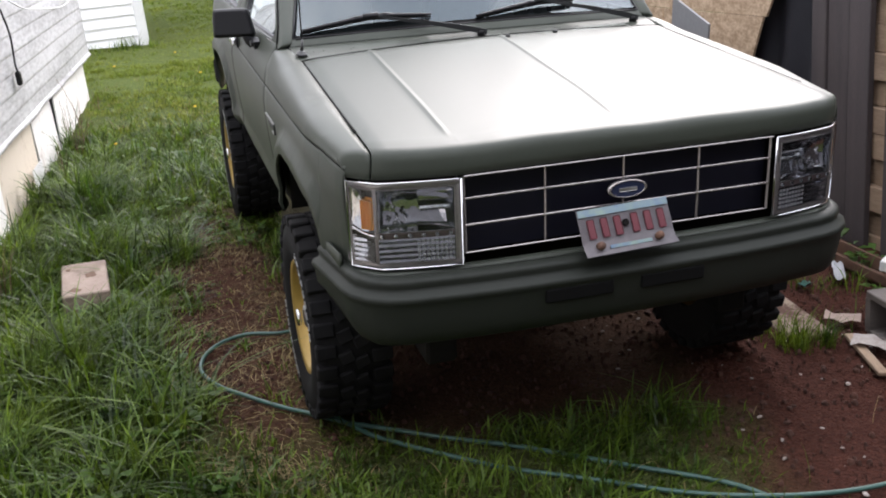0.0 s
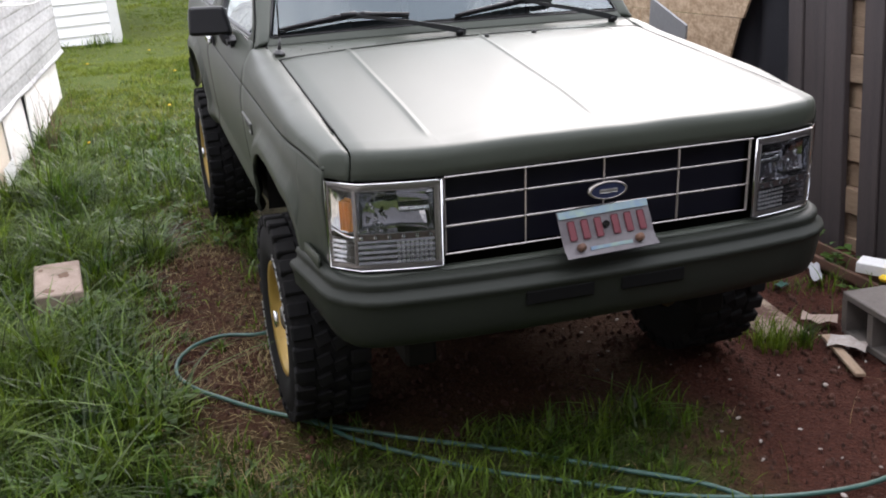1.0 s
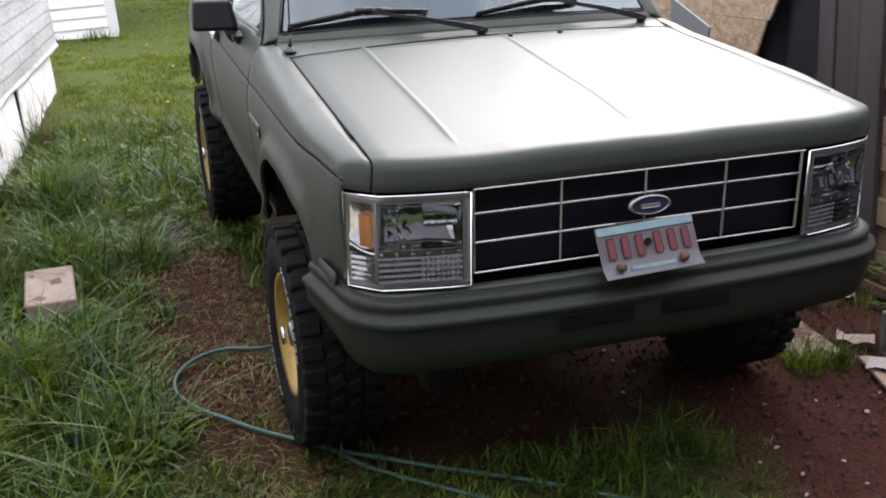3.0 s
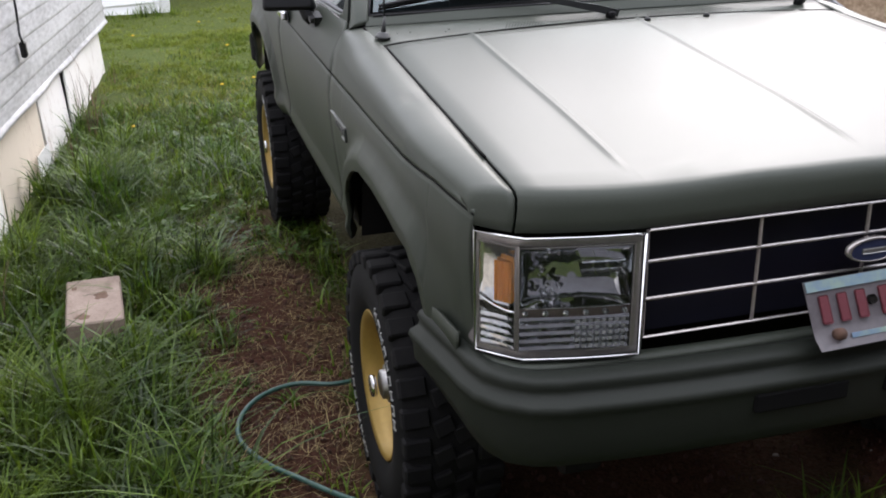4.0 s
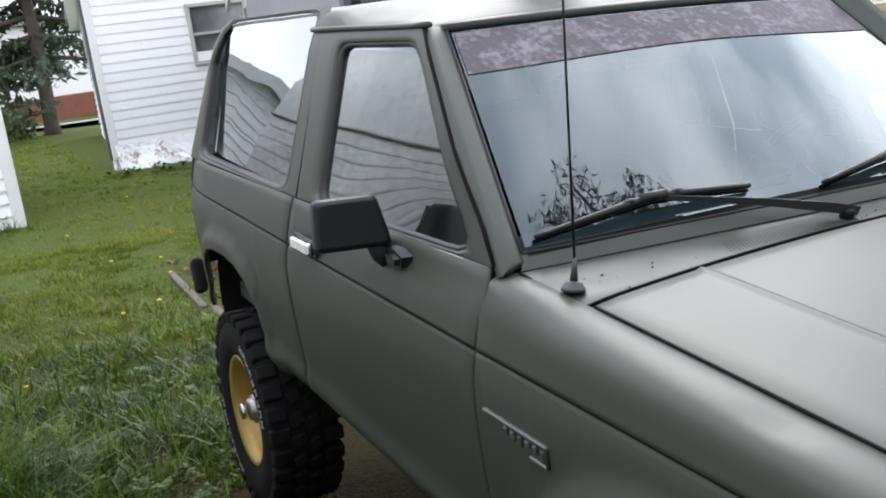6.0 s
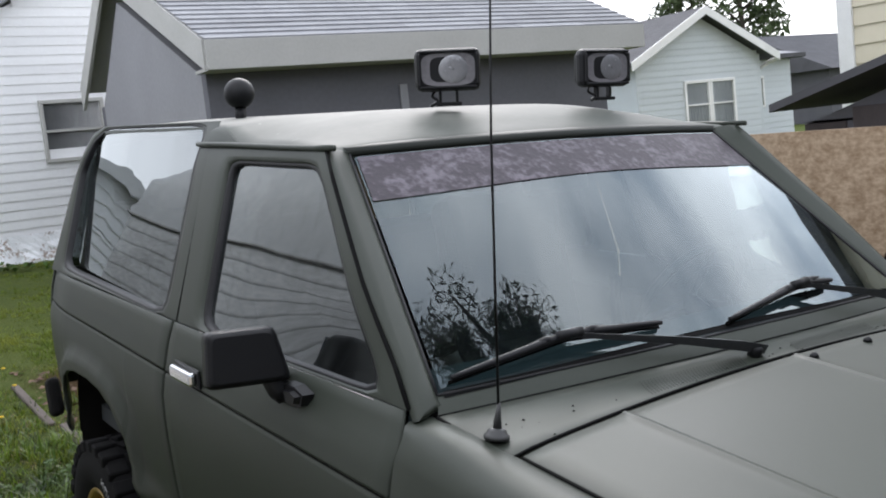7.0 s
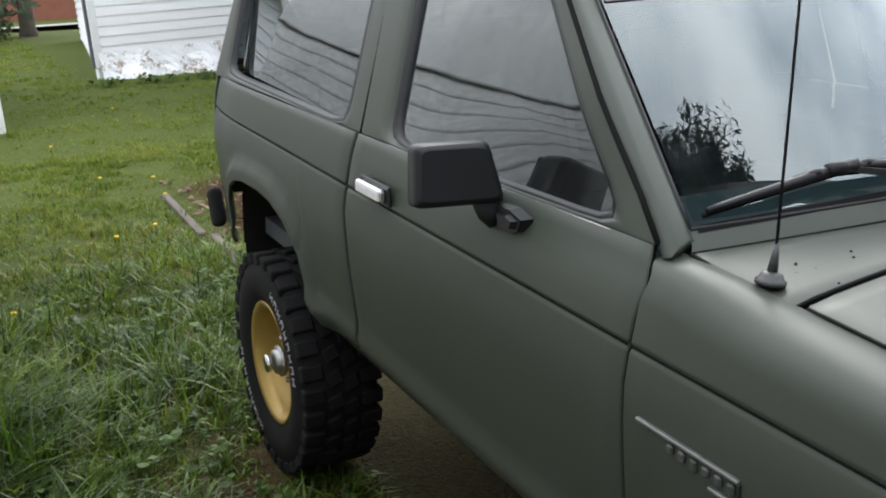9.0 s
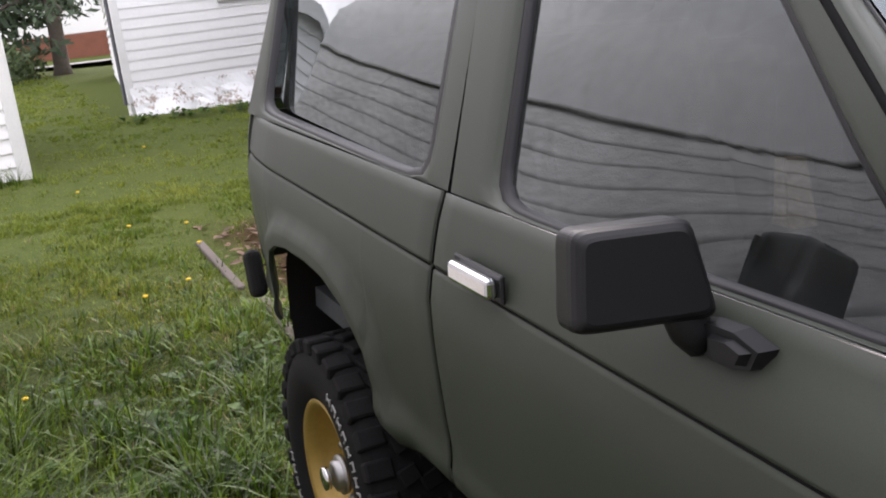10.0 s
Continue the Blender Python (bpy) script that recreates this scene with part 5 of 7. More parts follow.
def wing_mirror(d, s):
    # low foot plate on the door, pointed to the rear, with a raised wedge in front
    def plate(name, pts, x0, x1, k, cy, cz):
        bm = bmesh.new()
        n = len(pts)
        lo = [bm.verts.new((s * x0, y, z)) for y, z in pts]
        hi = [bm.verts.new((s * x1, cy + (y - cy) * k, cz + (z - cz) * k)) for y, z in pts]
        bm.faces.new(hi)
        for i in range(n):
            bm.faces.new((lo[i], lo[(i + 1) % n], hi[(i + 1) % n], hi[i]))
        return part(name, bm, BLACK, d)
    pts = [(1.747, 1.172), (1.760, 1.145), (1.790, 1.136), (1.825, 1.135), (1.862, 1.140), (1.885, 1.150), (1.893, 1.160), (1.880, 1.170), (1.835, 1.182), (1.790, 1.184)]
    plate("mirror_base", pts, 0.795, 0.818, 0.90, 1.82, 1.158)
    plate("mirror_wedge", [(1.758, 1.168), (1.768, 1.148), (1.82, 1.146), (1.832, 1.172), (1.79, 1.176)], 0.810, 0.829, 0.70, 1.80, 1.160)
    tube("mirror_arm", [(s * 0.806, 1.858, 1.152), (s * 0.822, 1.862, 1.166), (s * 0.832, 1.866, 1.186), (s * 0.838, 1.870, 1.206)], [0.026, 0.025, 0.022, 0.020], BLACK, d, seg=12)
    # head: bevelled box, wider below, turned outwards and tipped back
    rows = []
    for y, k in ((0.0, 0.84), (0.002, 0.885), (0.007, 0.945), (0.014, 0.985), (0.024, 1.0), (0.060, 1.0), (0.070, 0.97), (0.072, 0.90)):
        ring = []
        for q in range(40):
            a = 2 * math.pi * q / 40
            ca, sa = math.cos(a), math.sin(a)
            e = 0.20
            px, pz = math.copysign(abs(ca) ** e, ca), math.copysign(abs(sa) ** e, sa)
            x = -0.083 + (0.5 + 0.5 * px) * (0.160 - 0.018 * pz) + 0.004 * pz
            ring.append((x * k * -s, y, pz * 0.059 * (1 - (1 - k) * 1.35)))
        rows.append(ring)
    vs = [p for r in rows for p in r]
    n = len(vs)
    vs += [(0, 0.0, 0), (0, 0.072, 0)]
    fs = grid_faces(len(rows), 40, True)
    fs += [(k, n, (k + 1) % 40) for k in range(40)] + [((len(rows) - 1) * 40 + (k + 1) % 40, n + 1, (len(rows) - 1) * 40 + k) for k in range(40)]
    mh = mesh_part("mirror_head", vs, fs, BLACK, d, "black plastic mirror head", smooth=False, at=pose(s * 0.888, 1.852, 1.243, -9, 0, s * 13))
    box("mirror_glass", (-0.070, 0.072, -0.048), (0.070, 0.075, 0.048), CHROME, mh, 0.002)


def quarter(side):
    ys = arch_ys(2.570, 3.905, R_ARCH)
    q0 = flank("quarter_panel", ys, lambda y: 1.2, side)
    outer = [(2.560, 1.2), (3.905, 1.2), (3.955, 1.54), (3.93, 1.69), (3.84, 1.722), (2.690, 1.722)]
    inner = [(2.655, 1.196), (3.765, 1.214), (3.912, 1.55), (3.885, 1.672), (3.785, 1.716), (2.776, 1.717)]
    ring_panel("pillar", outer, inner, side, PAINT, q0, n=14, rounds=2, lip=0.012)
    _, q = ring_panel("window_seal", [(2.648, 1.190), (3.772, 1.208), (3.920, 1.55), (3.892, 1.678), (3.790, 1.719), (2.770, 1.720)], [(2.672, 1.205), (3.755, 1.224), (3.898, 1.55), (3.872, 1.664), (3.776, 1.709), (2.790, 1.710)], side, BLACK, q0, n=14, rounds=2, push=-0.004, lip=0.020)
    pane("window_pane", q, side, QUARTER_GLASS, q0, inset=0.010, wave=0.0009, toe=0.030, tip=0.026, twist=0.055)
    crease_line(list(np.linspace(2.572, 3.9, 14)), side, q0)
    # tail lamp at the rear corner
    bm = bmesh.new()
    lo, hi = sorted((side * 0.70, side * 0.806))
    add_box(bm, (lo, 3.86, 0.94), (hi, 3.920, 1.045), 0.015, seg=2)
    part("tail_lamp", bm, RED_LENS, q0, "red tail lamp")
    return q0


def roof():
    rows = []
    ys = [2.005, 2.01, 2.02, 2.035, 2.07, 2.13, 2.2] + list(np.linspace(2.35, 3.7, 16)) + [3.80, 3.87, 3.91]
    for y in ys:
        rise = 0.07 * ramp(1.95, 2.35, y) + 0.01
        edge_z = 1.646 + 0.008 * ramp(2.0, 2.2, y) + 0.052 * ramp(2.44, 2.68, y)
        drop = 0.012 * ramp(2.03, 2.005, y) + 0.04 * ramp(3.78, 3.91, y)
        row = []
        w = ux(edge_z) - 0.001
        for k in range(25):
            f = -1 + 2 * k / 24
            f = math.copysign(abs(f) ** 0.85, f)
            top = 1.735 * 1 - (1.735 - edge_z) * abs(f) ** 3.2
            z = edge_z + (top - edge_z) * (rise / 0.08) - drop
            row.append(lean((f * w, y, z)))
        rows.append(row)
    r = sheet("roof", rows, PAINT_R, truck, "olive roof with scuffed front edge", thick=0.02)
    for s in (-1, 1):
        rows = []                      # side of the roof where it steps up behind the door
        for y in np.linspace(2.40, 2.70, 12):
            ez = 1.646 + 0.008 * ramp(2.0, 2.2, y) + 0.052 * ramp(2.44, 2.68, y)
            rows.append([lean((s * (ux(1.640) - 0.003), y, 1.640)), lean((s * (ux(1.66) - 0.002), y, max(1.655, ez - 0.012))), lean((s * (ux(ez) - 0.004), y, ez + 0.001))])
        sheet("roof_side", rows, PAINT, r)
        pts = [lean((s * (ux(1.656) + 0.006), y, 1.650 + 0.008 * ramp(2.0, 2.7, y))) for y in np.linspace(1.945, 2.765, 10)]
        vs, fs = tube_geo(pts, 0.0075, 6)
        mesh_part("drip_rail", vs, fs, PAINT, r, smooth=True)
    return r


def screen_pt(u, v):
    """Point of the windscreen: u across -1..1, v from base 0 to top 1."""
    w = 0.728 + (0.615 - 0.728) * v
    y = 1.440 + (2.010 - 1.440) * v - 0.055 * (1 - u * u)
    z = 1.215 + (1.634 - 1.215) * v + 0.012 * (1 - u * u)
    return (u * w, y, z)


def windscreen():
    us, vs_ = np.linspace(-1, 1, 17), np.linspace(0, 1, 9)
    w = sheet("windscreen", [[lean(screen_pt(u * 0.985, 0.02 + 0.96 * v)) for u in us] for v in vs_], WS_GLASS, truck, "raked windscreen with a dark top band")
    band = [[lean([a + b for a, b in zip(screen_pt(u * 0.978, 0.768 + 0.014 * math.cos(u * 3.0) + (0.204 - 0.014 * math.cos(u * 3.0)) * v), (0, -0.0015, 0.002))]) for u in us] for v in np.linspace(0.0, 1.0, 4)]
    sheet("sun_band", band, WS_BAND, w, "purple-grey sun strip with cloud reflections painted as pale mottling")
    # rubber round the glass
    edge = [(u, 0) for u in us] + [(1, v) for v in vs_[1:]] + [(u, 1) for u in us[::-1][1:]] + [(-1, v) for v in vs_[::-1][1:]]
    tube("screen_seal", [lean(screen_pt(u, v)) for u, v in edge], 0.004, BLACK, w, seg=6)
    # black strip laid on the glass as the shade along its foot
    foot = [[lean([a + b for a, b in zip(screen_pt(u * 0.985, v + 0.012 * math.cos(u * 2.4)), (0, -0.0012, 0.0016))]) for u in us] for v in (-0.004, 0.006, 0.016)]
    sheet("shaded_edge", foot, SEAM, w, "black strip painting the shade at the foot of the glass")
    # pillars between the glass and the doors
    for s in (-1, 1):
        rows = []
        for v in np.linspace(-0.03, 1.0, 14):
            x0, y0, z0 = screen_pt(1, v)
            zd = 1.2 + (1.640 - 1.2) * v
            yd, xd = 1.434 + (1.980 - 1.434) * v, ux(zd)
            row = [(x0, y0, z0), (x0 + 0.012, y0 + 0.000, z0 + 0.006), ((x0 + xd) / 2 + 0.008, (y0 + yd) / 2 - 0.008, (z0 + zd) / 2 + 0.010), (xd - 0.006, yd - 0.012, zd + 0.004), (xd - 0.002, yd + 0.002, zd - 0.002)]
            if not rows:                # the foot is cut off level over the fender
                foot = [(a, b, 1.1865 + 0.006 * k / 4) for k, (a, b, c) in zip((4, 4, 2, 1, 0), row)]
                rows.append([lean((s * a, b, c)) for a, b, c in (foot if s < 0 else foot[::-1])])
            rows.append([lean((s * a, b, c)) for a, b, c in (row if s < 0 else row[::-1])])
        sheet("windscreen_pillar", rows, PAINT, truck, thick=0.01)
        tube("door_seam", [lean((s * (ux(1.2 + 0.442 * v) - 0.004), 1.440 + 0.546 * v, 1.2 + 0.446 * v)) for v in np.linspace(0, 1, 8)], 0.006, SEAM, truck, seg=6)
    # roof lip above the glass
    rows = []
    for u in us:
        x, y, z = screen_pt(u, 1.0)
        rows.append([lean((x * 1.01, y - 0.006, z - 0.004)), lean((x * 1.015, y + 0.0, z + 0.012)), lean((x * 1.02, y + 0.03, z + 0.016 + 0.004 * (1 - u * u)))])
    sheet("roof_lip", rows, PAINT_D, truck, thick=0.012)


def cowl_pt(u, f, lift=0.0):
    """Point of the scuttle panel: u across, f from the bonnet's seam to the foot of the screen."""
    x0 = u * 0.741
    y0 = rear_seam(x0) + 0.006
    x, y1, z1 = screen_pt(u, -0.02)
    x, y1, z1 = x * 1.021, y1 - 0.022, z1 - 0.017
    z0 = hood_z(x0, y0) - 0.003
    return (x0 + (x - x0) * f, y0 + (y1 - y0) * f, z0 + (z1 - z0) * f - 0.008 * math.sin(math.pi * f) * (1 - u * u) + lift)


def cowl():
    us = np.linspace(-1, 1, 25)
    c = sheet("cowl", [[lean(cowl_pt(u, f)) for f in (0, 0.2, 0.4, 0.6, 0.8, 1.0)] for u in us], PAINT, truck, thick=0.01)
    # painted lip that carries the glass, and the dark joint at its foot
    lip = []
    for u in us:
        a, b = cowl_pt(u, 1.0), screen_pt(u, 0.004)
        lip.append([lean((a[0] + (b[0] - a[0]) * f, a[1] + 0.003 + (b[1] - a[1] - 0.003) * f - 0.003 * math.sin(math.pi * f), a[2] - 0.004 + (b[2] - a[2] + 0.005) * f)) for f in (0, 0.35, 0.7, 1.0)])
    sheet("screen_lip", lip, PAINT, c)
    tube("bonnet_joint", [lean((x, rear_seam(x) + 0.003, hood_z(x, rear_seam(x)) - 0.0010)) for x in np.linspace(-0.735, 0.735, 40)], 0.0032, SEAM, c, seg=6)
    tube("lip_joint", [lean(cowl_pt(u, 1.0, -0.0005)) for u in us], 0.0024, SEAM, c, seg=6)
    # dark joints at the pillars' feet and along the fenders
    for sd in (-1, 1):
        tube("bonnet_joint", [lean((sd * (seam_x(y) + 0.001), y, hood_z(seam_x(y), y) - 0.0012)) for y in np.linspace(0.30, 1.19, 24)], 0.0030, SEAM, c, seg=6)
        tube("fender_joint", [lean(cowl_pt(sd * 1.004, f, -0.003)) for f in np.linspace(0, 1, 8)], 0.004, SEAM, c, seg=6)
        vs = [lean((sd * x, 1.427, z)) for x, z in ((0.66, 1.06), (0.800, 1.06), (0.800, 1.150), (0.792, 1.190), (0.735, 1.196), (0.66, 1.196))]
        mesh_part("pillar_joint", vs, [(0, 1, 2, 3, 4, 5) if sd < 0 else (5, 4, 3, 2, 1, 0)], SEAM, c, thick=0.003)
    rng = random.Random(3)
    vs, fs = [], []
    for _ in range(26):
        u, f, r = rng.uniform(-0.95, 0.6), rng.uniform(0.05, 0.6), rng.uniform(0.0012, 0.0036)
        p = Vector(lean(cowl_pt(u, f, 0.0005)))
        k, a0, el = len(vs), rng.random() * 6, rng.uniform(0.4, 1.0)
        for q in range(5):
            a = a0 + q * 1.2566
            vs.append(p + Vector((r * math.cos(a), r * el * math.sin(a), 0)))
        vs.append(p + Vector((0, 0, r * 0.8)))
        fs += [(k + q, k + (q + 1) % 5, k + 5) for q in range(5)]
    tagged(mesh_part("grit", vs, fs, SHADOW, c, "dark specks of grit and leaf litter"), kind="stuff")
    # perforated air intake panels
    for cx in (-0.06, 0.40):
        vs, fs = [], []
        for i in range(32):
            for j in range(9):
                x = cx - 0.30 + i * 0.0092 + j * 0.003
                u = x / 0.735
                f = 0.16 + j * 0.06
                y, z = cowl_pt(u, f, 0.0022)[1:]
                k = len(vs)
                vs += [lean((x, y, z)), lean((x + 0.0040, y, z)), lean((x + 0.0040, y + 0.0026, z + 0.0006)), lean((x, y + 0.0026, z + 0.0006))]
                fs.append((k, k + 1, k + 2, k + 3))
        tagged(mesh_part("perforated_strip", vs, fs, PAINT_D, c), kind="stuff")
    return c


def wiper(px, py, tip, mid, end, name):
    """Arm from the pivot to the bracket at mid, blade from tip to end; places on the glass as (u, v)."""
    w = thing(name, "", "")
    w.parent = truck
    off = Vector((0, -0.016, 0.012))
    u = px / 0.741
    y0, y1 = cowl_pt(u, 0)[1], cowl_pt(u, 1)[1]
    base = Vector(lean((px, py, cowl_pt(u, (py - y0) / (y1 - y0))[2] + 0.014)))
    tip, mid, end = (Vector(lean(screen_pt(*q))) + off for q in (tip, mid, end))
    out = Vector((0, -0.010, 0.008))
    # flat arm, tapering to the bracket
    vs, fs = [], []
    path = [base + (base - mid) * 0.05 + out * 0.3, base.lerp(mid, 0.10) + out * 0.9, base.lerp(mid, 0.45) + out * 1.4, base.lerp(mid, 0.8) + out * 1.0, mid + out * 0.8]
    for p, h in zip(path, (0.0120, 0.0125, 0.0095, 0.007, 0.006)):
        for dy, dz in ((-0.35, 1.0), (0.35, 1.0), (0.35, -1.0), (-0.35, -1.0)):
            vs.append(p + Vector((0, dy * h - 0.5 * dz * h, dz * h * 0.9)))
    fs = grid_faces(5, 4, True) + [(3, 2, 1, 0), (16, 17, 18, 19)]
    mesh_part("arm", vs, fs, WIPER, w, "satin grey pressed arm")
    tube("pivot", [base + Vector((0, 0.003, -0.016)), base + Vector((0, -0.004, 0.004)), base + Vector((0, -0.004, 0.008))], [0.015, 0.015, 0.011], BLACK, w, seg=14)
    arch = [tip, tip.lerp(mid, 0.5) + out * 0.5, mid + out * 0.6, mid.lerp(end, 0.5) + out * 0.5, end]
    tube("blade_frame", smooth_curve(arch, 4), [0.005 + 0.0045 * math.sin(math.pi * i / 16) for i in range(17)], BLACK, w)
    d = (end - tip).normalized()
    for k in (-1, 1):
        c = mid + d * (0.055 * k)
        tube("claw", [c - d * 0.04 + out * 0.2, c + out * 0.9, c + d * 0.04 + out * 0.2], [0.005, 0.008, 0.005], BLACK, w)
    tube("bracket", [mid - d * 0.03 + out, mid + d * 0.03 + out], 0.011, BLACK, w, seg=10)
    down = Vector((0, 0.008, -0.011))
    tube("blade_rubber", [p + down for p in arch], 0.0042, SEAM, w, seg=6)
    return w


def front_face():
    # grille: dark recess, chrome outline and bars
    g = box("grille", (-0.487, 0.10, 0.784), (0.487, 0.12, 1.030), GRILLE_B, truck, 0, "black grille with thin chrome bars")

    def bar(x0, z0, x1, z1, w=0.006, d=0.012, y=0.060, m=None):
        bm = bmesh.new()
        add_box(bm, (min(x0, x1) - (w if x0 == x1 else 0), y, min(z0, z1) - (w if z0 == z1 else 0)), (max(x0, x1) + (w if x0 == x1 else 0), y + d, max(z0, z1) + (w if z0 == z1 else 0)), 0.003)
        part("grille_bar", bm, m or BAR_CH, g)
    for z, w in ((0.790, 0.0020), (0.871, 0.0013), (0.948, 0.0013), (1.014, 0.0018)):
        bar(-0.484, z, 0.484, z, w, 0.007, y=0.058 if z < 1.0 else 0.050)
    for x in (-0.481, -0.242, 0.0, 0.242, 0.481):
        bar(x, 0.788, x, 1.012, 0.0022 if abs(x) < 0.4 else 0.0035, 0.010, m=BEZEL)
    # oval badge
    rows = []
    for r, yy in ((1.0, 0.0), (1.0, -0.008), (0.86, -0.012), (0.84, -0.009)):
        rows.append([(0.062 * r * math.cos(a), 0.045 + yy, 0.921 + 0.027 * r * math.sin(a)) for a in np.linspace(0, 2 * math.pi, 33)[:-1]])
    badge = sheet("badge", rows, BAR_CH, g, "blue oval badge with a chrome rim", closed=True)
    mesh_part("badge_face", [(0.053 * math.cos(a), 0.0355, 0.921 + 0.023 * math.sin(a)) for a in np.linspace(0, 2 * math.pi, 33)[:-1]], [tuple(range(32))], BADGE_B, badge)
    box("badge_mark", (-0.028, 0.0335, 0.915), (0.028, 0.0352, 0.926), STEEL, badge, 0.002)
    for s in (-1, 1):
        headlamp(s)
    # panel under the lamps, stepped
    rows = []
    for u in np.linspace(-1, 1, 41):
        x, y = face_line(u)
        rows.append([(x, y + dy, z) for dy, z in ((0.016, 0.757), (-0.002, 0.752), (-0.006, 0.738), (0.006, 0.729), (0.022, 0.726), (0.024, 0.70), (0.05, 0.66))])
    sheet("front_valance", rows, PAINT, truck, thick=0.012)


def face_line(u):
    """Plan of the nose, u from -1 to 1 across it and round the corners."""
    a = abs(u)
    if a < 0.78:
        x = 0.70 * a / 0.78
        y = 0.048 + 0.030 * (x / 0.70) ** 3
    else:
        t = (a - 0.78) / 0.22
        x = 0.70 + 0.125 * math.sin(t * math.pi / 2) ** 0.9
        y = 0.078 + 0.30 * (t ** 1.6)
    return math.copysign(x, u), y


LAMP_UP = 0.008


def headlamp(s):
    h = box("headlamp_housing", tuple(sorted((s * 0.5, s * 0.70)))[:1] + (0.17, 0.775), tuple(sorted((s * 0.5, s * 0.70)))[1:] + (0.20, 1.01), SHADOW, truck, 0, "clear headlamp with chrome bezel")

    def q(name, xs, z0, z1, m, dy=0.0, n=6, nz=3, curve=0.0):
        rows = []
        for k in range(n):
            x = xs[0] + (xs[1] - xs[0]) * k / (n - 1)
            rows.append([(s * x, lamp_y(x) + dy + curve * (1 - (2 * j / (nz - 1) - 1) ** 2), LAMP_UP + z0 + (z1 - z0) * j / (nz - 1)) for j in range(nz)])
        return sheet(name, rows if s < 0 else rows[::-1], m, h, thick=0.0 if m is CLEAR else 0.003)
    # bezel: dulled inner frame with a thin bright rim round each lens
    for a, b, z0, z1 in ((0.496, 0.785, 0.986, 1.002), (0.496, 0.785, 0.758, 0.772), (0.496, 0.511, 0.772, 0.986), (0.7225, 0.7275, 0.772, 0.986), (0.780, 0.787, 0.772, 0.986)):
        q("bezel", (a, b), z0, z1, BEZEL, 0.002, 10 if b - a > 0.1 else 3)

    def rim(x0, x1, z0, z1, r=0.0034, dy=-0.003, m=None):
        n = 8
        pts = [(x0 + (x1 - x0) * k / n, z1) for k in range(n + 1)] + [(x1 + (x0 - x1) * k / n, z0) for k in range(n + 1)]
        pts.append(pts[0])
        tube("bezel_rim", [(s * x, lamp_y(x) + dy, z + LAMP_UP) for x, z in pts], r, m or CHROME, h, "" if m else "bright chrome rim", 6)
    rim(0.493, 0.786, 0.756, 1.003, 0.0030)
    rim(0.512, 0.7225, 0.771, 0.984, 0.0018, 0.0, BEZEL)
    rim(0.7275, 0.780, 0.771, 0.984, 0.0016, 0.0, BEZEL)

    def bowl(name, x0, x1, z0, z1, deep, n=17, nz=9, dents=0.0, m=None):
        """Pressed mirror bowl, deepest a little above its middle."""
        rows = []
        for k in range(n):
            u = k / (n - 1)
            x = x0 + (x1 - x0) * u
            row = []
            for j in range(nz):
                v = j / (nz - 1)
                d = deep * (max(0.0, 1 - (2 * u - 1) ** 2) ** 0.35) * (max(0.0, 1 - (2 * v - 1) ** 2) ** 0.35)
                d += dents * noise.noise((k * 0.55, j * 0.6, 7)) * (u > 0.35)
                row.append((s * x, lamp_y(x) + 0.004 + d, LAMP_UP + z0 + (z1 - z0) * v))
            rows.append(row)
        return sheet(name, rows if s < 0 else rows[::-1], m or LENS_CH, h)

    def stepped(name, x0, x1, z0, z1, teeth, dy, flutes=0, n=33, m=None):
        """Mirror in small shelves that lean back, as lamp reflectors are moulded."""
        rows = []
        for k in range(n):
            x = x0 + (x1 - x0) * k / (n - 1)
            u = 2 * k / (n - 1) - 1
            fl = 0.010 * abs(math.sin(k * math.pi / 6)) if flutes else 0.0
            row = []
            for t in range(teeth):
                za = z0 + (z1 - z0) * t / teeth
                hz = (z1 - z0) / teeth
                bow = dy * (1 - 0.6 * u * u) + (0.004 * noise.noise((k * 0.35, t * 1.3, s)) if flutes else 0.0)
                lean_back = hz * (0.70 + 0.6 * noise.noise((k * 0.2, t * 2.1, 4)) if flutes else (0.95 if t % 2 else 0.30) + 0.25 * noise.noise((k * 0.3, t * 0.7, 9)))
                row += [(s * x, lamp_y(x) + bow - fl, LAMP_UP + za), (s * x, lamp_y(x) + bow - fl * 0.4 + lean_back, LAMP_UP + za + hz * 0.93)]
            rows.append(row)
        return sheet(name, rows if s < 0 else rows[::-1], m or LENS_DK, h, smooth=False)
    bowl("reflector", 0.514, 0.722, 0.862, 0.980, 0.040, 27, 15, 0.003, LENS_BOWL)
    # bright flat mirrors in the inner upper half, split by fine lines
    for i in range(3):
        for j in range(2):
            x0, z0 = 0.522 + 0.028 * i, 0.918 + 0.028 * j
            rows = [[(s * x, lamp_y(x) + 0.010 + 0.004 * j + 0.026 * v, LAMP_UP + z0 + 0.0265 * v) for v in (0, 1)] for x in (x0, x0 + 0.0265)]
            sheet("mirror_facet", rows if s < 0 else rows[::-1], LENS_CH, h, smooth=False)
    rng = random.Random(11)
    for k in range(16):                    # cut crystals in the outer half
        x, z, r = rng.uniform(0.640, 0.712), rng.uniform(0.880, 0.968), rng.uniform(0.004, 0.008)
        c = Vector((s * x, lamp_y(x) + 0.022, z + LAMP_UP))
        vs = [c + Vector((0, -r, 0)), c + Vector((r, 0, rng.uniform(0, r))), c + Vector((0, 0, r)), c + Vector((-r, 0, rng.uniform(0, r))), c + Vector((0, 0, -r))]
        mesh_part("crystal", vs, [(0, 1, 2), (0, 2, 3), (0, 3, 4), (0, 4, 1)], LENS_CH, h)
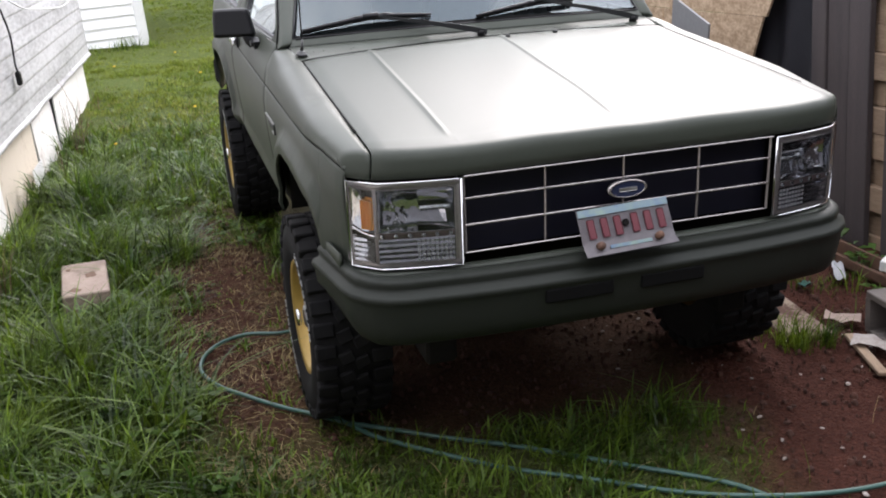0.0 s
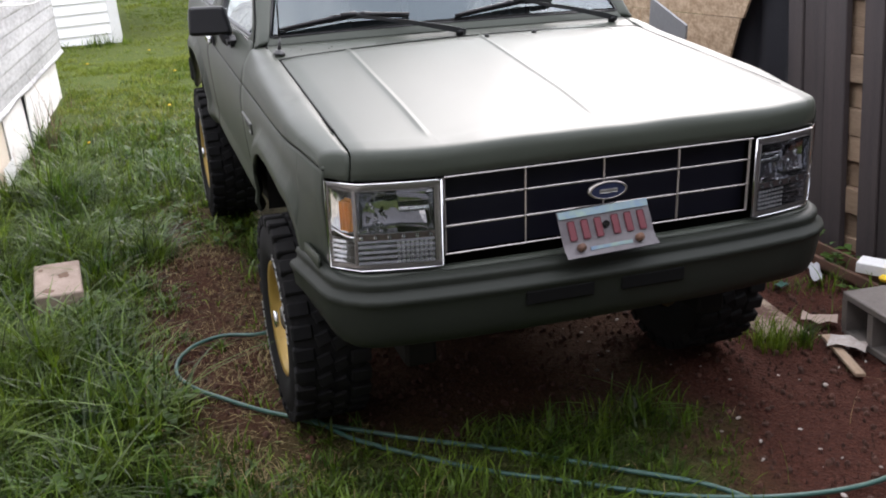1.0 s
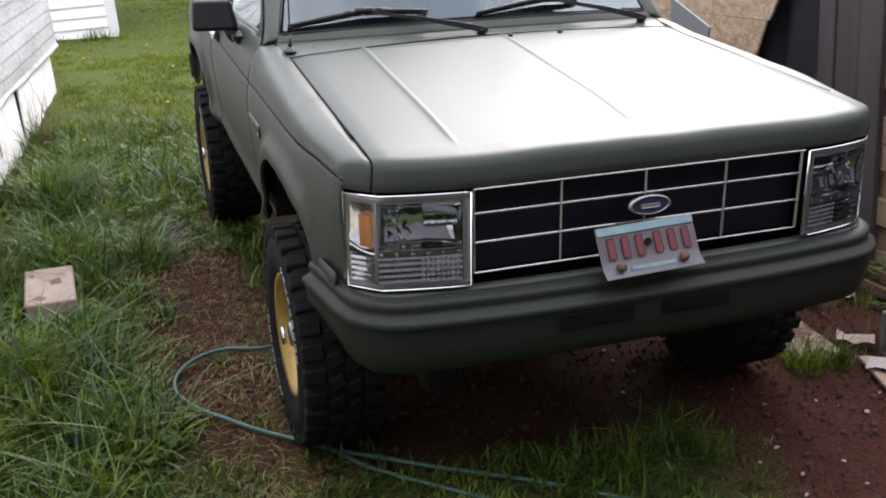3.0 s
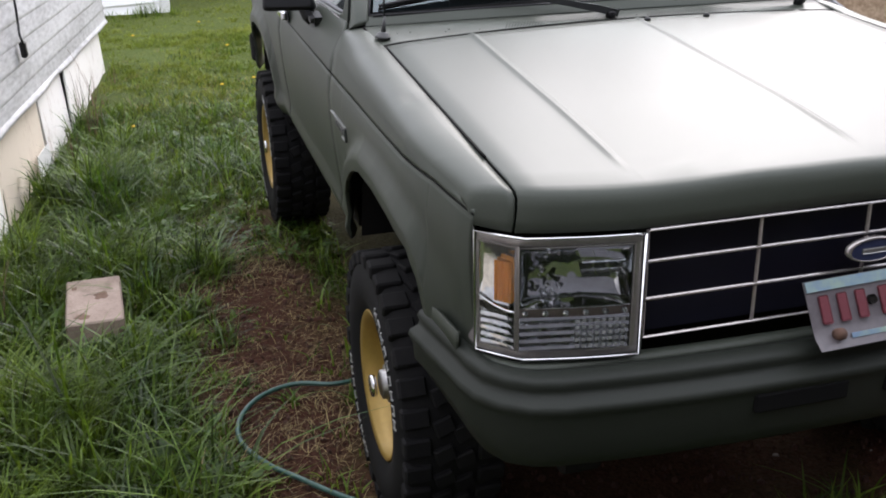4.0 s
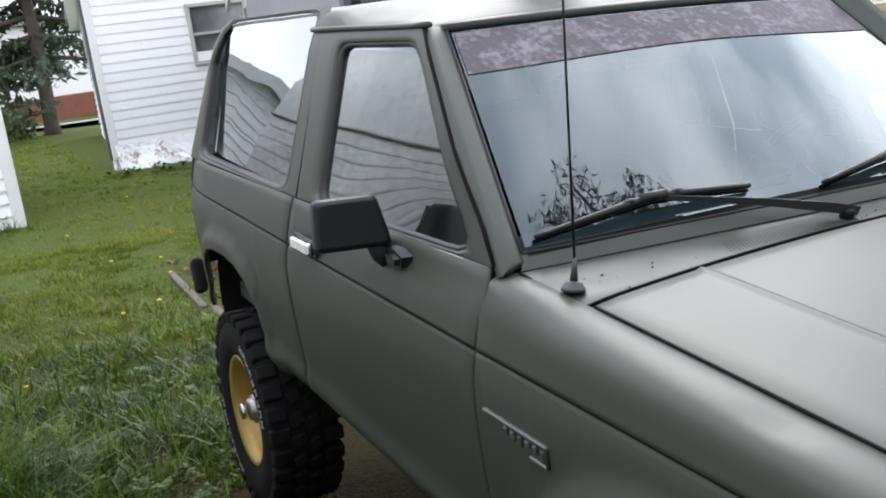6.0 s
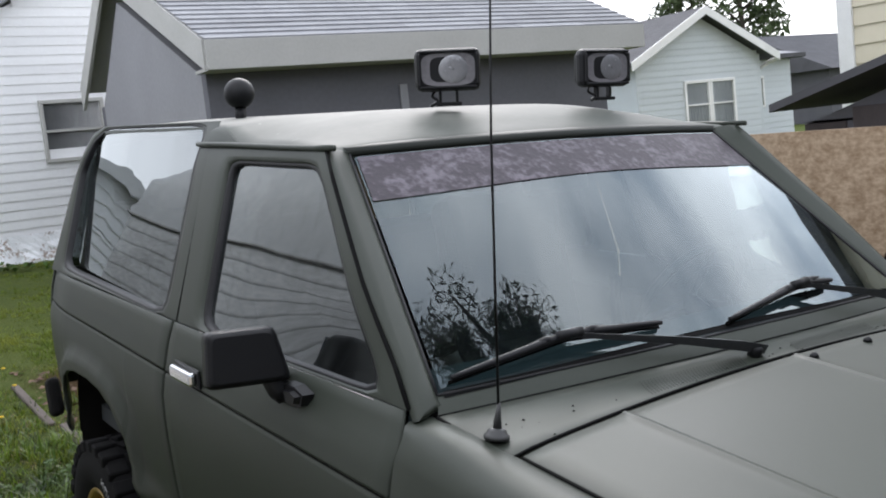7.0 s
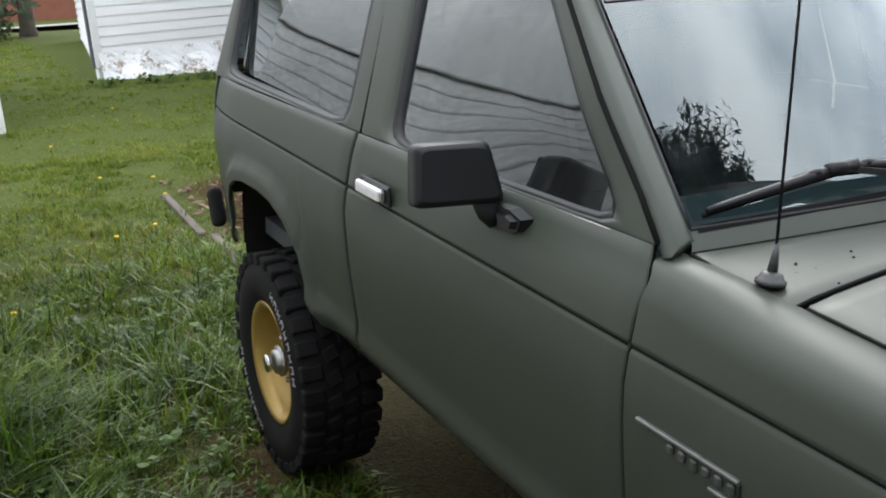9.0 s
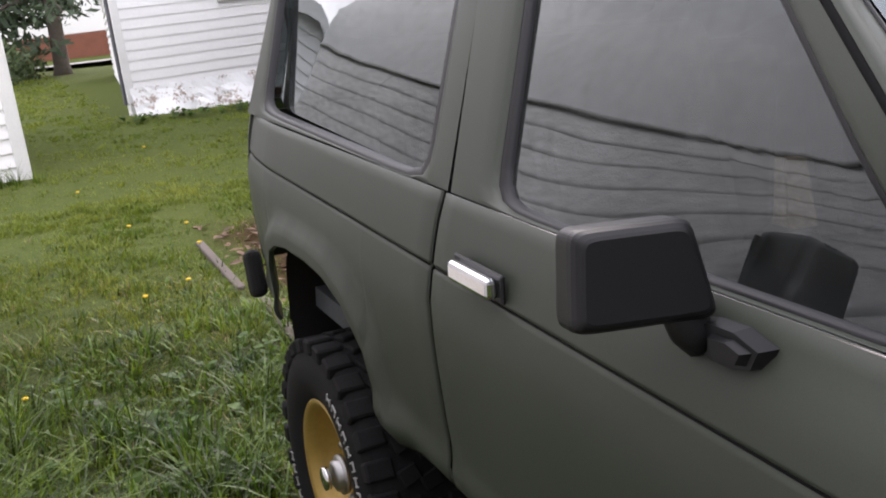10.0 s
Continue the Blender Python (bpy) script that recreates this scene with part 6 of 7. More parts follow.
    q("lamp_strip", (0.514, 0.722), 0.842, 0.861, STRIP_P, 0.003, 6)
    tube("strip_edge", [(s * x, lamp_y(x), 0.862 + LAMP_UP) for x in np.linspace(0.514, 0.722, 7)], 0.0015, CHROME, h, seg=6)
    # lower ribbed lens: dark shelves, bright prisms towards the grille
    stepped("lower_reflector", 0.514, 0.722, 0.772, 0.842, 9, 0.008, m=LENS_BOWL)
    for i in range(8):
        for j in range(5):
            x, z = 0.522 + i * 0.0125, 0.776 + j * 0.0132
            q("prism", (x, x + 0.007), z, z + 0.006, LENS_RIB, 0.002, 2, 2)
    for i in range(6):
        x = 0.526 + i * 0.037
        tube("diode", [(s * x, lamp_y(x) - 0.003, 0.8515 + LAMP_UP), (s * x, lamp_y(x) + 0.012, 0.8515 + LAMP_UP)], 0.0062, CHROME, h, seg=10)
    # corner lens: amber over ribbed clear
    bowl("corner_reflector", 0.728, 0.780, 0.862, 0.990, 0.010, 9, 7)
    q("amber_reflector", (0.733, 0.757), 0.868, 0.950, AMBER, 0.002, 5)
    for k in range(3):
        x = 0.737 + 0.008 * k
        tube("amber_rib", [(s * x, lamp_y(x) + 0.001, LAMP_UP + z) for z in (0.869, 0.949)], 0.0014, AMBER, h, seg=5)
    tube("corner_divider", [(s * x, lamp_y(x) - 0.001, LAMP_UP + 0.852 + 0.020 * ((x - 0.728) / 0.05) ** 2) for x in np.linspace(0.728, 0.780, 7)], 0.0034, CHROME, h, seg=6)
    stepped("corner_lower", 0.728, 0.780, 0.772, 0.846, 10, 0.008, 0, 7, LENS_CH)
    q("lens_cover", (0.498, 0.784), 0.760, 1.000, CLEAR, -0.004, 14).visible_shadow = False
    # dark return behind the lamp towards the fender
    rows = [[(s * 0.787, 0.170, z), (s * 0.789, 0.20, z)] for z in (0.772, 1.016)]
    sheet("lamp_side", rows, BEZEL, h)
    return h


def bumper():
    prof = [(0.030, 0.752), (0.005, 0.758), (-0.016, 0.753), (-0.024, 0.742), (-0.018, 0.730), (-0.022, 0.720), (-0.044, 0.712), (-0.050, 0.701), (-0.044, 0.690), (-0.038, 0.678), (-0.034, 0.64), (-0.026, 0.595), (-0.010, 0.560), (0.02, 0.543), (0.06, 0.538)]
    rows = []
    for u in np.linspace(-1, 1, 61):
        a = abs(u)
        if a < 0.72:
            x = 0.63 * a / 0.72
            y, nx, ny = 0.030 * (x / 0.63) ** 3, 0.05 * (x / 0.63), 1.0
        else:
            t = (a - 0.72) / 0.28
            ang = min(1.0, t / 0.55) * math.pi / 2
            x = 0.63 + 0.150 * math.sin(ang) + 0.035 * max(0.0, t - 0.55) / 0.45
            y = 0.030 + 0.13 * (1 - math.cos(ang)) + 0.23 * max(0.0, t - 0.55) / 0.45
            nx, ny = math.sin(ang), max(0.0, math.cos(ang))
        lift = 0.0
        row = []
        for dy, z in prof:
            k = (-dy + 0.0)
            zz = z + (0.055 * max(0, a - 0.80) / 0.2 if z < 0.63 else 0)
            row.append((math.copysign(x + nx * k * 0.8, u) - 0.012, y - ny * k, zz))
        rows.append(row)
    b = sheet("front_bumper", rows, PAINT_D, truck, "olive moulded plastic bumper with two air slots", thick=0.012)
    for x0, x1 in ((-0.285, -0.075), (0.01, 0.215)):
        box("air_slot", (x0, -0.043, 0.642), (x1, -0.03, 0.684), SEAM, b, 0.004)
    # end wrap piece between bumper and wheel arch
    for s in (-1, 1):
        rows = [[(s * (0.815 + 0.008 * k), 0.20 + 0.09 * k, z) for z in (0.74, 0.765, 0.785)] for k in range(3)]
        sheet("bumper_extension", rows, PAINT, b, thick=0.01)
    # licence plate, bent and tilted back at the top
    pm = pose(-0.03, -0.018, 0.826, 90 - 30, -1.5, 0.5)
    rows = []
    for i in range(13):
        x = -0.152 + 0.304 * i / 12
        rows.append([(x, -0.076 + 0.152 * j / 6, 0.004 * noise.noise((x * 9, j * 0.6, 4)) + 0.014 * ramp(1.4, 0, j)) for j in range(7)])
    pl = sheet("licence_plate", rows, PLATE_W, b, "bent white plate with red characters", thick=0.002)
    pl.matrix_basis = pm @ Matrix.Diagonal((0.93, 0.90, 1.0, 1.0))
    box("plate_band", (-0.15, 0.052, 0.004), (0.15, 0.075, 0.0065), PLATE_B, pl, 0)
    for i, x in enumerate((-0.115, -0.071, -0.027, 0.030, 0.074, 0.118)):
        box("plate_character", (x - 0.0115, -0.020, 0.0045), (x + 0.0115, 0.042, 0.0065), PLATE_R, pl, 0.003)
    box("plate_emblem", (-0.012, 0.005, 0.0045), (0.008, 0.026, 0.007), SHADOW, pl, 0.006)
    box("plate_line", (-0.07, -0.058, 0.008), (0.07, -0.047, 0.0105), PLATE_B, pl, 0)
    for x in (-0.10, 0.095):
        tube("plate_bolt", [(x, -0.045, 0.0), (x, -0.045, 0.02)], 0.013, RUST, pl, seg=10)
    return b


def wheel(x, y, s, name="wheel"):
    w = new(name)
    w.parent = truck
    w.empty_display_size = 0.1
    # local: axle along x, outer side towards -x (side -1)
    R0 = 0.362
    prof = [(0.12, 0.195), (0.125, 0.23), (0.13, 0.28), (0.122, 0.325), (0.105, 0.347), (0.08, 0.352), (-0.08, 0.352), (-0.105, 0.347), (-0.122, 0.325), (-0.130, 0.28), (-0.126, 0.235), (-0.112, 0.205), (-0.105, 0.195)]
    vs, fs = lathe_x(prof, 56)
    tyre = mesh_part("tyre", vs, fs, RUBBER, w, "mud-terrain tyre with white outlined lettering", smooth=True)
    # tread lugs
    bm = bmesh.new()
    n = 30
    for i in range(n):
        a = 2 * math.pi * i / n
        rot = Matrix.Rotation(a, 4, 'X')
        add_box(bm, (-0.126, -0.026, 0.325), (-0.058, 0.022, 0.3625), 0.005, rot @ Matrix.Rotation(0.05, 4, 'X'))
        add_box(bm, (0.058, -0.022, 0.325), (0.126, 0.026, 0.3625), 0.005, rot @ Matrix.Rotation(-0.05, 4, 'X'))
        add_box(bm, (-0.053, -0.025, 0.34), (-0.003, 0.018, 0.364), 0.004, rot @ Matrix.Rotation(0.10, 4, 'X') @ pose(0, 0, 0, 0, 0, 18))
        add_box(bm, (0.003, -0.018, 0.34), (0.053, 0.025, 0.364), 0.004, rot @ Matrix.Rotation(0.02, 4, 'X') @ pose(0, 0, 0, 0, 0, 18))
    part("tread", bm, RUBBER, tyre)
    # raised white outlined lettering, unreadable: plain bars
    for base in (0.4, 3.5):
        for i in range(9):
            bm = bmesh.new()
            a = base + i * 0.125
            rot = Matrix.Rotation(a, 4, 'X')
            add_box(bm, (-0.1325, -0.014, 0.275), (-0.129, -0.010, 0.297), 0, rot)
            add_box(bm, (-0.1325, 0.006, 0.275), (-0.129, 0.010, 0.297), 0, rot)
            add_box(bm, (-0.1325, -0.0105, 0.293 if i % 2 else 0.283), (-0.129, 0.0065, 0.297 if i % 2 else 0.287), 0, rot)
            part("sidewall_bar", bm, LETTER_W, tyre)
    # rim
    prof = [(0.10, 0.197), (-0.105, 0.197), (-0.112, 0.205), (-0.116, 0.200), (-0.108, 0.186), (-0.07, 0.178), (-0.03, 0.168), (-0.02, 0.155), (-0.035, 0.12), (-0.048, 0.085), (-0.05, 0.062), (-0.03, 0.058), (-0.03, 0.0)]
    vs, fs = lathe_x(prof, 48)
    rim = mesh_part("rim", vs, fs, GOLD, w, "gold painted steel rim", smooth=True)
    for i in range(10):
        a = 2 * math.pi * i / 10
        bm = bmesh.new()
        add_box(bm, (-0.028, -0.016, 0.128), (-0.022, 0.016, 0.150), 0.006, Matrix.Rotation(a, 4, 'X'))
        part("vent_hole", bm, SEAM, rim)
    for i in range(5):
        a = 2 * math.pi * (i + 0.5) / 5
        c = Matrix.Rotation(a, 4, 'X') @ Vector((0, 0, 0.072))
        tube("wheel_nut", [(-0.045, c.y, c.z), (-0.065, c.y, c.z)], 0.010, STEEL, rim, seg=6)
    tube("hub", [(-0.03, 0, 0), (-0.10, 0, 0), (-0.105, 0, 0)], [0.042, 0.040, 0.03], STEEL, w, "bare steel locking hub", 20)
    for a, b in ((-0.075, 0.052), (-0.118, 0.030)):
        tube("hub_cap", [(a, 0, 0), (a - 0.012, 0, 0)], b, STEEL if a > -0.1 else CHROME, w, seg=20)
    w.matrix_basis = pose(x, y, 0.345, 0, 0, 0 if s < 0 else 180)
    return w


def roof_lamp(x, y, yaw):
    l = new("roof_lamp")
    l.parent = truck
    l["label"] = "square black spot lamp on the roof"
    bm = bmesh.new()
    add_box(bm, (-0.09, -0.02, -0.058), (0.09, 0.03, 0.058), 0.018, seg=2)
    add_box(bm, (-0.075, 0.03, -0.046), (0.075, 0.055, 0.046), 0.012, seg=2)
    part("housing", bm, BLACK, l)
    bm = bmesh.new()
    add_box(bm, (-0.078, -0.028, 0.044), (0.078, -0.018, 0.052), 0.003)
    add_box(bm, (-0.078, -0.028, -0.052), (0.078, -0.018, -0.044), 0.003)
    for k in (-0.0815, 0.0735):
        add_box(bm, (k, -0.028, -0.0435), (k + 0.008, -0.018, 0.0435), 0.003)
    part("rim", bm, BLACK, l)
    rows = [[(ww * math.copysign(abs(math.cos(a)) ** 0.5, math.cos(a)), yy, hh * math.copysign(abs(math.sin(a)) ** 0.5, math.sin(a))) for a in np.linspace(0, 2 * math.pi, 33)[:-1]] for ww, hh, yy in ((0.074, 0.044, -0.0215), (0.062, 0.038, -0.0205), (0.05, 0.034, -0.0203))]
    sheet("lens", rows, LAMP_DK, l, "dull ribbed lens", closed=True)
    rows = [[(0.014 + rr * 1.05 * math.cos(a), -0.0206 + dd, rr * math.sin(a)) for a in np.linspace(0, 2 * math.pi, 25)[:-1]] for rr, dd in ((0.038, -0.0008), (0.034, -0.0018), (0.020, -0.0024), (0.002, -0.0026))]
    sheet("reflector", rows, LAMP_BR, l, "bright round reflector", closed=True)
    bm = bmesh.new()
    for k in (-0.027, 0.019):
        add_box(bm, (k, -0.004, -0.088), (k + 0.008, 0.018, -0.056), 0.002)
    add_box(bm, (-0.036, -0.012, -0.098), (0.036, 0.024, -0.088), 0.003)
    part("bracket", bm, BLACK, l)
    tube("cable", smooth_curve([(-0.03, 0.03, -0.05), (-0.045, 0.02, -0.07), (-0.030, 0.0, -0.085), (-0.05, -0.004, -0.098)], 4), 0.004, BLACK, l, seg=6)
    l.matrix_basis = pose(x, y, 1.834, 0, 0, yaw)
    return l


def interior():
    box("dashboard", (-0.68, 1.50, 0.95), (0.72, 1.80, 1.17), INTERIOR, truck, 0.05, "grey dashboard")
    box("floor_pan", (-0.72, 1.42, 0.66), (0.72, 3.8, 0.72), INTERIOR, truck, 0)
    for sx in (-0.36, 0.40):
        bm = bmesh.new()
        add_box(bm, (sx - 0.24, 2.05, 0.78), (sx + 0.24, 2.55, 0.98), 0.05, seg=2)
        add_box(bm, (sx - 0.24, 0, 0), (sx + 0.24, 0.14, 0.56), 0.05, Matrix.Translation((0, 2.5, 0.92)) @ Matrix.Rotation(-0.28, 4, 'X'), seg=2)
        add_box(bm, (sx - 0.13, 0, 0), (sx + 0.13, 0.09, 0.17), 0.035, Matrix.Translation((0, 2.67, 1.46)) @ Matrix.Rotation(-0.2, 4, 'X'), seg=2)
        part("seat", bm, SEAT, truck, "dark cloth seat")
    bm = bmesh.new()
    add_box(bm, (-0.6, 3.2, 0.75), (0.6, 3.4, 1.32), 0.05, seg=2)
    part("rear_seat", bm, SEAT, truck)
    c = Vector((0.42, 1.86, 1.17))
    ring = [c + Matrix.Rotation(radians(-62), 3, 'X') @ Vector((0.185 * math.cos(a), 0.185 * math.sin(a), 0)) for a in np.linspace(0, 2 * math.pi, 29)]
    sw = tube("steering_wheel", ring, 0.014, BLACK, truck)
    for a in (0.2, math.pi - 0.2, -math.pi / 2):
        tube("spoke", [c, c + Matrix.Rotation(radians(-62), 3, 'X') @ Vector((0.18 * math.cos(a), 0.18 * math.sin(a), 0))], 0.012, BLACK, sw)
    tube("column", [c, c + Vector((0, -0.25, -0.12))], 0.03, BLACK, sw)
    box("rear_mirror", (-0.09, 1.93, 1.50), (0.13, 1.96, 1.555), BLACK, truck, 0.015)


def rear_end():
    rows = []
    for z in np.linspace(0.76, 1.2, 8):
        rows.append([(x * half(z) * 0.962, 3.905 + 0.02 * (1 - x * x), z) for x in np.linspace(-1, 1, 13)])
    sheet("tailgate", rows, PAINT, truck, thick=0.012)
    rows = [[lean((x * (ux(z) - 0.008), 3.905 + 0.02 * (1 - x * x), z)) for x in np.linspace(-1, 1, 13)] for z in np.linspace(1.2, 1.69, 6)]
    sheet("rear_window", rows, SIDE_GLASS, truck)
    for s in (-1, 1):
        rows = [[(s * x, y, z) for y, z in ((3.545, 0.885), (3.600, 0.840), (3.640, 0.76), (3.655, 0.66), (3.650, 0.56), (3.640, 0.47))] for x in (0.795, 0.70, 0.60)]
        sheet("mud_flap", rows, SHADOW, truck, "black rubber mud flap", thick=0.006)
    bm = bmesh.new()
    add_box(bm, (-0.50, 3.90, 0.66), (0.50, 4.03, 0.765), 0.03, seg=2)
    rb = part("rear_bumper", bm, BLACK, truck, "black rear bumper")
    for s in (-1, 1):
        bm = bmesh.new()
        lo, hi = sorted((s * 0.79, s * 0.838))
        add_box(bm, (lo, -0.045, -0.075), (hi, 0.045, 0.075), 0.022, Matrix.Translation((0, 3.945, 0.70)) @ Matrix.Rotation(radians(-18), 4, 'X'), seg=3)
        part("bumper_end", bm, RUBBER, rb)


inner_body()
bonnet()
for s in (-1, 1):
    fender(s)
    door(s)
    quarter(s)
roof()
windscreen()
cowl()
front_face()
bumper()
interior()
rear_end()
for s in (-1, 1):
    wheel(s * 0.745, 0.810, s)
    wheel(s * 0.745, 3.228, s)
wiper(-0.010, 1.315, (-0.965, 0.034), (-0.595, 0.090), (-0.262, 0.074), "wiper")
wiper(0.660, 1.345, (-0.010, 0.032), (0.395, 0.102), (0.598, 0.096), "wiper")
roof_lamp(-0.075, 2.27, -32)
roof_lamp(0.505, 2.27, -8)
# dark round dome lamp further back
rows = [[(-0.29 + 0.052 * math.sin(b) * math.cos(a), 3.2 + 0.052 * math.sin(b) * math.sin(a), 1.812 + 0.052 * math.cos(b)) for a in np.linspace(0, 2 * math.pi, 25)[:-1]] for b in np.linspace(0.02, 2.6, 12)]
dome = sheet("roof_dome", rows, BLACK, truck, "dark round dome lamp", closed=True)
tube("stem", [(-0.29, 3.2, 1.70), (-0.29, 3.2, 1.77)], 0.02, BLACK, dome)
# whip aerial on a magnetic foot
bz = 1.178
vs, fs = [], []
ax, ay = -0.722, 1.270
aer = tube("aerial_foot", [lean((ax, ay, bz)), lean((ax, ay, bz + 0.006)), lean((ax, ay, bz + 0.008)), lean((ax, ay, bz + 0.014)), lean((ax, ay, bz + 0.018))], [0.022, 0.022, 0.018, 0.016, 0.008], FOOT_G, truck, "whip aerial on a small grey foot", 20)
tube("aerial_spring", [lean((ax, ay, bz + 0.016)), lean((ax, ay, bz + 0.06))], [0.008, 0.003], FOOT_G, aer)
tube("aerial_whip", [lean((ax, ay, bz + 0.05)), (ax + 0.03, ay, bz + 0.5), (ax + 0.05, ay, bz + 1.05)], [0.0026, 0.0022, 0.0016], BLACK, aer, seg=6)
# ---------------------------------------------------------------- loose things on the ground
def ground_n(x, y):
    e = 0.05
    return Vector((ground_z(x - e, y) - ground_z(x + e, y), ground_z(x, y - e) - ground_z(x, y + e), 2 * e)).normalized()


def lay(x, y, yaw=0.0, dz=0.0):
    n = ground_n(x, y)
    return Matrix.Translation((x, y, ground_z(x, y) + dz)) @ n.to_track_quat("Z", "Y").to_matrix().to_4x4() @ Matrix.Rotation(n.to_track_quat("Z", "Y").to_euler().z * -1 + radians(yaw), 4, 'Z')


def wood_block():
    b = thing("wood_block", "square-cut pinkish timber block with a dark knot hole", "block", Matrix.Translation((-1.665, 2.24, ground_z(-1.665, 2.24) - 0.022)) @ pose(0, 0, 0, 3.4, 2.2, 3))
    bm = bmesh.new()
    add_box(bm, (-0.103, -0.215, -0.03), (0.103, 0.215, 0.125), 0.006)
    part("body", bm, BLOCK_W, b)
    rng = random.Random(31)
    for nm, cx, cy, rx, ry in (("knot_hole", 0.03, 0.03, 0.036, 0.050), ("stain", -0.045, -0.15, 0.030, 0.034), ("stain", -0.07, 0.13, 0.014, 0.022)):
        ring = [(cx + rx * q * math.cos(a), cy + ry * q * math.sin(a)) for a, q in ((6.283 * k / 15, rng.uniform(0.55, 1.1)) for k in range(15))]
        vs = [(x, y, 0.1252) for x, y in ring] + [(cx + (x - cx) * 0.7, cy + (y - cy) * 0.7, 0.1265) for x, y in ring] + [(cx, cy, 0.1262)]
        fs = grid_faces(2, 15, True) + [(15 + k, 15 + (k + 1) % 15, 30) for k in range(15)]
        mesh_part(nm, vs, fs, KNOT, b)


wood_block()


HOSE_WAY = set()                # ground that the hose has pressed flat


def hose():
    def g(pts, lift=0.012):
        return [(x, y, ground_z(x, y) + lift) for x, y in pts]
    a = smooth_curve(g([(-0.70, 1.50), (-0.86, 1.47), (-1.0, 1.51), (-1.12, 1.46), (-1.20, 1.34), (-1.21, 1.20), (-1.15, 1.06), (-1.07, 0.96), (-0.97, 0.84), (-0.86, 0.74), (-0.78, 0.66), (-0.62, 0.53), (-0.45, 0.41), (-0.29, 0.30), (-0.13, 0.18), (0.06, 0.02), (0.26, -0.14), (0.34, -0.24)]), 6)
    b = smooth_curve(g([(-0.80, 0.72), (-0.74, 0.60), (-0.65, 0.47), (-0.39, 0.22), (-0.12, 0.02), (0.10, -0.13), (0.26, -0.215), (0.45, -0.28), (0.71, -0.32), (1.05, -0.30), (1.5, -0.4), (2.2, -0.9)]), 6)
    for p in a + b:
        HOSE_WAY.add((round(p.x / 0.03), round(p.y / 0.03)))
    h = thing("garden_hose", "green garden hose lying looped in the grass", "hose")
    for k, (pts, nm) in enumerate(((a, "hose_run"), (b, "hose_run"))):
        pts = [p + Vector((0, 0, 0.006 * noise.noise((p.x * 3, p.y * 3, k)))) for p in pts]
        tube(nm, pts, 0.0082, HOSE, h, seg=10)


hose()


def cinder_block():
    c = thing("cinder_block", "grey concrete block with two square cores", "block", Matrix.Translation((1.45, 0.42, ground_z(1.45, 0.42) - 0.008)) @ pose(0, 0, 0, 0, 0, -98))
    # lies on its side: cores face the camera side
    bm = bmesh.new()
    L, H, D = 0.39, 0.19, 0.19
    xs = [0, 0.032, 0.173, 0.215, 0.355, L]
    add_box(bm, (0, 0, 0), (L, D, 0.03), 0.004)
    add_box(bm, (0, 0, H - 0.03), (L, D, H), 0.004)
    for a, b in ((0, 0.034), (0.178, 0.212), (L - 0.034, L)):
        add_box(bm, (a, 0, 0.03), (b, D, H - 0.03), 0.0)
    add_box(bm, (0.034, D * 0.6, 0.03), (L - 0.034, D * 0.62, H - 0.03), 0.0)
    part("body", bm, CINDER, c, at=Matrix.Translation((-L / 2, -D / 2, 0)))


cinder_block()


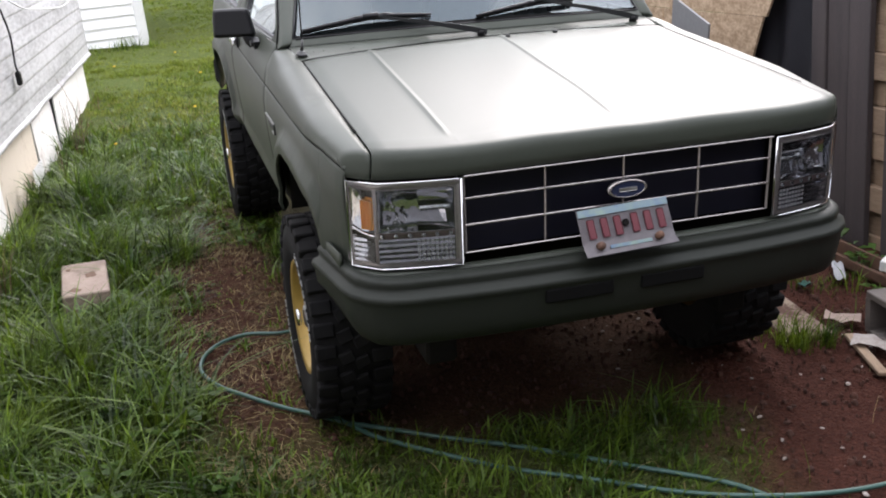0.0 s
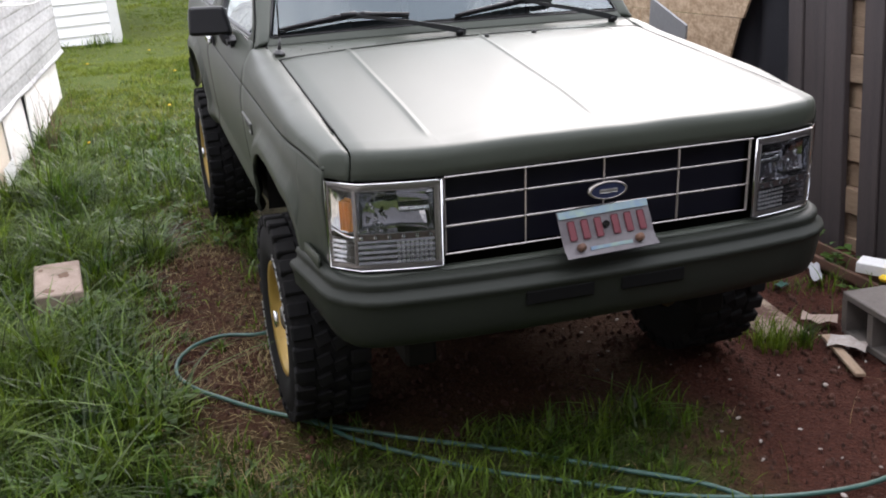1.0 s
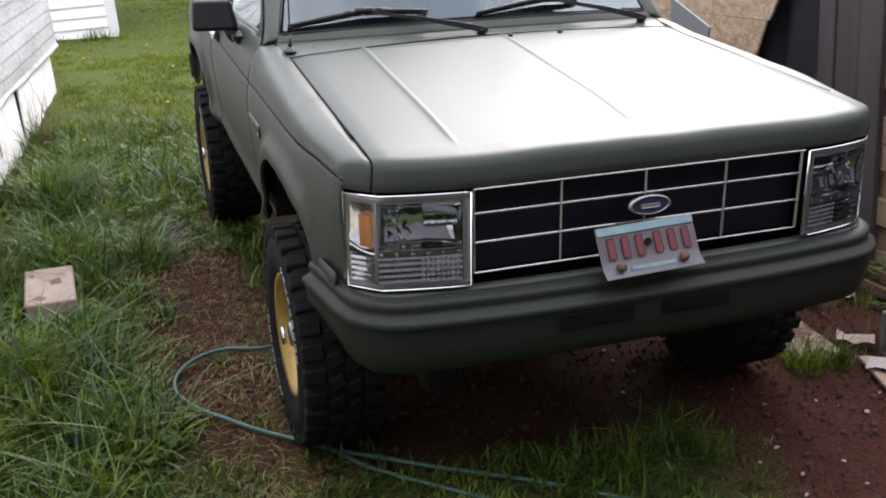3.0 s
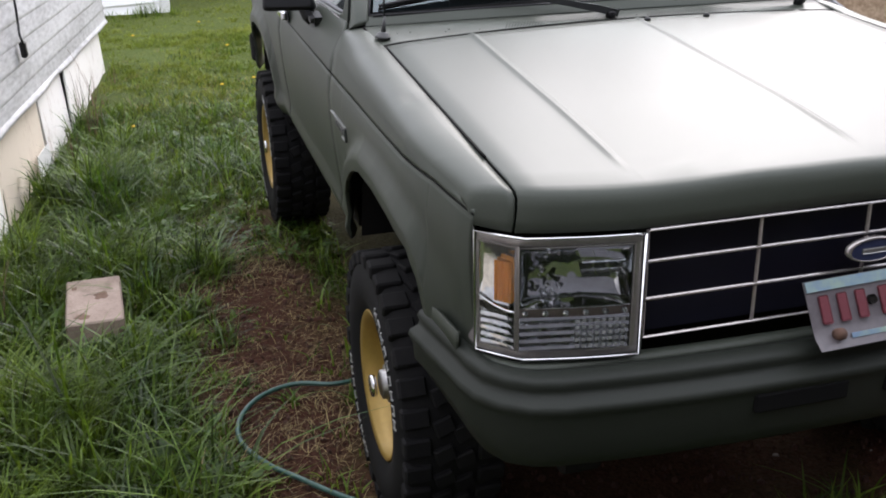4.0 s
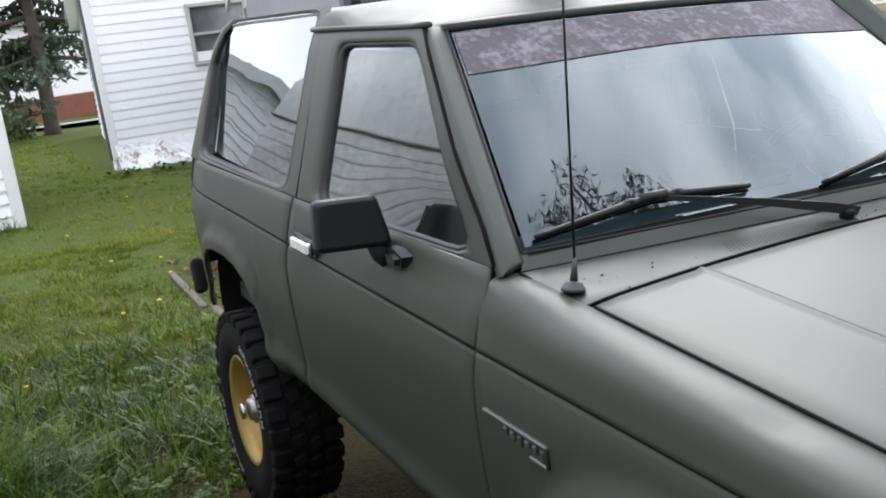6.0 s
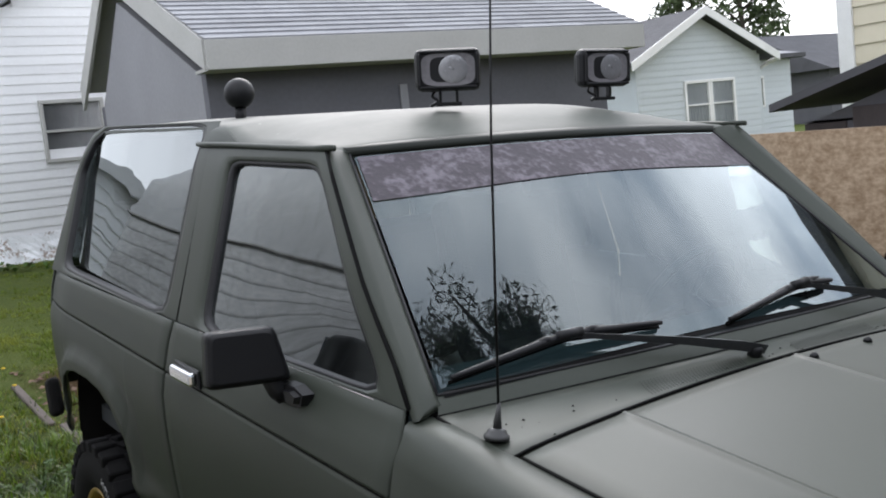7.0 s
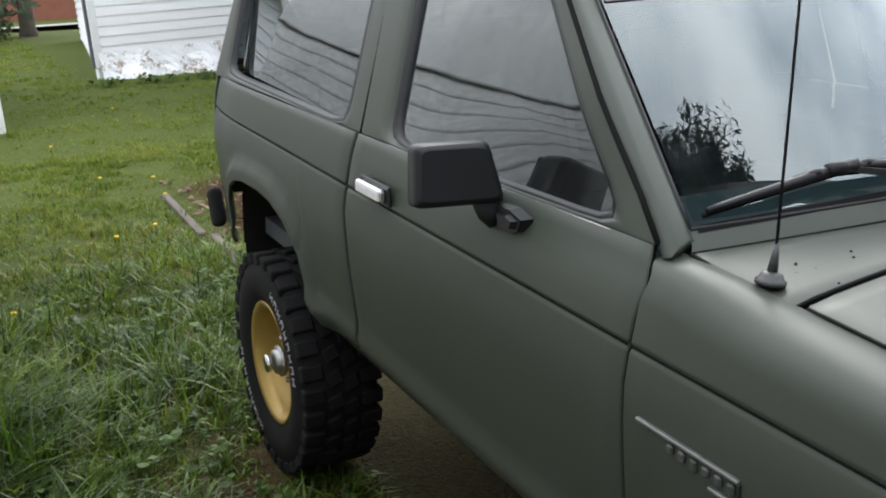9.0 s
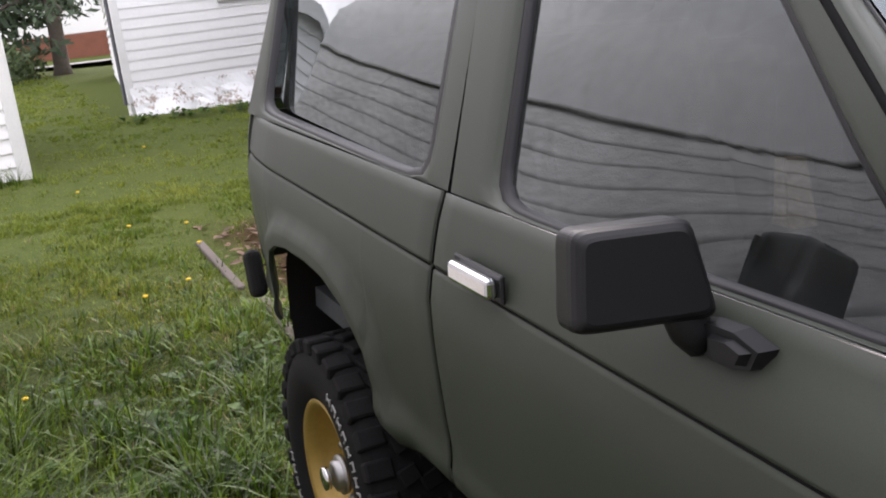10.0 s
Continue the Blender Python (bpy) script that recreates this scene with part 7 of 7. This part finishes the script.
def slab_and_bits():
    s = box("paving_slab", (-0.10, -0.30, -0.05), (0.10, 0.30, 0.008), SLAB, None, 0.005, at=lay(1.17, 0.94, -3, 0.0) @ Matrix.Rotation(radians(1.5), 4, "X"))
    tagged(s, "earth-stained slab half buried beside the wheel", "slab")
    w = box("wood_stick", (-0.02, -0.17, 0), (0.02, 0.17, 0.016), LUMBER, None, 0.003, at=lay(1.222, 0.42, -17, 0.004))
    tagged(w, "short sawn stick lying on the earth", "stick")
    r = thing("steel_beam", "rusty steel angle lying along the plank wall", "beam", lay(1.785, 0.95, 3, 0.0))
    box("web", (-0.05, -0.75, 0.0), (0.05, 0.75, 0.012), RUST, r, 0.002)
    box("flange", (0.044, -0.75, 0.012), (0.056, 0.75, 0.075), RUST, r, 0.002)
    box("flange", (-0.056, -0.75, 0.012), (-0.044, 0.75, 0.055), RUST, r, 0.002)
    b = box("white_carton", (-0.05, -0.09, 0), (0.05, 0.09, 0.05), TRIM_W, None, 0.004, at=lay(1.80, 0.90, 35, 0.08))
    tagged(b, "small white carton on the steel beam", "carton")
    y = box("yellow_bottle", (-0.018, -0.035, 0), (0.018, 0.035, 0.03), YELLOW, None, 0.012, at=lay(1.755, 0.80, 30, 0.08))
    tagged(y, "small yellow plastic bottle on the steel beam", "bottle")
    rng = random.Random(5)
    # scraps of paper and plastic
    for k, (x, yy, sx, sy, m, lab) in enumerate(((1.404, 1.05, 0.035, 0.02, HOSE, "crumpled green plastic scrap on the earth"), (1.64, 1.13, 0.11, 0.025, SHEET_G, "pale blue plastic scrap under the beam"),
                                                 (1.33, 0.70, 0.07, 0.04, BLOCK_W, "crumpled brown paper beside the block"), (1.285, 0.47, 0.05, 0.07, CHIP, "torn pale paper beside the block"))):
        rows = [[(sx * (i / 4 - 0.5) * 2, sy * (j / 4 - 0.5) * 2, 0.02 + 0.02 * rng.random()) for j in range(5)] for i in range(5)]
        ob = sheet("litter_scrap", rows, m, thick=0.002)
        ob.matrix_basis = lay(x, yy, rng.random() * 180, 0.0)
        tagged(ob, lab, "litter", "litter by the fence")
    # pale chips strewn on the earth
    vs, fs = [], []
    for i in range(150):
        x, yy = rng.uniform(0.25, 1.9), rng.uniform(-1.0, 1.3)
        if soil(x, yy) < 0.55:
            continue
        r = rng.uniform(0.003, 0.011)
        z = ground_z(x, yy) + 0.002
        k = len(vs)
        a0 = rng.random() * 6
        el, tilt = rng.uniform(0.4, 1.0), rng.uniform(-0.3, 0.3)
        for lift, f in ((0.0, 1.0), (0.4 * r, 0.75)):
            for q in range(6):
                a = a0 + q * 1.047
                u, w = r * f * math.cos(a) * rng.uniform(0.75, 1.25), r * f * el * math.sin(a) * rng.uniform(0.75, 1.25)
                vs.append((x + u * math.cos(a0) - w * math.sin(a0), yy + u * math.sin(a0) + w * math.cos(a0), z + lift + tilt * u))
        fs += [(k + q, k + (q + 1) % 6, k + 6 + (q + 1) % 6, k + 6 + q) for q in range(6)] + [tuple(k + 6 + q for q in range(6))]
    tagged(mesh_part("stone_chips", vs, fs, CHIP), "pale chips and small stones strewn on the earth", "gravel", kind="stuff")
    # dark clods
    vs, fs = [], []
    for i in range(6500):
        x, yy = rng.uniform(-1.5, 1.9), rng.uniform(-1.2, 3.2)
        if soil(x, yy) < 0.5:
            continue
        r = 0.003 + 0.011 * rng.random() ** 2.5
        z = ground_z(x, yy) - 0.012
        k = len(vs)
        a0 = rng.random() * 6
        top = 0.012 + 0.018 * noise.noise((x * 1.7, yy * 1.7, 5)) + 0.010 * noise.noise((x * 6, yy * 6, 9)) + r * rng.uniform(0.1, 0.6)
        for lift, f in ((0.0, 1.0), (top * 0.7, 0.85), (top, 0.4)):
            for q in range(6):
                a = a0 + q * 1.047
                vs.append((x + r * f * math.cos(a) * rng.uniform(0.7, 1.3), yy + r * f * math.sin(a) * rng.uniform(0.7, 1.3), z + lift))
        fs += [(k + 6 * b + q, k + 6 * b + (q + 1) % 6, k + 6 * b + 6 + (q + 1) % 6, k + 6 * b + 6 + q) for b in (0, 1) for q in range(6)] + [tuple(k + 12 + q for q in range(6))]
    tagged(mesh_part("earth_clods", vs, fs, CLOD), "crumbs of dark red-brown earth", "earth", kind="stuff")


slab_and_bits()


# old planks lying in the grass behind the truck
def lying_planks():
    for x, y, yaw, l in ((-0.375, 6.62, -1, 0.56), (-0.345, 5.56, -2.5, 0.46)):
        ob = box("old_plank", (-0.03, -l, -0.05), (0.022, l, 0.022), PLANK_O, None, 0.006, at=lay(x, y, yaw, 0.0))
        tagged(ob, "weathered grey edging plank half sunk in grass", "plank", "planks behind the truck")
    rng = random.Random(8)
    vs, fs = [], []
    for _ in range(420):                # dead leaves and bark behind the edging
        x, y = rng.uniform(-0.31, 0.45), rng.uniform(5.0, 7.6)
        p, a, r = Vector((x, y, ground_z(x, y) + rng.uniform(0.012, 0.035))), rng.random() * 6.28, rng.uniform(0.012, 0.045)
        u, v = Vector((math.cos(a), math.sin(a), rng.uniform(-0.3, 0.3))) * r, Vector((-math.sin(a), math.cos(a), rng.uniform(-0.3, 0.3))) * r * rng.uniform(0.25, 0.6)
        k = len(vs)
        vs += [p - u, p - u * 0.2 - v, p + u, p + u * 0.1 + v + Vector((0, 0, r * 0.3))]
        fs += [(k, k + 1, k + 2), (k, k + 2, k + 3)]
    tagged(mesh_part("leaf_litter", vs, fs, STALK), "brown dead leaves and bark bits behind the plank", "leaf litter", kind="stuff")


lying_planks()


# ---------------------------------------------------------------- trees
def leaf_cloud(rng, centre, rad, n, size, squash=0.7, slim=0.45):
    vs, fs = [], []
    for i in range(n):
        d = Vector((rng.gauss(0, 1), rng.gauss(0, 1), rng.gauss(0, 1))).normalized() * (rng.random() ** 0.45)
        p = Vector(centre) + Vector((d.x * rad, d.y * rad, d.z * rad * squash))
        a, b = Vector((rng.gauss(0, 1), rng.gauss(0, 1), rng.gauss(0, 1))).normalized(), Vector((rng.gauss(0, 1), rng.gauss(0, 1), rng.gauss(0, 0.6))).normalized()
        s = size * rng.uniform(0.6, 1.4)
        k = len(vs)
        vs += [p - a * s, p + b * s * slim, p + a * s, p - b * s * slim]
        fs.append((k, k + 1, k + 2, k + 3))
    return vs, fs


def tree(x, y, h, crown, seed, leaf, label, conifer=False, spread=1.6, size=0.16, n=2600, slim=0.45):
    rng = random.Random(seed)
    z0 = ground_z(x, y) - 0.1
    t = thing("tree", label, "tree", Matrix.Translation((x, y, z0)))
    pts = smooth_curve([(0, 0, 0), (0.06, 0.02, h * 0.3), (-0.05, 0.05, h * 0.65), (0.03, 0, h)], 6)
    r0 = h * 0.022
    tube("trunk", pts, [r0 * (1.25 if i == 0 else 1) * (1 - 0.85 * i / (len(pts) - 1)) for i in range(len(pts))], BARK, t, seg=10)
    lv, lf = [], []
    levels = 16 if conifer else 12
    for i in range(levels):
        f = i / (levels - 1)
        z = crown + (h - crown) * f
        for k in range(5 if conifer else 3):
            a = rng.random() * 6.28
            ln = (spread * (1 - f) ** 0.8 + 0.15) * rng.uniform(0.7, 1.15) if conifer else spread * (0.5 + math.sin(math.pi * (0.12 + 0.8 * f))) * rng.uniform(0.5, 1.1)
            tip = Vector((math.cos(a) * ln, math.sin(a) * ln, z + (-0.22 * ln if conifer else 0.35 * ln)))
            v, q = tube_geo([(0, 0, z), ((tip.x) * 0.5, tip.y * 0.5, (z + tip.z) / 2 + 0.05), tip], [r0 * 0.35 * (1 - 0.6 * f), r0 * 0.2, r0 * 0.06], 5)
            mesh_part("limb", v, q, BARK, t, smooth=True)
            m = max(12, n // (levels * 4))
            for g in range(3):
                c = Vector((0, 0, z)).lerp(tip, 0.45 + 0.27 * g)
                v, q = leaf_cloud(rng, c, ln * (0.26 if conifer else 0.36), m // 3, size, 0.35 if conifer else 0.7, slim)
                o = len(lv)
                lv += v
                lf += [tuple(o + j for j in face) for face in q]
    mesh_part("crown", lv, lf, leaf, t)
    return t


tree(0.55, 26.0, 9.0, 2.0, 3, LEAF_D, "tall spruce with drooping limbs beyond the lawn", True, 2.6, 0.12, 9000)
tree(-1.1, 27.5, 8.0, 1.2, 5, LEAF_D, "dark spruce beyond the lawn", True, 2.3, 0.13, 9000)
tree(-3.2, 29.0, 10.0, 1.5, 8, LEAF_D, "dark spruce beyond the lawn", True, 2.8, 0.16, 10000)
tree(35.0, 29.3, 9.4, 2.4, 11, LEAF_T, "leafy tree behind the blue house", False, 2.2, 0.22, 7000)
tree(31.8, 29.8, 8.0, 2.4, 12, LEAF_T, "leafy tree behind the blue house", False, 1.3, 0.2, 3000)
tree(3.50, 0.66, 9.4, 7.4, 31, LEAF_D, "tall dark cedar behind the plank wall", False, 0.66, 0.055, 18000, slim=0.22)
tree(-7.5, -8.0, 9.0, 1.5, 21, LEAF_D, "dark spruce behind the yard", True, 2.4, 0.15, 3000)
tree(2.5, -11.0, 10.0, 1.5, 22, LEAF_D, "dark spruce behind the yard", True, 2.6, 0.15, 3000)
tree(-14.0, -3.0, 8.0, 2.0, 23, LEAF_T, "leafy tree behind the mobile home", False, 2.4, 0.25, 3000)


def bushes(name, spots, label, size=0.07, n=700):
    rng = random.Random(17)
    for x, y, r in spots:
        v, f = leaf_cloud(rng, (0, 0, r * 0.6), r, n, size, 0.8)
        ob = mesh_part(name, v, f, LEAF_T)
        ob.matrix_basis = Matrix.Translation((x, y, ground_z(x, y)))
        tagged(ob, label, "bush", "bushes by the lane")


bushes("bush", ((-1.6, 22.0, 0.9), (-0.9, 23.5, 0.7), (-2.6, 21.0, 1.0), (-0.3, 25.0, 0.5)), "loose green bush beyond the shed")
# ---------------------------------------------------------------- grass
def inside_things(x, y):
    if (round(x / 0.03), round(y / 0.03)) in HOSE_WAY:
        return True
    if abs(x) < 0.62 and 0.45 < y < 3.9:          # no blades under the truck: dark bare turf stands in for its shade
        return True
    if -1.78 < x < -1.55 and 2.02 < y < 2.46:
        return True
    if y > 10.35 and x < -1.0 and y < 13.8:
        return True
    if y > 14.1 and x > 0.2:
        return True
    if x > 1.95:
        return True
    if x < -1.69 - 0.09 * (7.65 - y) and y < 7.7:
        return True
    for wy in (0.81, 3.23):
        for wx in (-0.77, 0.72):
            if abs(x - wx) < 0.13 and abs(y - wy) < 0.17:
                return True
    return False


def blades(name, rng, count, area, height, width, material, keep, label, lean_amt=0.6, segs=3, category="grass", clump=9, spread=0.022, fall=None):
    """Grass in clumps: the blades of a clump share a root, arch outwards from it and are much of one height."""
    x0, x1, y0, y1 = area
    V, F = [], []
    n = 0
    while n < count:
        cx, cy = rng.uniform(x0, x1), rng.uniform(y0, y1)
        many = max(1, int(clump * rng.uniform(0.5, 1.6)))
        n += many
        k = keep(cx, cy)
        if k <= 0:
            continue
        patch = 0.8 + 0.8 * noise.noise((cx * 1.7, cy * 1.7, 4.0)) + 0.7 * noise.noise((cx * 5, cy * 5, 1.0))
        tall = height * max(0.3, patch) * rng.uniform(0.7, 1.35) * (fall(cy) if fall else 1.0)
        comb = 2.6 * noise.noise((cx * 1.1, cy * 1.1, 8))
        for _ in range(many):
            x, y = cx + rng.gauss(0, spread), cy + rng.gauss(0, spread)
            if rng.random() > k or inside_things(x, y):
                continue
            h = tall * rng.uniform(0.5, 1.25)
            w = width * rng.uniform(0.6, 1.35)
            r = rng.random()
            a = math.atan2(y - cy, x - cx) + rng.uniform(-0.7, 0.7) if r < 0.6 else (comb + rng.uniform(-0.6, 0.6) if r < 0.8 else rng.random() * 6.283)
            l = lean_amt * rng.uniform(0.2, 1.5)
            dx, dy = math.cos(a), math.sin(a)
            px, py = -dy * w, dx * w
            z = ground_z(x, y) - 0.012
            o = len(V)
            for s in range(segs):
                t = s / segs
                bend = l * h * t * t
                zz = z + h * t * (1 - 0.35 * l * t)
                ww = 1 - 0.6 * t
                V.append((x + dx * bend - px * ww, y + dy * bend - py * ww, zz))
                V.append((x + dx * bend + px * ww, y + dy * bend + py * ww, zz))
            V.append((x + dx * l * h, y + dy * l * h, z + h * (1 - 0.35 * l)))
            for s in range(segs - 1):
                F.append((o + 2 * s, o + 2 * s + 1, o + 2 * s + 3, o + 2 * s + 2))
            F.append((o + 2 * segs - 2, o + 2 * segs - 1, o + 2 * segs))
    ob = mesh_part(name, V, F, material)
    return tagged(ob, label, category, kind="stuff")


def leaves(name, rng, count, area, size, material, keep, label):
    """Broad weed leaves in small rosettes."""
    x0, x1, y0, y1 = area
    V, F = [], []
    for _ in range(count):
        x, y = rng.uniform(x0, x1), rng.uniform(y0, y1)
        k = keep(x, y) * (0.4 + 1.2 * max(0, noise.noise((x * 1.6, y * 1.6, 11))))
        if rng.random() > k or inside_things(x, y):
            continue
        z = ground_z(x, y)
        for q in range(rng.randint(3, 6)):
            a, s = rng.random() * 6.283, size * rng.uniform(0.6, 1.4)
            up = rng.uniform(0.25, 1.0)
            d, p = Vector((math.cos(a), math.sin(a), up)).normalized(), Vector((-math.sin(a), math.cos(a), 0))
            c = Vector((x, y, z + rng.uniform(0.0, 0.06)))
            o = len(V)
            V += [c, c + d * s * 0.45 + p * s * 0.26, c + d * s * 0.45 - p * s * 0.26 + Vector((0, 0, 0.004)), c + d * s * 0.8 + p * s * 0.16 - Vector((0, 0, 0.01)), c + d * s * 0.8 - p * s * 0.16 - Vector((0, 0, 0.01)), c + d * s - Vector((0, 0, 0.03 * up))]
            F += [(o, o + 1, o + 2), (o + 1, o + 3, o + 4, o + 2), (o + 3, o + 5, o + 4)]
    return tagged(mesh_part(name, V, F, material), label, "weeds", kind="stuff")


g_rng = random.Random(42)


def lush(x, y):
    return max(0.0, 1 - 1.25 * soil(x, y))


def thin(x, y):
    return 0.12 + 0.88 * lush(x, y)


def mown(y):
    """Blade height falls off towards the mown lawn."""
    return lerp((3.0, 4.5, 6.0, 7.5, 9.0), (1.0, 0.85, 0.6, 0.45, 0.4), y)


def edge(x, y):
    """Thicker growth along the home's wall, none on the worn track."""
    return lush(x, y) * (0.45 + 0.55 * ramp(-0.05, 0.30, noise.noise((x * 2.4, y * 2.4, 21))))


blades("lawn_grass", g_rng, 44000, (-2.3, 0.75, -1.1, 3.2), 0.075, 0.0034, GRASS, lush, "fresh green uncut grass beside the truck")
blades("lawn_grass", g_rng, 44000, (-2.3, 0.4, -1.1, 3.4), 0.115, 0.0048, GRASS_B, edge, "long clumped grass beside the truck", 0.95, 4, clump=13, spread=0.022, fall=lambda y: lerp((-0.5, 1.4, 2.2), (0.7, 0.85, 1.1), y))
blades("lawn_grass", g_rng, 66000, (-2.2, 0.8, 3.2, 8.0), 0.15, 0.0050, GRASS_B, lambda x, y: edge(x, y) * (1 - 0.85 * ramp(4.6, 6.4, y)), "fresh green uncut grass behind the truck", 0.8, 3, clump=13, spread=0.022, fall=mown)
blades("lawn_grass", g_rng, 34000, (-2.2, 0.8, 3.2, 8.2), 0.06, 0.0036, GRASS_F, lush, "short yellow-green lawn behind the truck", fall=mown)
blades("lawn_grass", g_rng, 52000, (-2.2, 1.6, 4.8, 9.0), 0.055, 0.0045, GRASS_F, lambda x, y: lush(x, y) * ramp(4.8, 7.0, y), "sunlit yellow-green lawn")
blades("lawn_grass", g_rng, 46000, (-2.0, 4.0, 8.0, 14.2), 0.045, 0.006, GRASS_F, lush, "short green lawn", segs=2)
blades("lawn_grass", g_rng, 18000, (-1.2, 1.2, 14.0, 27.0), 0.05, 0.011, GRASS_F, lambda x, y: 1.0 if x < 0.25 else 0.0, "short green lawn between the buildings", segs=2)
blades("tall_grass", g_rng, 13000, (-2.25, -1.15, 0.3, 5.6), 0.24, 0.0044, GRASS_B, lambda x, y: ramp(-1.35, -1.85, x + 0.06 * (y - 4)), "tall arching grass along the skirting", 0.95, 4)
blades("grass_tuft", g_rng, 12000, (-2.1, -1.15, -0.4, 4.6), 0.15, 0.0044, GRASS_B, lambda x, y: ramp(0.1, 0.5, noise.noise((x * 3, y * 3, 6))), "long arching grass tufts", 1.0, 4)
blades("edge_grass", g_rng, 7000, (-0.75, 0.9, -0.4, 1.1), 0.10, 0.0028, GRASS, lambda x, y: max(0.8 * ramp(0.05, 0.35, noise.noise((x * 2.5, y * 2.5, 3))), ramp(0.4, 0.1, y) * 0.7) * ramp(0.55, 0.35, x), "straggling grass in front of the truck")
blades("slab_tuft", g_rng, 900, (0.98, 1.22, 0.54, 0.70), 0.12, 0.0026, GRASS, lambda x, y: ramp(0.085, 0.02, math.hypot(x - 1.05, y - 0.62)) + 0.7 * ramp(0.05, 0.01, math.hypot(x - 1.165, y - 0.60)), "grass tuft at the edge of the slab")
blades("earth_straws", g_rng, 34, (0.3, 1.9, -0.9, 1.3), 0.10, 0.0012, STRAW, lambda x, y: 0.7, "single dry straws lying on the earth", 2.6, 3, "straw", clump=1)
blades("dry_straw", g_rng, 5000, (-1.5, 0.3, -1.0, 3.4), 0.050, 0.0011, STRAW, lambda x, y: ramp(0.15, 0.6, soil(x, y)) * (0.9 if x < 0.35 else 0.05), "dry flattened straw on worn ground", 2.2, 3, "straw", clump=2, spread=0.03)
blades("dry_straw", g_rng, 7000, (-2.2, 0.6, -1.0, 8.0), 0.09, 0.0020, STRAW, lambda x, y: 0.5 * lush(x, y), "dry stalks among the grass", 1.2, 3, "straw")
blades("dry_stalks", g_rng, 420, (-2.35, -1.55, 1.5, 7.5), 0.42, 0.0022, STALK, lambda x, y: 1.0 if abs(x + 1.60 + 0.0902 * (7.65 - y)) < 0.10 else 0.0, "dry brown weed stalks against the skirting", 0.35, 4, "weeds")
blades("dry_straw", g_rng, 5000, (-1.5, -0.6, 0.2, 3.2), 0.030, 0.0012, STRAW, lambda x, y: ramp(0.12, 0.5, soil(x, y)), "short yellowed grass on worn ground", 2.4, 3, "straw", clump=3, spread=0.03)
blades("track_tufts", g_rng, 9000, (-1.5, -0.65, 0.2, 3.8), 0.060, 0.0036, GRASS, lambda x, y: 0.8 * ramp(0.12, 0.4, noise.noise((x * 6, y * 6, 41))), "small green tufts in the trodden track", 1.2, 3, clump=12, spread=0.02)
blades("dry_straw", g_rng, 9000, (-1.55, -0.5, -0.8, 3.6), 0.055, 0.0016, STRAW, lambda x, y: ramp(0.5, 0.1, abs(x + 1.0)) * ramp(-0.15, 0.25, noise.noise((x * 3, y * 1.6, 31))), "yellowed straw in the trodden track", 1.8, 3, "straw", clump=5, spread=0.03)
blades("block_tuft", g_rng, 1500, (-1.84, -1.48, 1.90, 2.02), 0.135, 0.0042, GRASS_B, lambda x, y: 0.8, "grass growing against the timber block", 0.8, 4)
blades("fence_weeds", g_rng, 2600, (0.9, 1.95, 0.6, 1.9), 0.12, 0.003, GRASS, lambda x, y: ramp(0.12, 0.4, noise.noise((x * 3.3, y * 3.3, 2))), "weeds sprouting beside the planks")
leaves("broad_weeds", g_rng, 2600, (-2.2, -0.3, -1.0, 5.2), 0.066, GRASS_L, lambda x, y: lush(x, y) * ramp(-0.05, 0.25, noise.noise((x * 4, y * 4, 14))) * (1.0 if x < -0.92 or y > 4.1 else 0.0), "broad-leaved weeds and clover in the grass")
leaves("broad_weeds", g_rng, 260, (-1.2, -0.55, 2.6, 4.6), 0.042, GRASS_L, lambda x, y: 0.9, "broad weeds round the rear wheel")
leaves("fence_leaves", g_rng, 60, (1.5, 1.95, 0.9, 1.9), 0.07, GRASS_L, lambda x, y: 0.9, "leafy weeds at the foot of the planks")
leaves("house_weeds", g_rng, 260, (0.1, 4.6, 13.2, 13.7), 0.09, GRASS_L, lambda x, y: 0.9, "weeds along the house foundation")
blades("shed_weeds", g_rng, 420, (-2.2, -1.05, 10.15, 10.4), 0.15, 0.005, GRASS, lambda x, y: 0.8, "short weeds at the shed's foot")

# dandelions
for k in range(12):
    x, y = g_rng.uniform(-1.6, 0.6), g_rng.uniform(3.6, 12)
    if soil(x, y) > 0.3 or inside_things(x, y):
        continue
    z = ground_z(x, y)
    d = thing("dandelion", "small yellow dandelion in the grass", "flower", Matrix.Translation((x, y, z)), "dandelions")
    tube("stalk", [(0, 0, 0), (0.004, 0, 0.09)], 0.002, GRASS_L, d, seg=5)
    bm = bmesh.new()
    bmesh.ops.create_icosphere(bm, subdivisions=1, radius=0.016, matrix=Matrix.Translation((0.004, 0, 0.092)) @ Matrix.Diagonal((1, 1, 0.5, 1)))
    part("flower_head", bm, YELLOW, d)
